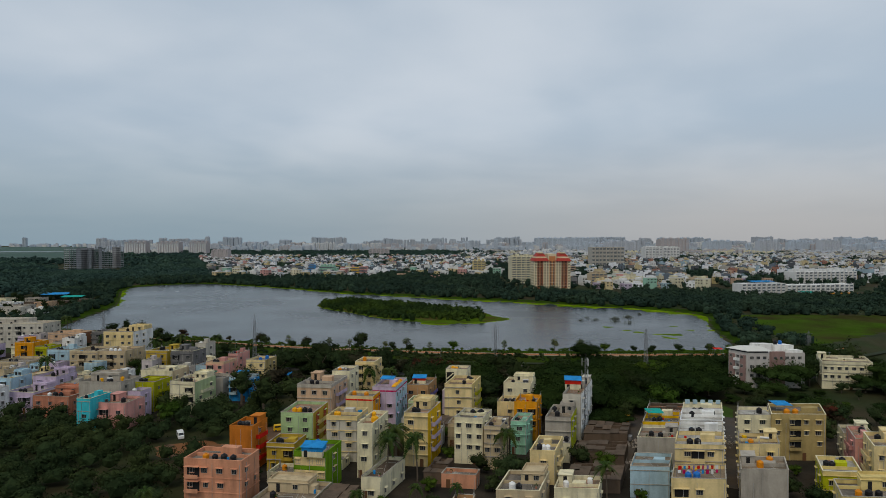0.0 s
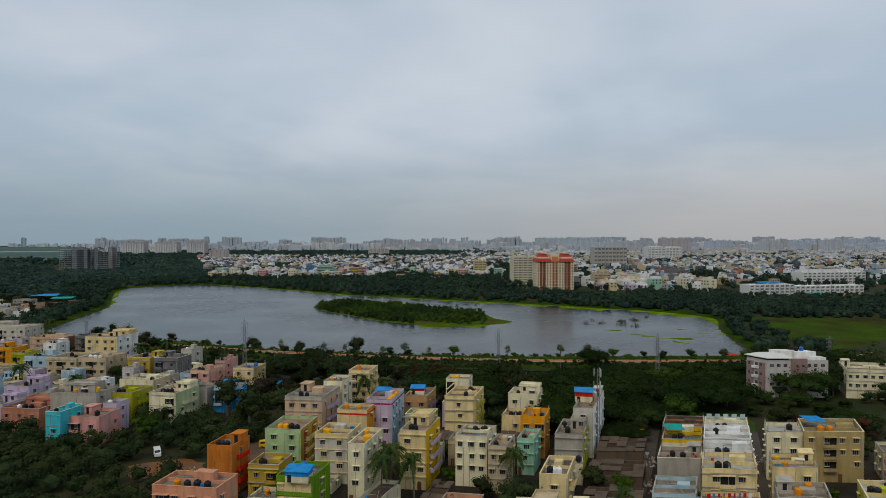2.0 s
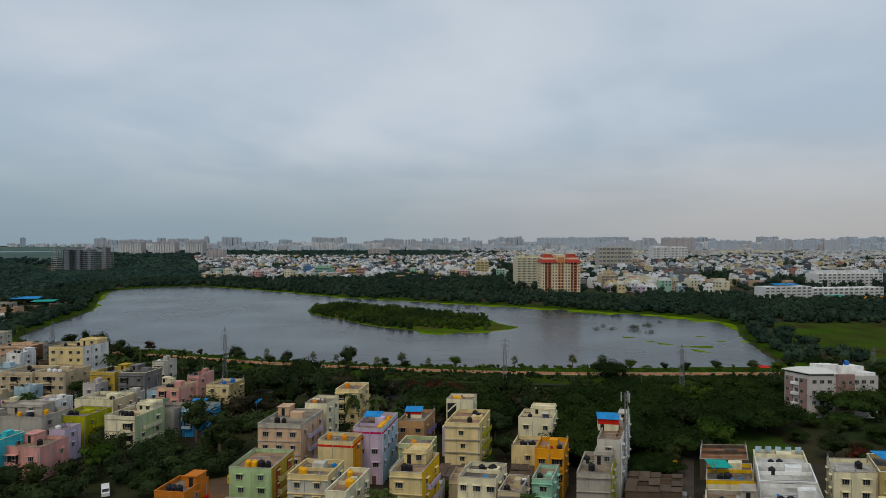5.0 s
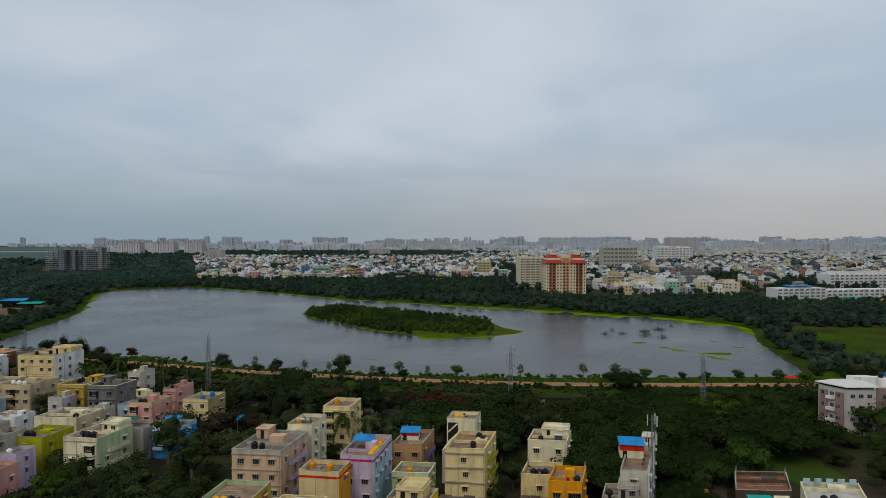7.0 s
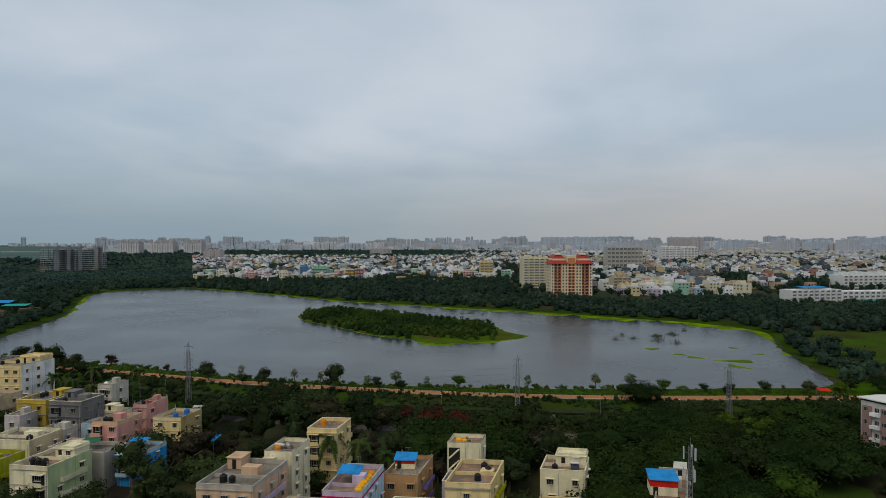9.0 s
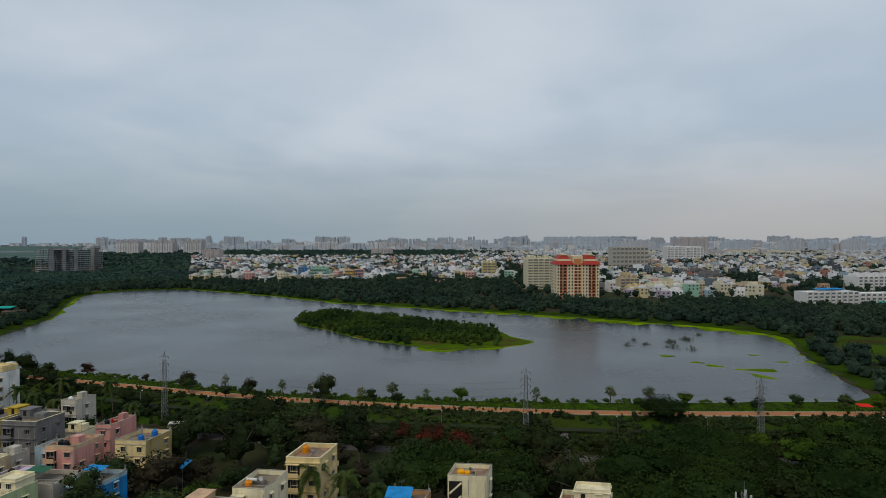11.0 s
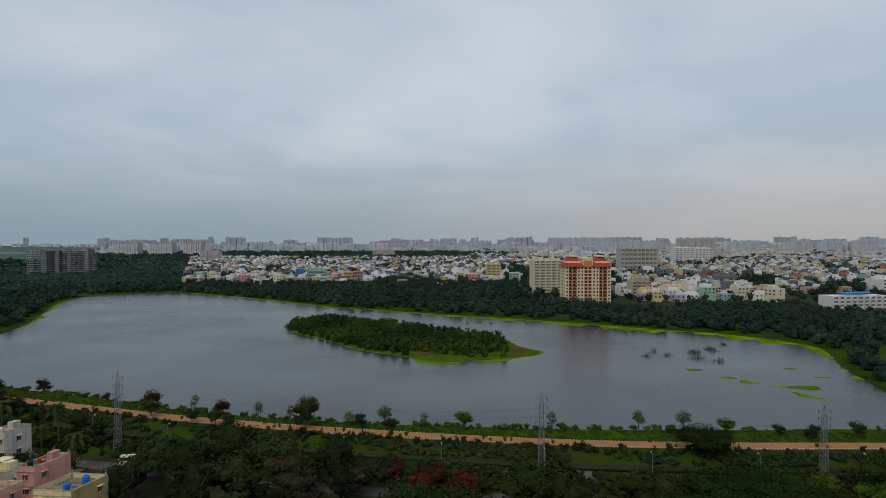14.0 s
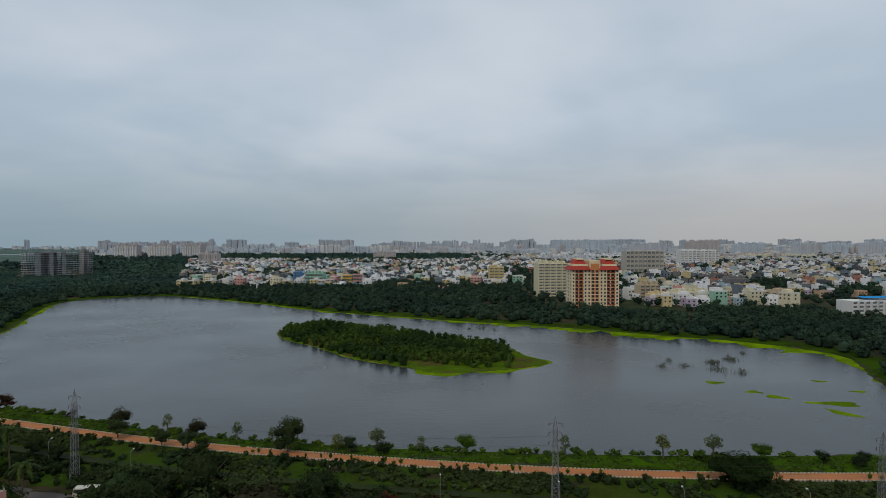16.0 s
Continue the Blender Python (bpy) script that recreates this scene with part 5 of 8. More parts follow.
def far_house_kind(k, color, w, d, floors, upper):
    root = new("house")
    H = floors * 3.1
    bm = bmesh.new()
    prism(bm, [(-w / 2, 0), (w / 2, 0), (w / 2, d), (-w / 2, d)], -2, H)
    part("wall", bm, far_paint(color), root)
    bm = bmesh.new()
    grid = lambda a, b: [-w / 2 - 0.1, -w / 2 + 0.15, w / 2 - 0.15, w / 2 + 0.1]
    xs, ys = grid(0, 0), [-0.1, 0.15, d - 0.15, d + 0.1]
    grid_plate(bm, xs, ys, lambda i, j: (i, j) != (1, 1), 0, 0.9)
    bm.transform(Matrix(((1, 0, 0, 0), (0, 0, 1, 0), (0, 1, 0, H - 0.05), (0, 0, 0, 1))))
    part("parapet", bm, far_paint("white" if k % 3 else color), root)
    if upper:
        bm = bmesh.new()
        s = -1 if k % 2 else 1
        x0 = s * w * 0.22
        prism(bm, [(x0 - w * 0.25, d * 0.3), (x0 + w * 0.25, d * 0.3), (x0 + w * 0.25, d * 0.9), (x0 - w * 0.25, d * 0.9)], H, H + 2.8)
        part("upper_room", bm, far_paint(color if k % 2 else "white"), root)
    n = 3 if w > 10 else 2
    for f in range(max(0, floors - 2), floors):
        for i in range(n):
            part("window", simple_window(1.7, 1.4), None, root, m=pose(-w / 2 + w * (i + 0.5) / n, 0, f * 3.1 + 1.0))
        part("window", simple_window(1.7, 1.4), None, root, m=pose(w / 2 if k % 2 else -w / 2, d * 0.5, f * 3.1 + 1.0, 0, 0, 90 if k % 2 else -90))
    words = {"white": "whitewashed", "bright_white": "bright white", "off_white": "off-white", "cream": "cream", "peach": "peach", "pale_blue": "pale blue", "pink": "pink", "pale_yellow": "pale yellow",
             "mint": "mint green", "warm_grey": "grey plastered", "beige": "beige", "lilac": "lilac", "terracotta": "terracotta"}
    tagged(root, "%s flat-roofed town house across the lake" % words[color], "house", "houses across the lake")
    return root


def build_far_houses():
    rng = random.Random(11)
    colors = ["bright_white", "off_white", "cream", "peach", "white", "warm_grey", "pale_blue", "pink", "off_white", "beige", "pale_yellow", "white", "lilac", "mint"]
    kinds = []
    spots = []
    # front rows of the northern and the eastern quarter
    P = scatter(900, -330, -90, 858, 940, 21, lambda X, Y: (X > -330 + (Y - 850) * -0.4), 13.0)
    spots += [(x, y, 0) for x, y in P][:52]
    P = scatter(900, 165, 520, 672, 775, 22, lambda X, Y: ~((X > 296) & (Y < 760)), 13.0)
    spots += [(x, y, 1) for x, y in P][:52]
    P = scatter(900, -80, 92, 868, 1000, 23, None, 22.0)
    spots += [(x, y, 0) for x, y in P][:24]
    used = {}
    for x, y, q in spots:
        k = rng.randrange(len(colors))
        if q and rng.random() < 0.5:
            k = rng.choice((0, 4, 11, 1))
        turn = rng.choice((-12, -12, -8, 78)) if not q else rng.choice((14, 18, 14, -74))
        m = pose(x, y, float(ground_height(x, y)) - 0.2, 0, 0, turn + rng.uniform(-4, 4))
        if k not in used:
            ob = far_house_kind(k, colors[k], rng.uniform(8.5, 13), rng.uniform(8, 12), rng.choice((2, 3, 3, 4)), rng.random() < 0.7)
            ob.matrix_basis = m
            used[k] = ob
        else:
            copy_thing(used[k], m)


build_far_houses()


def city_stuff(name, label, P, seed, palette, hmin, hmax, size=(8, 14), turn=12, window_rows=True):
    """Far quarters beyond counting: plastered blocks with stepped upper rooms, dull roofs, tanks and dark boxes for
    openings.
    """
    rng = np.random.default_rng(seed)
    V, F, M = [], [], []
    nm = len(palette)

    def add_box(cx, cy, z0, z1, w, d, c, s, mi, roof=None):
        b = len(V)
        for zz in (z0, z1):
            for u, v in ((-w / 2, -d / 2), (w / 2, -d / 2), (w / 2, d / 2), (-w / 2, d / 2)):
                V.append((cx + u * c - v * s, cy + u * s + v * c, zz))
        for k, q in enumerate(((4, 5, 6, 7), (0, 1, 5, 4), (1, 2, 6, 5), (2, 3, 7, 6), (3, 0, 4, 7))):
            F.append(tuple(b + i for i in q))
            M.append(roof if roof is not None and k == 0 else mi)

    Z = ground_height(P[:, 0], P[:, 1])
    for (x, y), z in zip(P, Z):
        t = radians(turn + rng.normal() * 6 + (90 if rng.random() < 0.3 else 0))
        c, s = math.cos(t), math.sin(t)
        w, d = rng.uniform(*size), rng.uniform(*size)
        h = rng.uniform(hmin, hmax)
        mi = int(rng.integers(nm))

        def at(u, v):
            return x + u * c - v * s, y + u * s + v * c

        add_box(x, y, z - 2, z + h, w, d, c, s, mi, nm + 1)
        if window_rows:
            # parapets
            for u, v, ww, dd in ((0, -d / 2, w, 0.3), (0, d / 2, w, 0.3), (-w / 2, 0, 0.3, d), (w / 2, 0, 0.3, d)):
                add_box(*at(u, v), z + h, z + h + 0.8, ww, dd, c, s, mi)
        for k in range(int(rng.integers(1, 4))):
            u, v = rng.uniform(-w / 3, w / 3), rng.uniform(-d / 4, d / 3)
            add_box(*at(u, v), z + h, z + h + rng.uniform(1.2, 3.4), w * rng.uniform(0.18, 0.5), d * rng.uniform(0.2, 0.5), c, s, int(rng.integers(nm)) if rng.random() < 0.4 else mi, nm + 1)
        if window_rows:
            if rng.random() < 0.7:
                add_box(*at(rng.uniform(-w / 3, w / 3), rng.uniform(-d / 3, d / 3)), z + h, z + h + rng.uniform(1.4, 2.2), 1.3, 1.3, c, s, nm)
            rows, n = max(1, int(h / 3.1)), max(2, int(w / 3.0))
            banded_front = rng.random() < 0.45
            for r in range(max(0, rows - 3), rows):
                zz = z + r * 3.1
                if banded_front:
                    # a wide dark band on the wall imitates the shade of open balconies
                    add_box(*at(rng.uniform(-w / 6, w / 6), -d / 2), zz + 0.8, zz + 2.6, w * rng.uniform(0.45, 0.85), 0.3, c, s, nm)
                    continue
                for i in range(n):
                    if rng.random() < 0.2:
                        continue
                    add_box(*at(-w / 2 + w * (i + 0.5) / n, -d / 2), zz + 0.8, zz + 2.4, rng.uniform(1.3, 2.3), 0.3, c, s, nm)
                for sg in (-1, 1):
                    if rng.random() < 0.7:
                        add_box(*at(sg * w / 2, rng.uniform(-d / 4, d / 4)), zz + 0.9, zz + 2.4, 0.3, rng.uniform(1.4, 3.0), c, s, nm)
    me = np_mesh(name, V, F)
    for k in palette:
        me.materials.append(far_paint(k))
    me.materials.append(GLASS)
    me.materials.append(FAR_ROOF)
    me.polygons.foreach_set("material_index", np.array(M, np.int32))
    me.update()
    ob = part(name, me)
    return tagged(ob, label, "houses", kind="stuff")


FAR_ROOF = material("far_flat_roofs", (0.24, 0.25, 0.265), var=0.5, scale=0.1, fine=0.6, tint=(0.14, 0.145, 0.155))


def gardens(X, Y):
    """Where trees fill the gaps of the far quarters: winding strips and pockets."""
    return np.sin(X * 0.033 + 1.4 * np.sin(Y * 0.019)) * np.sin(Y * 0.027 + 1.2 * np.sin(X * 0.021 + 1))


QUARTER_SPOTS = []


def build_quarters():
    pale = ["bright_white", "off_white", "bright_white", "cream", "pale_blue", "pale_grey", "white", "bright_white", "dark_grey", "bright_white", "white", "off_white", "peach", "slate", "bright_white", "char", "terracotta", "pale_blue", "char", "dark_grey", "bright_white", "white", "char", "slate"]
    warm = ["off_white", "white", "bright_white", "warm_grey", "bright_white", "pale_yellow", "white", "peach", "pale_grey", "bright_white", "char", "bright_white", "pink", "pale_blue", "white", "char", "pale_blue", "bright_white", "char", "slate", "white", "bright_white", "dark_grey", "slate"]
    P = scatter(9000, -760, 230, 930, 1760, 31, lambda X, Y: (X > -330 - (Y - 880) * 0.42) & (X < 60 + (Y - 930) * 0.2) & (gardens(X, Y) < 0.22) & ~((X > -60) & (Y < 1010)), 10.5)
    QUARTER_SPOTS.extend(P)
    city_stuff("north_quarter", "dense quarter of pale and warm coloured houses among trees", P, 32, warm, 5, 12.5, (6, 11), -10)
    P = scatter(9000, 130, 1250, 720, 1500, 33, lambda X, Y: (X < Y * 0.78) & ((Y > 775) | (X < 300)) & ~((X > 260) & (X < 345) & (Y > 1090) & (Y < 1160)) & (gardens(X, Y) < 0.12), 10.5)
    QUARTER_SPOTS.extend(P)
    city_stuff("east_quarter", "dense quarter of off-white and grey houses among trees", P, 34, pale, 5.5, 15, (6, 11), 14)
    P = scatter(8000, 60, 2300, 1500, 2500, 35, lambda X, Y: (X < Y * 0.8) & (np.sin(X * 0.011) * np.sin(Y * 0.012) < 0.35), 18)
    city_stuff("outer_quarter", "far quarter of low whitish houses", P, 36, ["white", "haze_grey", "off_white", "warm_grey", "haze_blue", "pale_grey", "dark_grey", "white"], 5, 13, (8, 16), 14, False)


build_quarters()


def slab_block(x, y, w, d, top, color, label, turn=0, floors=None, bays=None, base=0.0, crown=True, name="apartment_block", wins=True, bay_color=None):
    """A tower block: a body with projecting bays, floor lines, dark windows and roof rooms. x, y: its south-west corner."""
    root = new(name)
    root.matrix_basis = pose(x, y, base, 0, 0, turn)
    H = top - base
    n = bays or max(3, int(w / 9))
    fl = floors or int(H / 3.1)
    bw = w / n
    if y > 2000:
        # estates of linked towers, stepped in height
        i = 0
        while i < n:
            k = min(n - i, 2 + (i * 7 + int(x)) % 2)
            drop = (0, 4.5, 1.5, 7.0, 3.0)[(i * 3 + int(x)) % 5] * (0.4 if y < 2100 else 1.0)
            bm = bmesh.new()
            prism(bm, [(bw * i, 1.5), (bw * (i + k) - 1.0, 1.5), (bw * (i + k) - 1.0, d), (bw * i, d)], -2, H - drop)
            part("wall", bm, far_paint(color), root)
            i += k
    else:
        bm = bmesh.new()
        prism(bm, [(0, 1.5), (w, 1.5), (w, d), (0, d)], -2, H)
        part("wall", bm, far_paint(color), root)
    for i in range(n):
        b = bmesh.new()
        prism(b, [(bw * (i + 0.12), 0), (bw * (i + 0.66), 0), (bw * (i + 0.66), 1.6), (bw * (i + 0.12), 1.6)], -2, H - (1.2 if y < 2000 else 7.5) + (1.8 if i % 3 == 1 else 0))
        part("bay", b, far_paint(bay_color or color), root)
    if crown:
        for i in range(0, n):
            b = bmesh.new()
            prism(b, [(bw * (i + 0.3), d * 0.3), (bw * (i + 0.75), d * 0.3), (bw * (i + 0.75), d * 0.8), (bw * (i + 0.3), d * 0.8)], H if y < 2000 else H - 8, H + (3.2 if i % 2 else (2.2 if y < 2000 else -2.5)))
            part("roof_room", b, far_paint(color), root)
    if wins:
        V, F = [], []
        for f in range(fl):
            z = (f + 0.3) * H / fl
            for i in range(n):
                for u, yy in ((0.22, -0.08), (0.48, -0.08), (0.78, 1.42)):
                    xx = bw * (i + u)
                    hw, hh = max(0.75, bw * (0.07 if yy < 0 else 0.09)), H / fl * 0.5
                    b = len(V)
                    V += [(xx - hw, yy, z), (xx + hw, yy, z), (xx + hw, yy, z + hh), (xx - hw, yy, z + hh), (xx - hw, yy + 0.2, z), (xx + hw, yy + 0.2, z), (xx + hw, yy + 0.2, z + hh), (xx - hw, yy + 0.2, z + hh)]
                    for q in ((0, 1, 2, 3), (0, 4, 5, 1), (3, 2, 6, 7), (0, 3, 7, 4), (1, 5, 6, 2)):
                        F.append([b + k for k in q])
        # beyond 2 km the panes take the tone paled for haze
        tagged(part("glazing", np_mesh("glazing", V, F), FAR_GLASS if y < 2000 else far_paint("hazed_opening"), root), kind="stuff")
    return tagged(root, label, "apartment block")


slab_block(85.5, 755, 30, 22, 36.0, "off_white", "off-white twelve-storey apartment block", 6, 12, 5, 1)
slab_block(274, 1120, 61, 24, 43.5, "pale_grey", "long grey glass-banded office block", 4, 6, 9, 2, crown=False, name="office_block")
slab_block(489, 1470, 44, 24, 39, "white", "white apartment blocks stepped in height", 8, 9, 5, 4)
slab_block(540, 1490, 42, 24, 38, "white", "white apartment blocks stepped in height", 8, 9, 5, 4)
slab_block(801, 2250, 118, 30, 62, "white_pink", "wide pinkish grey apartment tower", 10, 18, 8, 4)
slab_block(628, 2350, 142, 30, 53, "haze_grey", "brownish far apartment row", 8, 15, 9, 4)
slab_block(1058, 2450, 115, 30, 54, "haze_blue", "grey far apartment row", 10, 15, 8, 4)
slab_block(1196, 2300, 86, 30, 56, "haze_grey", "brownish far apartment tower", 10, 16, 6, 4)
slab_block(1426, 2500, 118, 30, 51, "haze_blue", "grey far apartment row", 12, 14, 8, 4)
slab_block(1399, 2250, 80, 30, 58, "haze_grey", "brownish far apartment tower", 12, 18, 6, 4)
slab_block(1857, 2800, 126, 30, 61, "haze_blue", "far apartment slab tinted with blue haze", 12, 18, 8, 4)
slab_block(487, 3200, 322, 40, 67, "haze_blue", "very long apartment slab tinted with blue haze", 4, 16, 22, 4)
slab_block(219, 2600, 18, 20, 64, "haze_blue", "slim tower block tinted with blue haze", 0, 18, 2, 4)
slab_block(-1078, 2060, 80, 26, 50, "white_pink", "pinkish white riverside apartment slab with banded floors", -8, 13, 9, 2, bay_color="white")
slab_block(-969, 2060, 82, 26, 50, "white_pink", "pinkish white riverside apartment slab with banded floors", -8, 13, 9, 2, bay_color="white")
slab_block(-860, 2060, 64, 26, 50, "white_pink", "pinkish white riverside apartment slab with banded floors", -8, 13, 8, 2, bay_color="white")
slab_block(-579, 1520, 42, 24, 31, "white_pink", "pinkish grey apartment block among trees", -4, 11, 4, 2)
slab_block(-232, 1900, 63, 24, 28, "white_pink", "peach apartment block with tall bays", 0, 12, 5, 2)


def skyline_rows(name, label, n, seed, y0, y1, tall, palette, keep=None):
    """Far apartment estates: clusters of narrow bays stepped in height and depth, with flat strips painted as balcony
    shade.
    """
    rng = np.random.default_rng(seed)
    V, F, M = [], [], []

    def add(x0, x1, ya, yb, za, zb, mi):
        b = len(V)
        V.extend([(x, y, z) for z in (za, zb) for x, y in ((x0, ya), (x1, ya), (x1, yb), (x0, yb))])
        for q in ((4, 5, 6, 7), (0, 1, 5, 4), (1, 2, 6, 5), (2, 3, 7, 6), (3, 0, 4, 7)):
            F.append(tuple(b + i for i in q))
            M.append(mi)

    for _ in range(n):
        y = rng.uniform(y0, y1)
        x = rng.uniform(-0.74, 0.78) * y
        if keep is not None and not keep(x, y):
            continue
        h = rng.uniform(*tall)
        mi = int(rng.integers(len(palette)))
        x += rng.uniform(-20, 20)
        for k in range(int(rng.integers(2, 9))):
            w = rng.uniform(9, 17)
            hh = h + rng.choice((0, 0, 0, -3, 3)) + rng.normal() * 0.8
            add(x, x + w, y, y + 22, 0, hh, mi)
            add(x + w * 0.3, x + w * 0.62, y + 4, y + 14, hh, hh + rng.uniform(1.5, 4.5), mi)
            # strips set on the face, their darker tone painted as shade of balcony recesses
            for j in range(3):
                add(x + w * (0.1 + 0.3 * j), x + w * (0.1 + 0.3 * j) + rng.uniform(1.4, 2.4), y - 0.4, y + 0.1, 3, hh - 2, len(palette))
            x += w + rng.choice((0, 1.5, 3, 6))
    me = np_mesh(name, V, F)
    for k in palette:
        me.materials.append(far_paint(k))
    me.materials.append(far_paint("hazed_opening"))
    me.polygons.foreach_set("material_index", np.array(M, np.int32))
    me.update()
    tagged(part(name, me), label, "apartment blocks", kind="stuff")


def build_skyline():
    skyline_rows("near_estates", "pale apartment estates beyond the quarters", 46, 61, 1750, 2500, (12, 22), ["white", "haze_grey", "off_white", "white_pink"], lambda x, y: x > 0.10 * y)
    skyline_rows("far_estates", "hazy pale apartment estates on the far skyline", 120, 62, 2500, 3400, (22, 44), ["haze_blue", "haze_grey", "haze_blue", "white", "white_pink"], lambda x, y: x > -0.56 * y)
    skyline_rows("horizon_estates", "apartment estates on the horizon tinted with grey-blue haze", 150, 63, 3400, 4500, (38, 74), ["haze_blue", "haze_blue", "haze_grey"], lambda x, y: x > -0.58 * y or y > 4100)
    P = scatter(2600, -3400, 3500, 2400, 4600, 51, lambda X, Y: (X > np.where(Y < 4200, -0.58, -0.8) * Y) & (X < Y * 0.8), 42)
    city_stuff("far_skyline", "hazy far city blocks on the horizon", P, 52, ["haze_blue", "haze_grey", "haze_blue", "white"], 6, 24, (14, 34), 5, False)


build_skyline()


# ---- the landmark tower with red roofs ----
def landmark_tower():
    root = new("apartment_tower")
    root.matrix_basis = pose(96.0, 640, 0.5, 0, 0, 2)
    root.scale = (0.94, 1, 1)
    W, D, H = 40.6, 22.0, 34.4
    cream = material("tower_cream", (0.66, 0.56, 0.38), rough=0.85, var=0.1, scale=0.2, fine=1.0, streaks=0.12)
    rust = material("balcony_red", (0.36, 0.09, 0.035), rough=0.8, var=0.2, streaks=0.2)
    bm = bmesh.new()
    prism(bm, [(0, 1.5), (W, 1.5), (W, D), (0, D)], -2, H)
    part("core", bm, cream, root)
    # piers and window strips on the front; balcony bays stay recessed between them
    strips = [(0, 3.2), (10.2, 16.8), (23.8, 30.4), (37.4, W)]
    for x0, x1 in strips:
        b = bmesh.new()
        prism(b, [(x0, 0), (x1, 0), (x1, 1.6), (x0, 1.6)], -2, H)
        part("pier", b, cream, root)
    bays = [(3.2, 10.2), (30.4, 37.4)]
    for x0, x1 in bays:
        b = bmesh.new()
        prism(b, [(x0, 1.2), (x1, 1.2), (x1, 1.55), (x0, 1.55)], 0, H - 0.5)
        part("recess_wall", b, rust, root, "dark red recessed balcony wall")
        b = bmesh.new()
        prism(b, [(x0 + 2.8, 0.3), (x0 + 3.2, 0.3), (x0 + 3.2, 1.3), (x0 + 2.8, 1.3)], 0, H)
        part("pier", b, cream, root)
    b = bmesh.new()
    prism(b, [(16.8, 0.8), (23.8, 0.8), (23.8, 1.55), (16.8, 1.55)], 0, H + 5)
    part("stair_shaft", b, material("shaft_orange", (0.50, 0.20, 0.08), rough=0.85, var=0.15), root, "orange central stair shaft")
    fl = 12
    fh = H / fl
    for f in range(fl):
        z = f * fh
        for x0, x1 in bays:
            s = bmesh.new()
            prism(s, [(x0, 0.1), (x1, 0.1), (x1, 1.25), (x0, 1.25)], z - 0.1, z + 0.15)
            part("balcony_slab", s, cream, root)
            r = bmesh.new()
            prism(r, [(x0, 0.1), (x1, 0.1), (x1, 0.2), (x0, 0.2)], z + 0.15, z + 1.0)
            part("balustrade", r, rust, root)
            for u in (1.5, 5.2):
                part("window", simple_window(2.0, 2.1), None, root, m=pose(x0 + u, 1.2, z + 0.4))
        for x in (1.6, 12.0, 15.0, 25.6, 28.6, 39.0):
            part("window", simple_window(1.3, 1.5), None, root, m=pose(x, 0, z + 0.95))
        for x in (18.6, 22.0):
            part("window", simple_window(1.6, 2.0), None, root, m=pose(x, 0.8, z + 0.6))
        for yy in (5, 11, 17):
            part("window", simple_window(1.5, 1.5), None, root, m=pose(0, yy, z + 0.95, 0, 0, -90))
        s = bmesh.new()
        prism(s, [(16.9, 0.6), (23.7, 0.6), (23.7, 0.85), (16.9, 0.85)], z - 0.15, z + 0.5)
        part("floor_band", s, cream, root)
    # two tiers of red hipped roof over each wing
    for x0, x1 in ((-1.2, 17.0), (23.6, W + 1.2)):
        for z0, z1, inset, step in ((H - 0.2, H + 3.0, 0.0, 2.6), (H + 4.2, H + 8.2, 3.0, 3.2)):
            b = bmesh.new()
            a0, a1, y0, y1 = x0 + inset, x1 - inset, -1.4 + inset, D + 1.4 - inset
            lo = [b.verts.new(p) for p in ((a0, y0, z0), (a1, y0, z0), (a1, y1, z0), (a0, y1, z0))]
            hi = [b.verts.new(p) for p in ((a0 + step, y0 + step, z1), (a1 - step, y0 + step, z1), (a1 - step, y1 - step, z1), (a0 + step, y1 - step, z1))]
            b.faces.new(lo[::-1])
            b.faces.new(hi)
            for i in range(4):
                j = (i + 1) % 4
                b.faces.new((lo[i], lo[j], hi[j], hi[i]))
            part("roof", b, material("red_tiles", (0.33, 0.045, 0.032), rough=0.7, var=0.25, scale=0.5, fine=3), root, "red tiled hipped roof")
        b = bmesh.new()
        prism(b, [(x0 + 3.0, 1.4), (x1 - 3.0, 1.4), (x1 - 3.0, D - 1), (x0 + 3.0, D - 1)], H, H + 4.6)
        part("attic_wall", b, cream, root)
        b = bmesh.new()
        prism(b, [(x0 + 6.5, 3), (x1 - 6.5, 3), (x1 - 6.5, D - 3), (x0 + 6.5, D - 3)], H + 8.0, H + 9.2)
        part("roof_room", b, cream, root)
    b = bmesh.new()
    prism(b, [(15.5, 1.56), (25.1, 1.56), (25.1, D), (15.5, D)], H, H + 7.5)
    part("lift_room", b, cream, root)
    return tagged(root, "cream apartment tower with red tiled roofs and red balcony bays", "apartment tower")


landmark_tower()


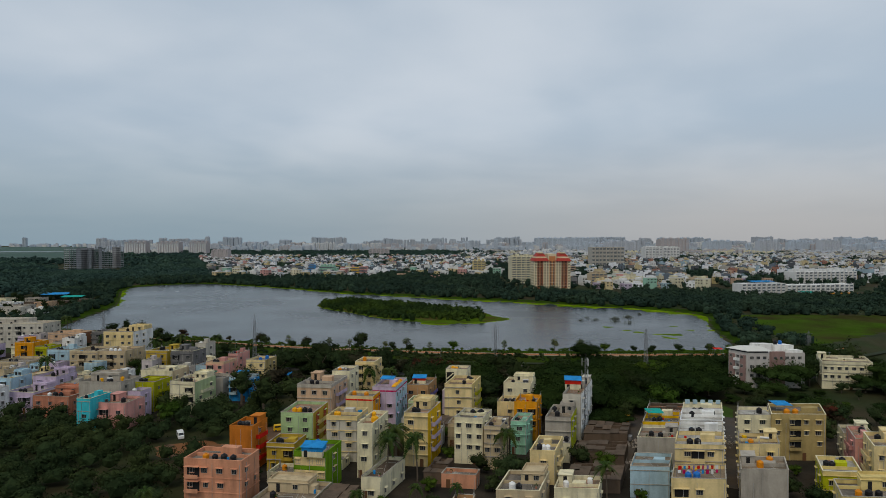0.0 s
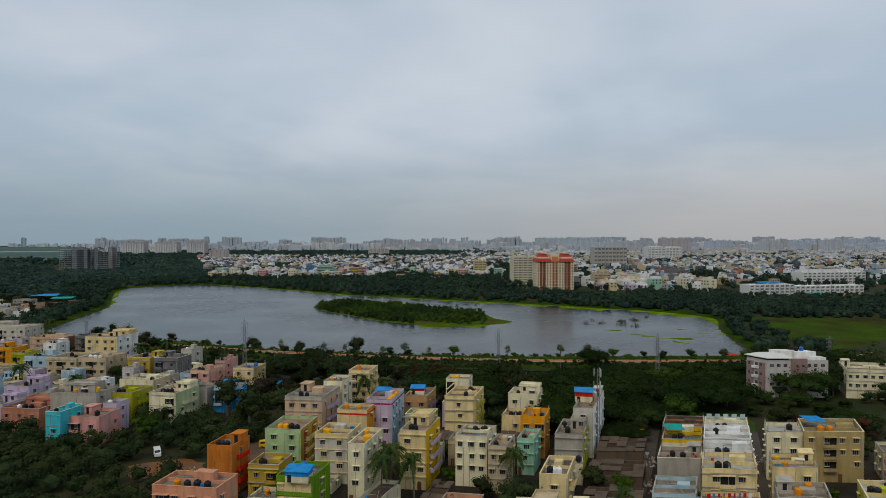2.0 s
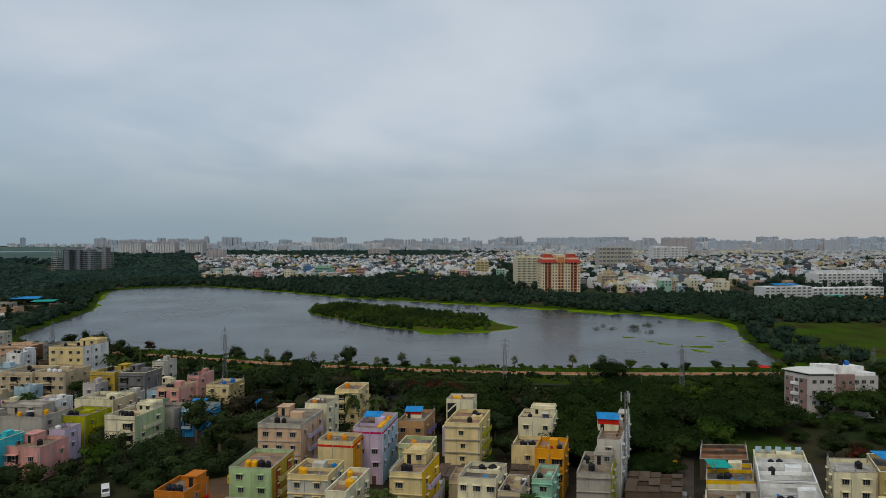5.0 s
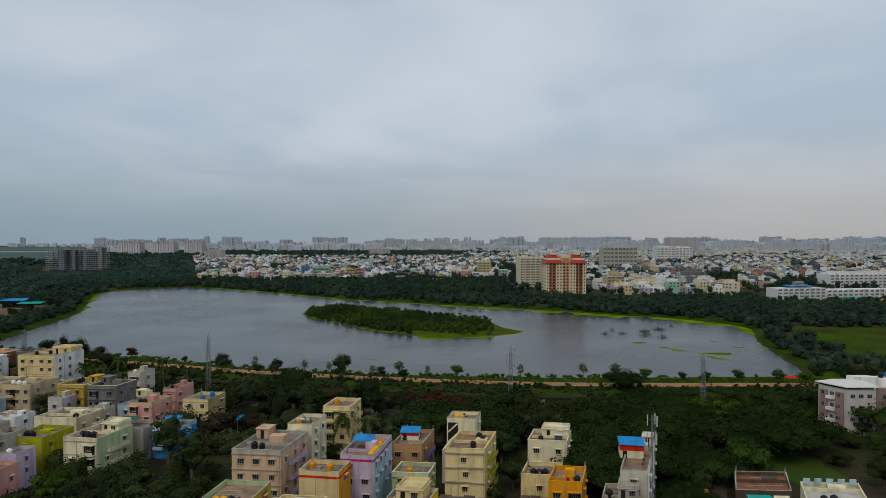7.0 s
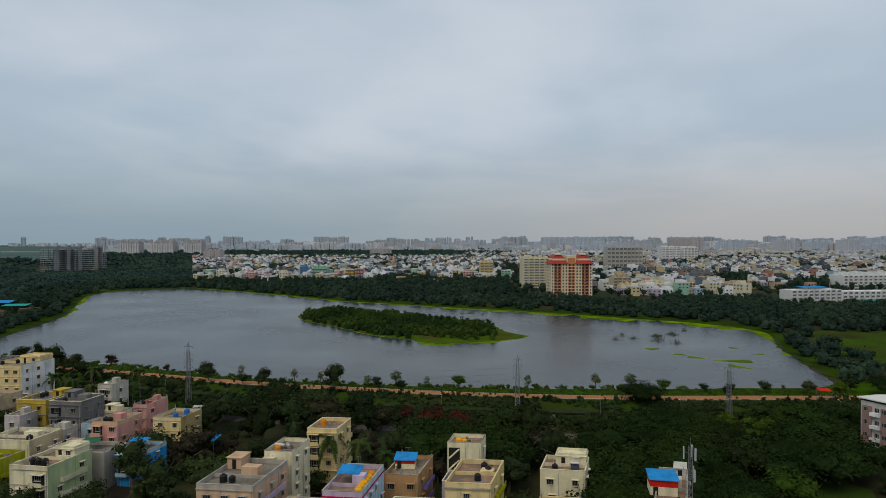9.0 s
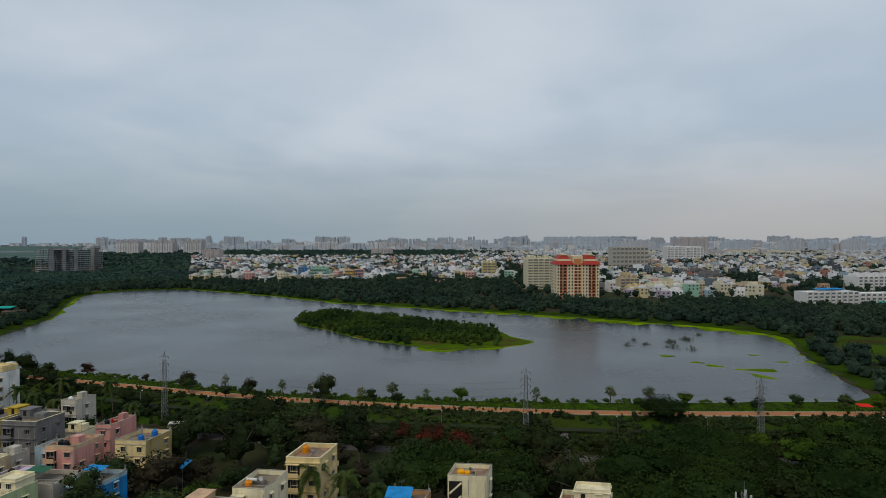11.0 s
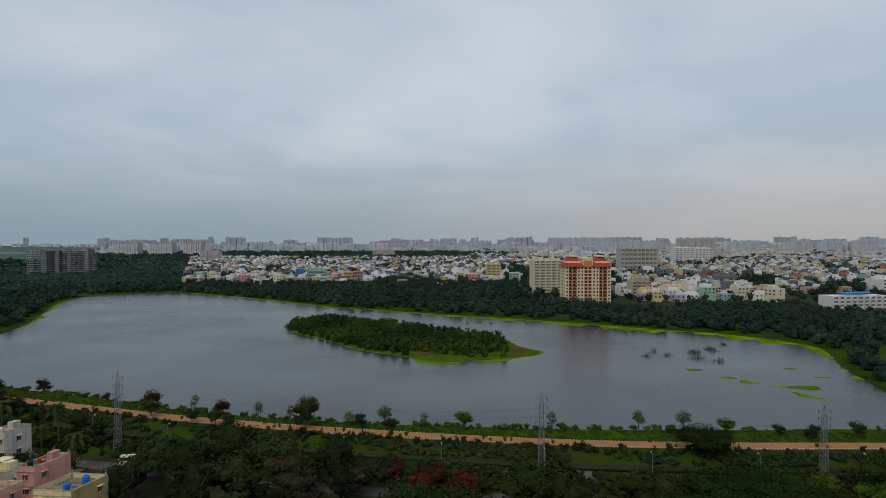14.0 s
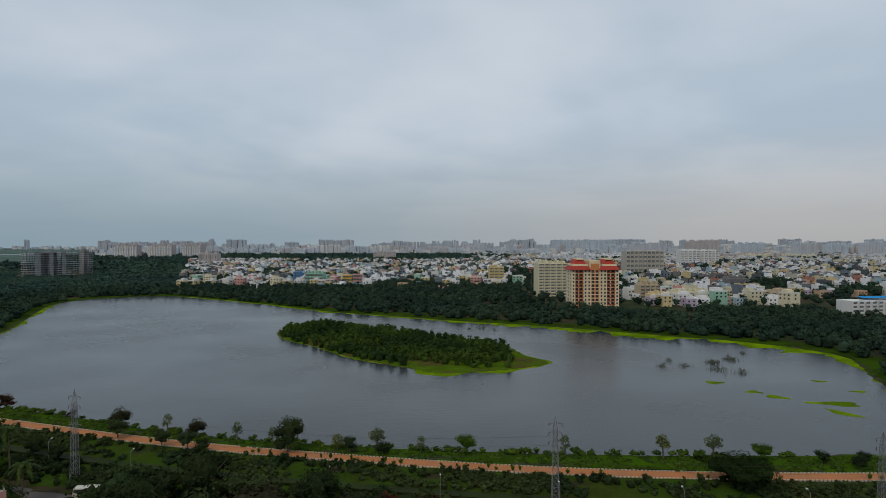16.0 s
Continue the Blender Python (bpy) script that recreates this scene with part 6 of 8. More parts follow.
# ---- unfinished concrete frame ----
def unfinished(x, y, nx, ny, bay, floors, fh, turn, base, walls):
    root = new("unfinished_building")
    root.matrix_basis = pose(x, y, base, 0, 0, turn)
    slab_edge = material("slab_concrete", (0.36, 0.365, 0.37), var=0.3, scale=0.15, fine=1.5, streaks=0.25)
    bare = material("bare_concrete", (0.20, 0.205, 0.215), var=0.35, scale=0.15, fine=1.5, streaks=0.25)
    for f in range(floors + 1):
        b = bmesh.new()
        prism(b, [(-0.8, -0.8), (nx * bay + 0.8, -0.8), (nx * bay + 0.8, ny * bay + 0.8), (-0.8, ny * bay + 0.8)], f * fh - 0.5, f * fh)
        part("floor_slab", b, slab_edge, root)
    for i in range(nx + 1):
        for j in range(ny + 1):
            b = bmesh.new()
            extra = (1.2, 2.6, 4.2, 5.6)[(i * 7 + j * 3) % 4]
            prism(b, [(i * bay - 0.3, j * bay - 0.3), (i * bay + 0.3, j * bay - 0.3), (i * bay + 0.3, j * bay + 0.3), (i * bay - 0.3, j * bay + 0.3)], -3, floors * fh + extra)
            part("column", b, bare, root)
    for i0, i1, j0, j1 in walls:
        b = bmesh.new()
        prism(b, [(i0 * bay, j0 * bay - 0.6), (i1 * bay, j0 * bay - 0.6), (i1 * bay, j1 * bay - 0.3), (i0 * bay, j1 * bay - 0.3)], 0, floors * fh + 2)
        part("shear_wall", b, bare, root)
    return tagged(root, "unfinished grey concrete frame of a tall building with bare floors", "building")


unfinished(-668, 1090, 10, 2, 8.0, 11, 3.6, 60, 0, [(1.5, 2.6, 0, 0.12), (4.2, 4.9, 0, 0.12), (6.6, 7.4, 0, 0.12), (3.0, 6.5, 1.6, 1.7)])
unfinished(-643, 1185, 2, 2, 7.5, 12, 3.65, 8, -2, [(0, 1.9, 0.4, 0.5), (0.2, 1, 0, 0.08)])


# ---- coloured fronts facing the lake ----
for x, y, w, d, top, color, label, turn, fl, bays in ((-134, 887, 11, 12, 17, "yellow", "yellow four-storey building facing the lake", -6, 4, 3), (-122, 887, 11, 12, 18, "pink", "pink four-storey building facing the lake", -6, 4, 3),
                                                 (-184, 905, 22, 14, 18, "mint", "pale mint green four-storey apartment building", -6, 4, 5), (-206, 930, 9, 10, 19, "blue_sheet", "blue clad narrow building", -6, 5, 2),
                                                 (-22, 900, 25, 16, 13, "slate", "dark glass office with pale floor bands", 2, 4, 4), (-33, 830, 30, 10, 5, "pink", "low pinkish wall and pavilion by the trees", 2, 1, 6),
                                                 (45, 900, 18, 14, 26, "pale_yellow", "cream seven-storey apartment building among trees", 4, 7, 3), (36, 860, 9, 10, 14, "white", "white three-storey villa among trees", 4, 3, 2),
                                                 (-145, 872, 20, 12, 8, "dark_grey", "dark low commercial building", -6, 2, 4), (-262, 880, 22, 12, 13, "white", "white terraced building facing the lake", -8, 3, 4),
                                                 (176, 722, 20, 14, 17, "beige", "beige stepped apartment building", 8, 5, 4), (176, 692, 16, 12, 11, "cream", "cream three-storey house at the tree line", 8, 3, 3),
                                                 (198, 700, 38, 12, 12, "off_white", "off-white row of balconied houses", 10, 4, 7), (237, 690, 14, 11, 6.5, "peach", "salmon two-storey house at the tree line", 10, 2, 3),
                                                 (252, 692, 15, 11, 8.5, "white", "white three-storey house at the tree line", 10, 3, 3), (273, 722, 20, 12, 11, "slate", "dark glass-fronted commercial building", 10, 3, 4),
                                                 (286, 700, 24, 12, 12, "beige", "beige four-storey balconied building", 10, 4, 4), (300, 820, 26, 14, 17, "dark_grey", "dark grey stepped building", 12, 5, 4)):
    slab_block(x, y, w, d, top, color, label, turn, fl, bays, 1, crown=w > 12, name="building")


# ---- institutions on the eastern shore ----
slab_block(301, 612, 50, 16, 12.8, "white", "long white institutional block with ribbon windows", 10, 4, 9, 1, crown=False, name="college_block")
slab_block(432, 745, 84, 22, 18, "white", "white four-storey institutional block with arched bays", 8, 5, 14, 1, name="college_block")
slab_block(353, 624, 78, 14, 10.8, "white", "low white wing with rows of windows", 9, 3, 14, 1, crown=False, name="college_block")
rooftop_sheet(315, 620, 12.8, 26, 9, "blue_sheet", 10, "long blue sheet roof on a college block", 0.6, 1.6)
rooftop_sheet(352, 592, 1, 16, 10, "teal_sheet", 12, "green sheet roof over an open shed", 0.8, 4.5)
rooftop_sheet(378, 590, 1, 28, 8, "amber", 8, "ochre sheet roof over an open shed", 0.8, 3.5)
rooftop_sheet(-368, 556, 1, 22, 12, "blue_sheet", 12, "blue sheet roof over a lakeside shed", 1.0, 6)
rooftop_sheet(-345, 548, 1, 18, 10, "teal_sheet", 12, "green sheet roof over a lakeside shed", 0.8, 4.5)
for x, y, w, top, a in ((-336, 520, 16, 5.0, -8), (-352, 505, 22, 5.5, 14), (-398, 540, 18, 4.6, -8), (-318, 478, 13, 4.6, 10), (-374, 476, 18, 5.0, -8), (-330, 536, 14, 4.4, 30)):
    shed(x, y, w, 10, top, "low grey-roofed lakeside shed", a, 12, base=0.8, bays=2)
for x, y, w, d, top, color, a in ((-330, 449, 17, 9, 7.2, "pale_grey", 8), (-312, 456, 12, 8, 5.6, "white", -6), (-352, 458, 15, 9, 7.6, "white", 8), (-338, 474, 14, 8, 6.4, "warm_grey", 4), (-360, 490, 16, 9, 7.0, "white", -6), (-334, 497, 11, 8, 6.4, "peach", 12),
                                   (-384, 512, 15, 10, 7.6, "off_white", 6), (-364, 530, 14, 9, 6.6, "warm_grey", -4), (-396, 476, 16, 10, 7.6, "pale_grey", 4)):
    house(x, y, w, d, top, color, "%s low flat-roofed house of the lakeside hamlet" % color.replace("_", " "), a, 10, cols=3, side_cols=1, tanks="b", base=0.8, stair=False, loggia=False)


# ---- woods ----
# leaf colour blued to stand for the haze over distant woods
FAR_LEAF = material("leaves_distant_hazed", (0.027, 0.050, 0.044), rough=0.8, var=0.4, scale=0.012, fine=0.2, island=0.3, tint=(0.044, 0.078, 0.056), spec=0.0)
def clear_of_houses(X, Y, margin=2.5):
    ok = np.ones(np.shape(X), bool)
    for f in FOOTPRINTS:
        q = np.array(f)
        near = (X > q[:, 0].min() - 12) & (X < q[:, 0].max() + 12) & (Y > q[:, 1].min() - 12) & (Y < q[:, 1].max() + 12)
        if near.any():
            i = np.where(near)[0]
            bad = inside(q, X[i], Y[i]) | (edge_distance(q, X[i], Y[i]) < margin)
            ok[i[bad]] = False
    return ok


def bund_y(X):
    return np.interp(X, BUND[:, 0], BUND[:, 1])


def village(X, Y):
    """Cleared land of the low hamlet west of the lake."""
    return (Y > 425) & (Y < 566) & (X < -288 - (Y - 430) * 0.20) & (X > -450)


def off_streets(X, Y, gap=4.0):
    ok = np.ones(np.shape(X), bool)
    for s in STREETS:
        ok &= edge_distance(np.array(s, float), X, Y, closed=False) > (gap if s[0][1] < 200 else gap + 2.2)
    return ok


def build_woods():
    # belt between the houses and the embankment; a glade stays open in the east
    def belt(X, Y):
        glade = (np.hypot((X - 95) / 9, (Y - 224) / 18) < 1)
        return (Y < bund_y(X) - 24) & clear_of_houses(X, Y, 3.0) & ~glade & off_streets(X, Y) & (Y > 208 + np.where(X < 0, 0, 0)) & ~((X > 60) & (X < 104) & (Y < 214))

    P = scatter(5000, -78, 215, 205, 290, 5, belt, 9.0)
    for x, y in P:
        if x > 36:
            kind = random.choices(("broad", "light", "round", "tall"), (7, 0.9, 2, 0.5))[0]
        elif x < -40:
            kind = random.choices(("round", "olive", "tall", "light"), (6, 2, 1, 0.5))[0]
        else:
            kind = random.choices(("round", "olive", "broad", "tall"), (4, 5, 1.5, 1))[0]
        low = 0.45 if 106 < x < 160 and 212 < y < 250 else 1.0
        tree(kind, x, y, random.choice((0.62, 0.8, 0.95, 1.1, 1.3)) * random.uniform(0.92, 1.08) * low, wide=1.16)
    for x, y, s in ((-4, 276, 0.9), (5, 272, 0.8), (23, 270, 1.0), (29, 262, 0.8), (-12, 280, 0.7), (112, 205, 0.7), (128, 200, 0.8), (18, 246, 0.7)):
        tree("red", x, y, s, group="flame trees")

    # thicket before the western houses
    def thicket(X, Y):
        edge = -61 - np.clip(Y - 150, 0, 30) * 0.3
        return ((X < edge) | ((Y > 190) & (X < -58))) & clear_of_houses(X, Y, 2.5) & (np.hypot((X + 78) / 8, (Y - 181) / 10) > 1) & (np.hypot((X + 73) / 10, (Y - 175) / 7) > 1)

    P = scatter(2600, -175, -52, 96, 216, 6, thicket, 5.6)
    Q = P
    rr = np.random.default_rng(17)
    forest("thicket", "dense dark green thicket before the houses", Q[:, 0], Q[:, 1], rr.uniform(3.5, 7.0, len(Q)), rr.uniform(2.6, 4.4, len(Q)), 18, LEAF, per=6.5, size=0.34)
    # scattered trees between and beside the houses
    P = scatter(400, -260, -60, 225, 350, 14, lambda X, Y: clear_of_houses(X, Y, 2.2) & (Y < bund_y(X) - 16), 12)
    for x, y in P[:20]:
        tree(random.choices(("round", "light", "tall"), (4, 2, 1))[0], x, y, random.uniform(0.5, 0.8), group="trees among the houses")
    P = scatter(300, -50, 130, 125, 205, 15, lambda X, Y: clear_of_houses(X, Y, 1.6) & off_streets(X, Y, 3.0), 9)
    for x, y in P[:26]:
        tree(random.choices(("round", "light"), (3, 2))[0], x, y, random.uniform(0.35, 0.6), group="trees among the houses")
    P = scatter(500, 40, 76, 194, 222, 19, lambda X, Y: clear_of_houses(X, Y, 2.0) & off_streets(X, Y, 2.6), 6.5)
    P = np.vstack([P, scatter(200, 32, 48, 146, 170, 20, lambda X, Y: clear_of_houses(X, Y, 1.4) & off_streets(X, Y, 2.2), 5.5)])
    for x, y in P[:34]:
        tree(random.choices(("round", "broad", "light"), (3, 2, 1))[0], x, y, random.uniform(0.5, 0.78), group="trees among the houses")
    P = scatter(300, 100, 200, 150, 212, 16, lambda X, Y: clear_of_houses(X, Y, 2.5), 8)
    for x, y in P[:22]:
        tree(random.choices(("broad", "round"), (3, 2))[0], x, y, random.uniform(0.6, 0.85), group="trees among the houses")


build_woods()
tree("round", 15.9, 149.8, 0.95, group="trees among the houses")
for x, y in (((-4.5, 271.6), (3.4, 264.7), (18.9, 266.6), (13.7, 250), (25.5, 260))):
    tree("red", x, y, 0.85, group="flame trees")
for x, y, s in ((-118, 268, 1.1), (-128, 262, 1.0), (-110, 276, 1.0), (-101, 279, 0.9)):
    tree("broad", x, y, s, group="trees among the houses")
tree("light", -89.7, 199, 0.95, group="trees among the houses")
tree("round", 20, 152, 0.7, group="trees among the houses")
for x, y, q in ((80.5, 141.5, 0.72), (84.0, 135.5, 0.7), (79.0, 147.5, 0.6)):
    tree("round", x, y, q, group="trees among the houses")
for i, (x, y, s, z) in enumerate(((-12.1, 157.5, 1.2, None), (-6.4, 152.2, 1.0, None), (-13.7, 149.3, 1.0, None), (17.1, 160.6, 1.0, None), (-26.3, 225.5, 1.2, None), (-19, 221, 1.1, None), (-14, 226, 0.9, None),
                                   (38, 140.4, 0.75, None), (-160.7, 245.4, 1.05, None), (-221.4, 359.2, 1.05, None), (-134.4, 310.1, 1.0, None), (-112.4, 303.5, 1.0, None), (3, 138, 0.5, None), (-6, 136, 0.5, None), (-18, 128, 0.6, None), (-136, 240, 1.0, None), (-118, 282, 1.0, None), (-130, 290, 0.95, None), (-175, 315, 1.1, None),
                                   (-143, 300, 1.0, None), (-62, 126, 0.7, None), (-98, 288, 0.9, None), (-108, 290, 0.9, None))):
    palm(x, y, s, z, i)

# trees and bushes on the embankment, by the water
for kind, x, y, s in (("round", -42.3, 311, 0.9), ("round", -25.9, 312, 0.45), ("light", 5.5, 312.5, 0.62), ("wispy", 31.5, 311, 1.05), ("wispy", -60, 322, 1.0), ("wispy", -29.6, 314, 0.95), ("wispy", -18.8, 313, 1.05),
                      ("round", -17, 311, 0.45), ("wispy", -6.9, 313, 0.85), ("wispy", 57, 310, 1.0), ("wispy", 69.7, 309, 1.05), ("light", 66, 308, 0.4), ("light", 82, 309, 0.62), ("round", 96, 306, 0.42),
                      ("round", 104, 303, 0.5), ("round", 118, 305, 0.55), ("broad", 68.5, 291, 0.86), ("round", 133, 303, 0.6), ("light", 141, 298, 0.6), ("olive", -73, 325, 0.7), ("round", -70, 312, 0.62), ("round", -78, 314, 0.55),
                      ("round", -65, 309, 0.5), ("wispy", -84, 330, 1.0), ("wispy", -49, 319, 0.9), ("olive", -100, 333, 0.8), ("round", -94, 321, 0.7), ("round", -160, 340, 0.85), ("round", -172, 347, 0.95), ("tall", -183, 352, 0.9),
                      ("round", -195, 358, 0.9), ("olive", -120, 341, 0.4), ("round", -150, 330, 0.75), ("round", -166, 333, 0.8), ("round", -142, 325, 0.7), ("round", -128, 318, 0.7), ("round", -112, 312, 0.6), ("round", 150, 306, 0.7),
                      ("broad", 160, 300, 0.8), ("round", 172, 305, 0.8)):
    tree(kind, x, y, s, group="trees on the embankment")
tree("red", -151, 354, 0.62, group="trees on the embankment", pick=0)


P = scatter(300, -430, -286, 428, 562, 25, lambda X, Y: village(X, Y) & clear_of_houses(X, Y, 2.0), 13)
rr = np.random.default_rng(26)
forest("hamlet_trees", "dark green trees between the hamlet houses", P[:60, 0], P[:60, 1], rr.uniform(4, 7.5, len(P[:60])), rr.uniform(2.2, 4.0, len(P[:60])), 27, LEAF, per=4.0, size=0.42)


def bund_band(n, x0, x1, off0, off1, seed, gap):
    """Random points a given way off the embankment's line."""
    rng = np.random.default_rng(seed)
    X = rng.uniform(x0, x1, n)
    Y = bund_y(X) + rng.uniform(off0, off1, n)
    return X, Y


r = np.random.default_rng(3)
X, Y = bund_band(2000, -200, 160, -10.8, -5.0, 60, 1)
k = np.sin(X * 0.09 + 0.5) + np.sin(X * 0.23 + Y * 0.4) + np.random.default_rng(5).normal(size=len(X)) * 0.5 > -0.15
X, Y = X[k], Y[k]
forest("slope_shrubs", "dense dark shrubs on the embankment slope", X, Y, r.uniform(0.7, 1.9, len(X)), r.uniform(0.7, 1.4, len(X)), 61, LEAF, per=3.6, size=0.27, low=0.3)
X, Y = bund_band(820, -200, 160, -25, -15.2, 62, 1)
forest("canal_shrubs", "dense shrubs along the drain canal", X, Y, r.uniform(1.0, 3.0, len(X)), r.uniform(1.0, 2.2, len(X)), 63, LEAF, per=1.5, size=0.36, low=0.3)
X, Y = bund_band(1000, -200, 150, 3.0, 15, 64, 1)
k = ~inside(LAKE, X, Y)
forest("shore_grass", "bright green grass and herbs on the lake shore", X[k], Y[k], r.uniform(0.12, 0.42, k.sum()), r.uniform(0.5, 1.5, k.sum()), 65, LEAF_LIGHT, per=2.2, size=0.28, low=0.2)
X, Y = bund_band(300, -240, 160, 9, 17, 66, 1)
k = edge_distance(LAKE, X, Y) < 2.2
forest("bank_bushes", "low bushes at the water's edge", X[k], Y[k], r.uniform(0.6, 1.6, k.sum()), r.uniform(0.8, 1.8, k.sum()), 67, LEAF_LIGHT, per=5, size=0.3)
X, Y = bund_band(520, -230, 165, -6.5, -3.1, 69, 1)
k = np.sin(X * 0.11) + np.sin(X * 0.043 + 1) + np.random.default_rng(3).normal(size=len(X)) * 0.5 > -0.5
forest("path_hedge", "uneven dark hedge between path and slope", X[k], Y[k], r.uniform(0.7, 2.1, k.sum()), r.uniform(0.6, 1.5, k.sum()), 70, LEAF, per=3.4, size=0.24, low=0.3)
X, Y = bund_band(150, -240, 160, -2.9, -2.2, 68, 1)
forest("path_saplings", "small young trees along the path", X[:44], Y[:44], r.uniform(1.2, 2.4, 44), r.uniform(0.35, 0.7, 44), 92, LEAF_LIGHT, per=22, size=0.16, low=0.6)


def land(X, Y, margin=6):
    return ~inside(LAKE, X, Y) & (edge_distance(LAKE, X, Y) > margin)


def north(X, Y):
    return Y > bund_y(X) + 10


def meadow(X, Y):
    return (X > 196 + np.clip(Y - 380, 0, 100) * 0.25) & (X < 420) & (Y < 452 - (X - 200) * 0.12) & (Y > 250)


r = np.random.default_rng(1)
# horizon haze is painted in: leaves lifted towards pale blue-grey
HORIZON_LEAF = material("leaves_horizon_hazed", (0.075, 0.105, 0.105), rough=0.9, var=0.3, scale=0.004, fine=0.05, island=0.25, tint=(0.10, 0.13, 0.13), spec=0.0)
P = scatter(12000, -460, 420, 320, 900, 7, lambda X, Y: land(X, Y, 5) & north(X, Y) & ~meadow(X, Y) & ~village(X, Y) & (edge_distance(LAKE, X, Y) < np.where(X > 60, 85, 70)) & (Y < np.where(X > 110, 655, 900)), 5.2)
forest("lakeside_woods", "dense dark green woods along the lake shore", P[:, 0], P[:, 1], r.uniform(4.5, 9, len(P)), r.uniform(3.0, 4.8, len(P)), 8, WOOD_LEAF, per=1.5, size=0.5, low=0.36)
P = scatter(5000, 190, 560, 395, 660, 71, lambda X, Y: (Y > 448 - (X - 200) * 0.12) & (Y < 650) & ~((X > 292) & (X < 452) & (Y > 596)) & (edge_distance(LAKE, X, Y) > 40), 5.6)
forest("eastern_woods", "dark green trees below the eastern quarter", P[:, 0], P[:, 1], r.uniform(3.5, 7.5, len(P)), r.uniform(2.6, 4.4, len(P)), 72, WOOD_LEAF, per=1.0, size=0.6, low=0.36)
P = scatter(6000, -320, 190, 690, 1010, 85, lambda X, Y: ~inside(LAKE, X, Y) & (edge_distance(LAKE, X, Y) > 66) & ((X > -85) | (Y < 862)) & ~((X > 70) & (X < 145) & (Y > 625)) & ((X < 150) | (Y < 680)), 7.5)
forest("northern_woods", "dark woods between the lake and the northern quarter", P[:, 0], P[:, 1], r.uniform(5, 10, len(P)), r.uniform(3.4, 5.4, len(P)), 86, WOOD_LEAF, per=0.8, size=0.65, low=0.38)
P = scatter(9000, -1500, -330, 440, 1250, 73, lambda X, Y: (X > -0.78 * Y - 60) & ~village(X, Y) & (np.hypot((X + 545) / 24, (Y - 850) / 55) > 1) & (edge_distance(LAKE, X, Y) > 55) & (X < -330 - (Y - 880) * 0.35) & ~((X > -0.66 * Y) & (X < -0.50 * Y) & (Y > 850)), 12)
Q = scatter(4500, -900, -400, 850, 1300, 83, lambda X, Y: (X > -0.665 * Y) & (X < -0.495 * Y) & (np.hypot((X + 545) / 24, (Y - 850) / 55) > 1) & ((Y < 1080) | (X < -0.635 * Y) | (X > -0.525 * Y)), 7.5)
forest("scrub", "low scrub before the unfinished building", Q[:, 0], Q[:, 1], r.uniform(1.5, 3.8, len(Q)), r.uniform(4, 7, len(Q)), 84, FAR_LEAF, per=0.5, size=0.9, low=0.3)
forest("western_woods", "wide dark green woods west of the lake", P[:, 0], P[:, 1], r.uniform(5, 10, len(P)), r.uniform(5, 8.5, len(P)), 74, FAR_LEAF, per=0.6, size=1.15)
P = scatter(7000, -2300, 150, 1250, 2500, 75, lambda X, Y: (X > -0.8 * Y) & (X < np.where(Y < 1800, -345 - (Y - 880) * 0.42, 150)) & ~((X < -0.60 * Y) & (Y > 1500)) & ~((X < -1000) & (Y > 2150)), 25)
forest("far_woods", "distant green woods with blue haze in their colour", P[:, 0], P[:, 1], r.uniform(8, 13, len(P)), r.uniform(9, 15, len(P)), 76, FAR_LEAF, per=0.08, size=3.0)
P = scatter(18000, -700, 1180, 760, 1760, 77, lambda X, Y: (np.abs(X) < 0.8 * Y) & (X > -330 - (Y - 880) * 0.42) & ((Y > 930) | (X > 150)) & (gardens(X, Y) > 0.10), 9.5)
forest("quarter_trees", "dark trees in strips between the far houses", P[:, 0], P[:, 1], r.uniform(8, 14.0, len(P)) * np.where(P[:, 0] < 120, 0.95, 1.0), r.uniform(3.2, 6.2, len(P)), 78, WOOD_LEAF, per=0.13, size=1.5)
P = scatter(5000, -700, 1180, 700, 1760, 87, lambda X, Y: (np.abs(X) < 0.8 * Y) & (X > -330 - (Y - 880) * 0.42) & ((Y > 880) | (X > 150)) & (gardens(X, Y) < 0.16), 14)
forest("street_trees", "single dark trees along far streets", P[:, 0], P[:, 1], r.uniform(7, 13, len(P)) * np.where(P[:, 0] < 120, 0.95, 1.0), r.uniform(2.4, 4.0, len(P)), 88, WOOD_LEAF, per=0.2, size=1.3)
P = scatter(3500, -330, 1900, 1480, 2500, 89, lambda X, Y: (np.abs(X) < 0.8 * Y) & (np.sin(X * 0.011) * np.sin(Y * 0.012) > 0.25), 20)
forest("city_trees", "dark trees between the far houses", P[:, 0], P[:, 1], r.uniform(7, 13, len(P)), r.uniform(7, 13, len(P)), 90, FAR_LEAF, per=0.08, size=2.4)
P = scatter(2500, -330, 560, 660, 960, 79, lambda X, Y: land(X, Y, 60) & (np.abs(X) < 0.8 * Y), 15)
forest("garden_trees", "dark trees between the houses across the lake", P[:, 0], P[:, 1], r.uniform(5, 10, len(P)), r.uniform(3, 5, len(P)), 80, WOOD_LEAF, per=0.8, size=0.95)
P = scatter(3000, -3200, 3300, 2500, 4400, 81, lambda X, Y: (X > -0.57 * Y) & (X < 0.8 * Y), 70)
forest("horizon_woods", "distant woods on the horizon paled by painted haze", P[:, 0], P[:, 1], r.uniform(6, 10, len(P)), r.uniform(9, 20, len(P)), 82, HORIZON_LEAF, per=0.006, size=2.0)
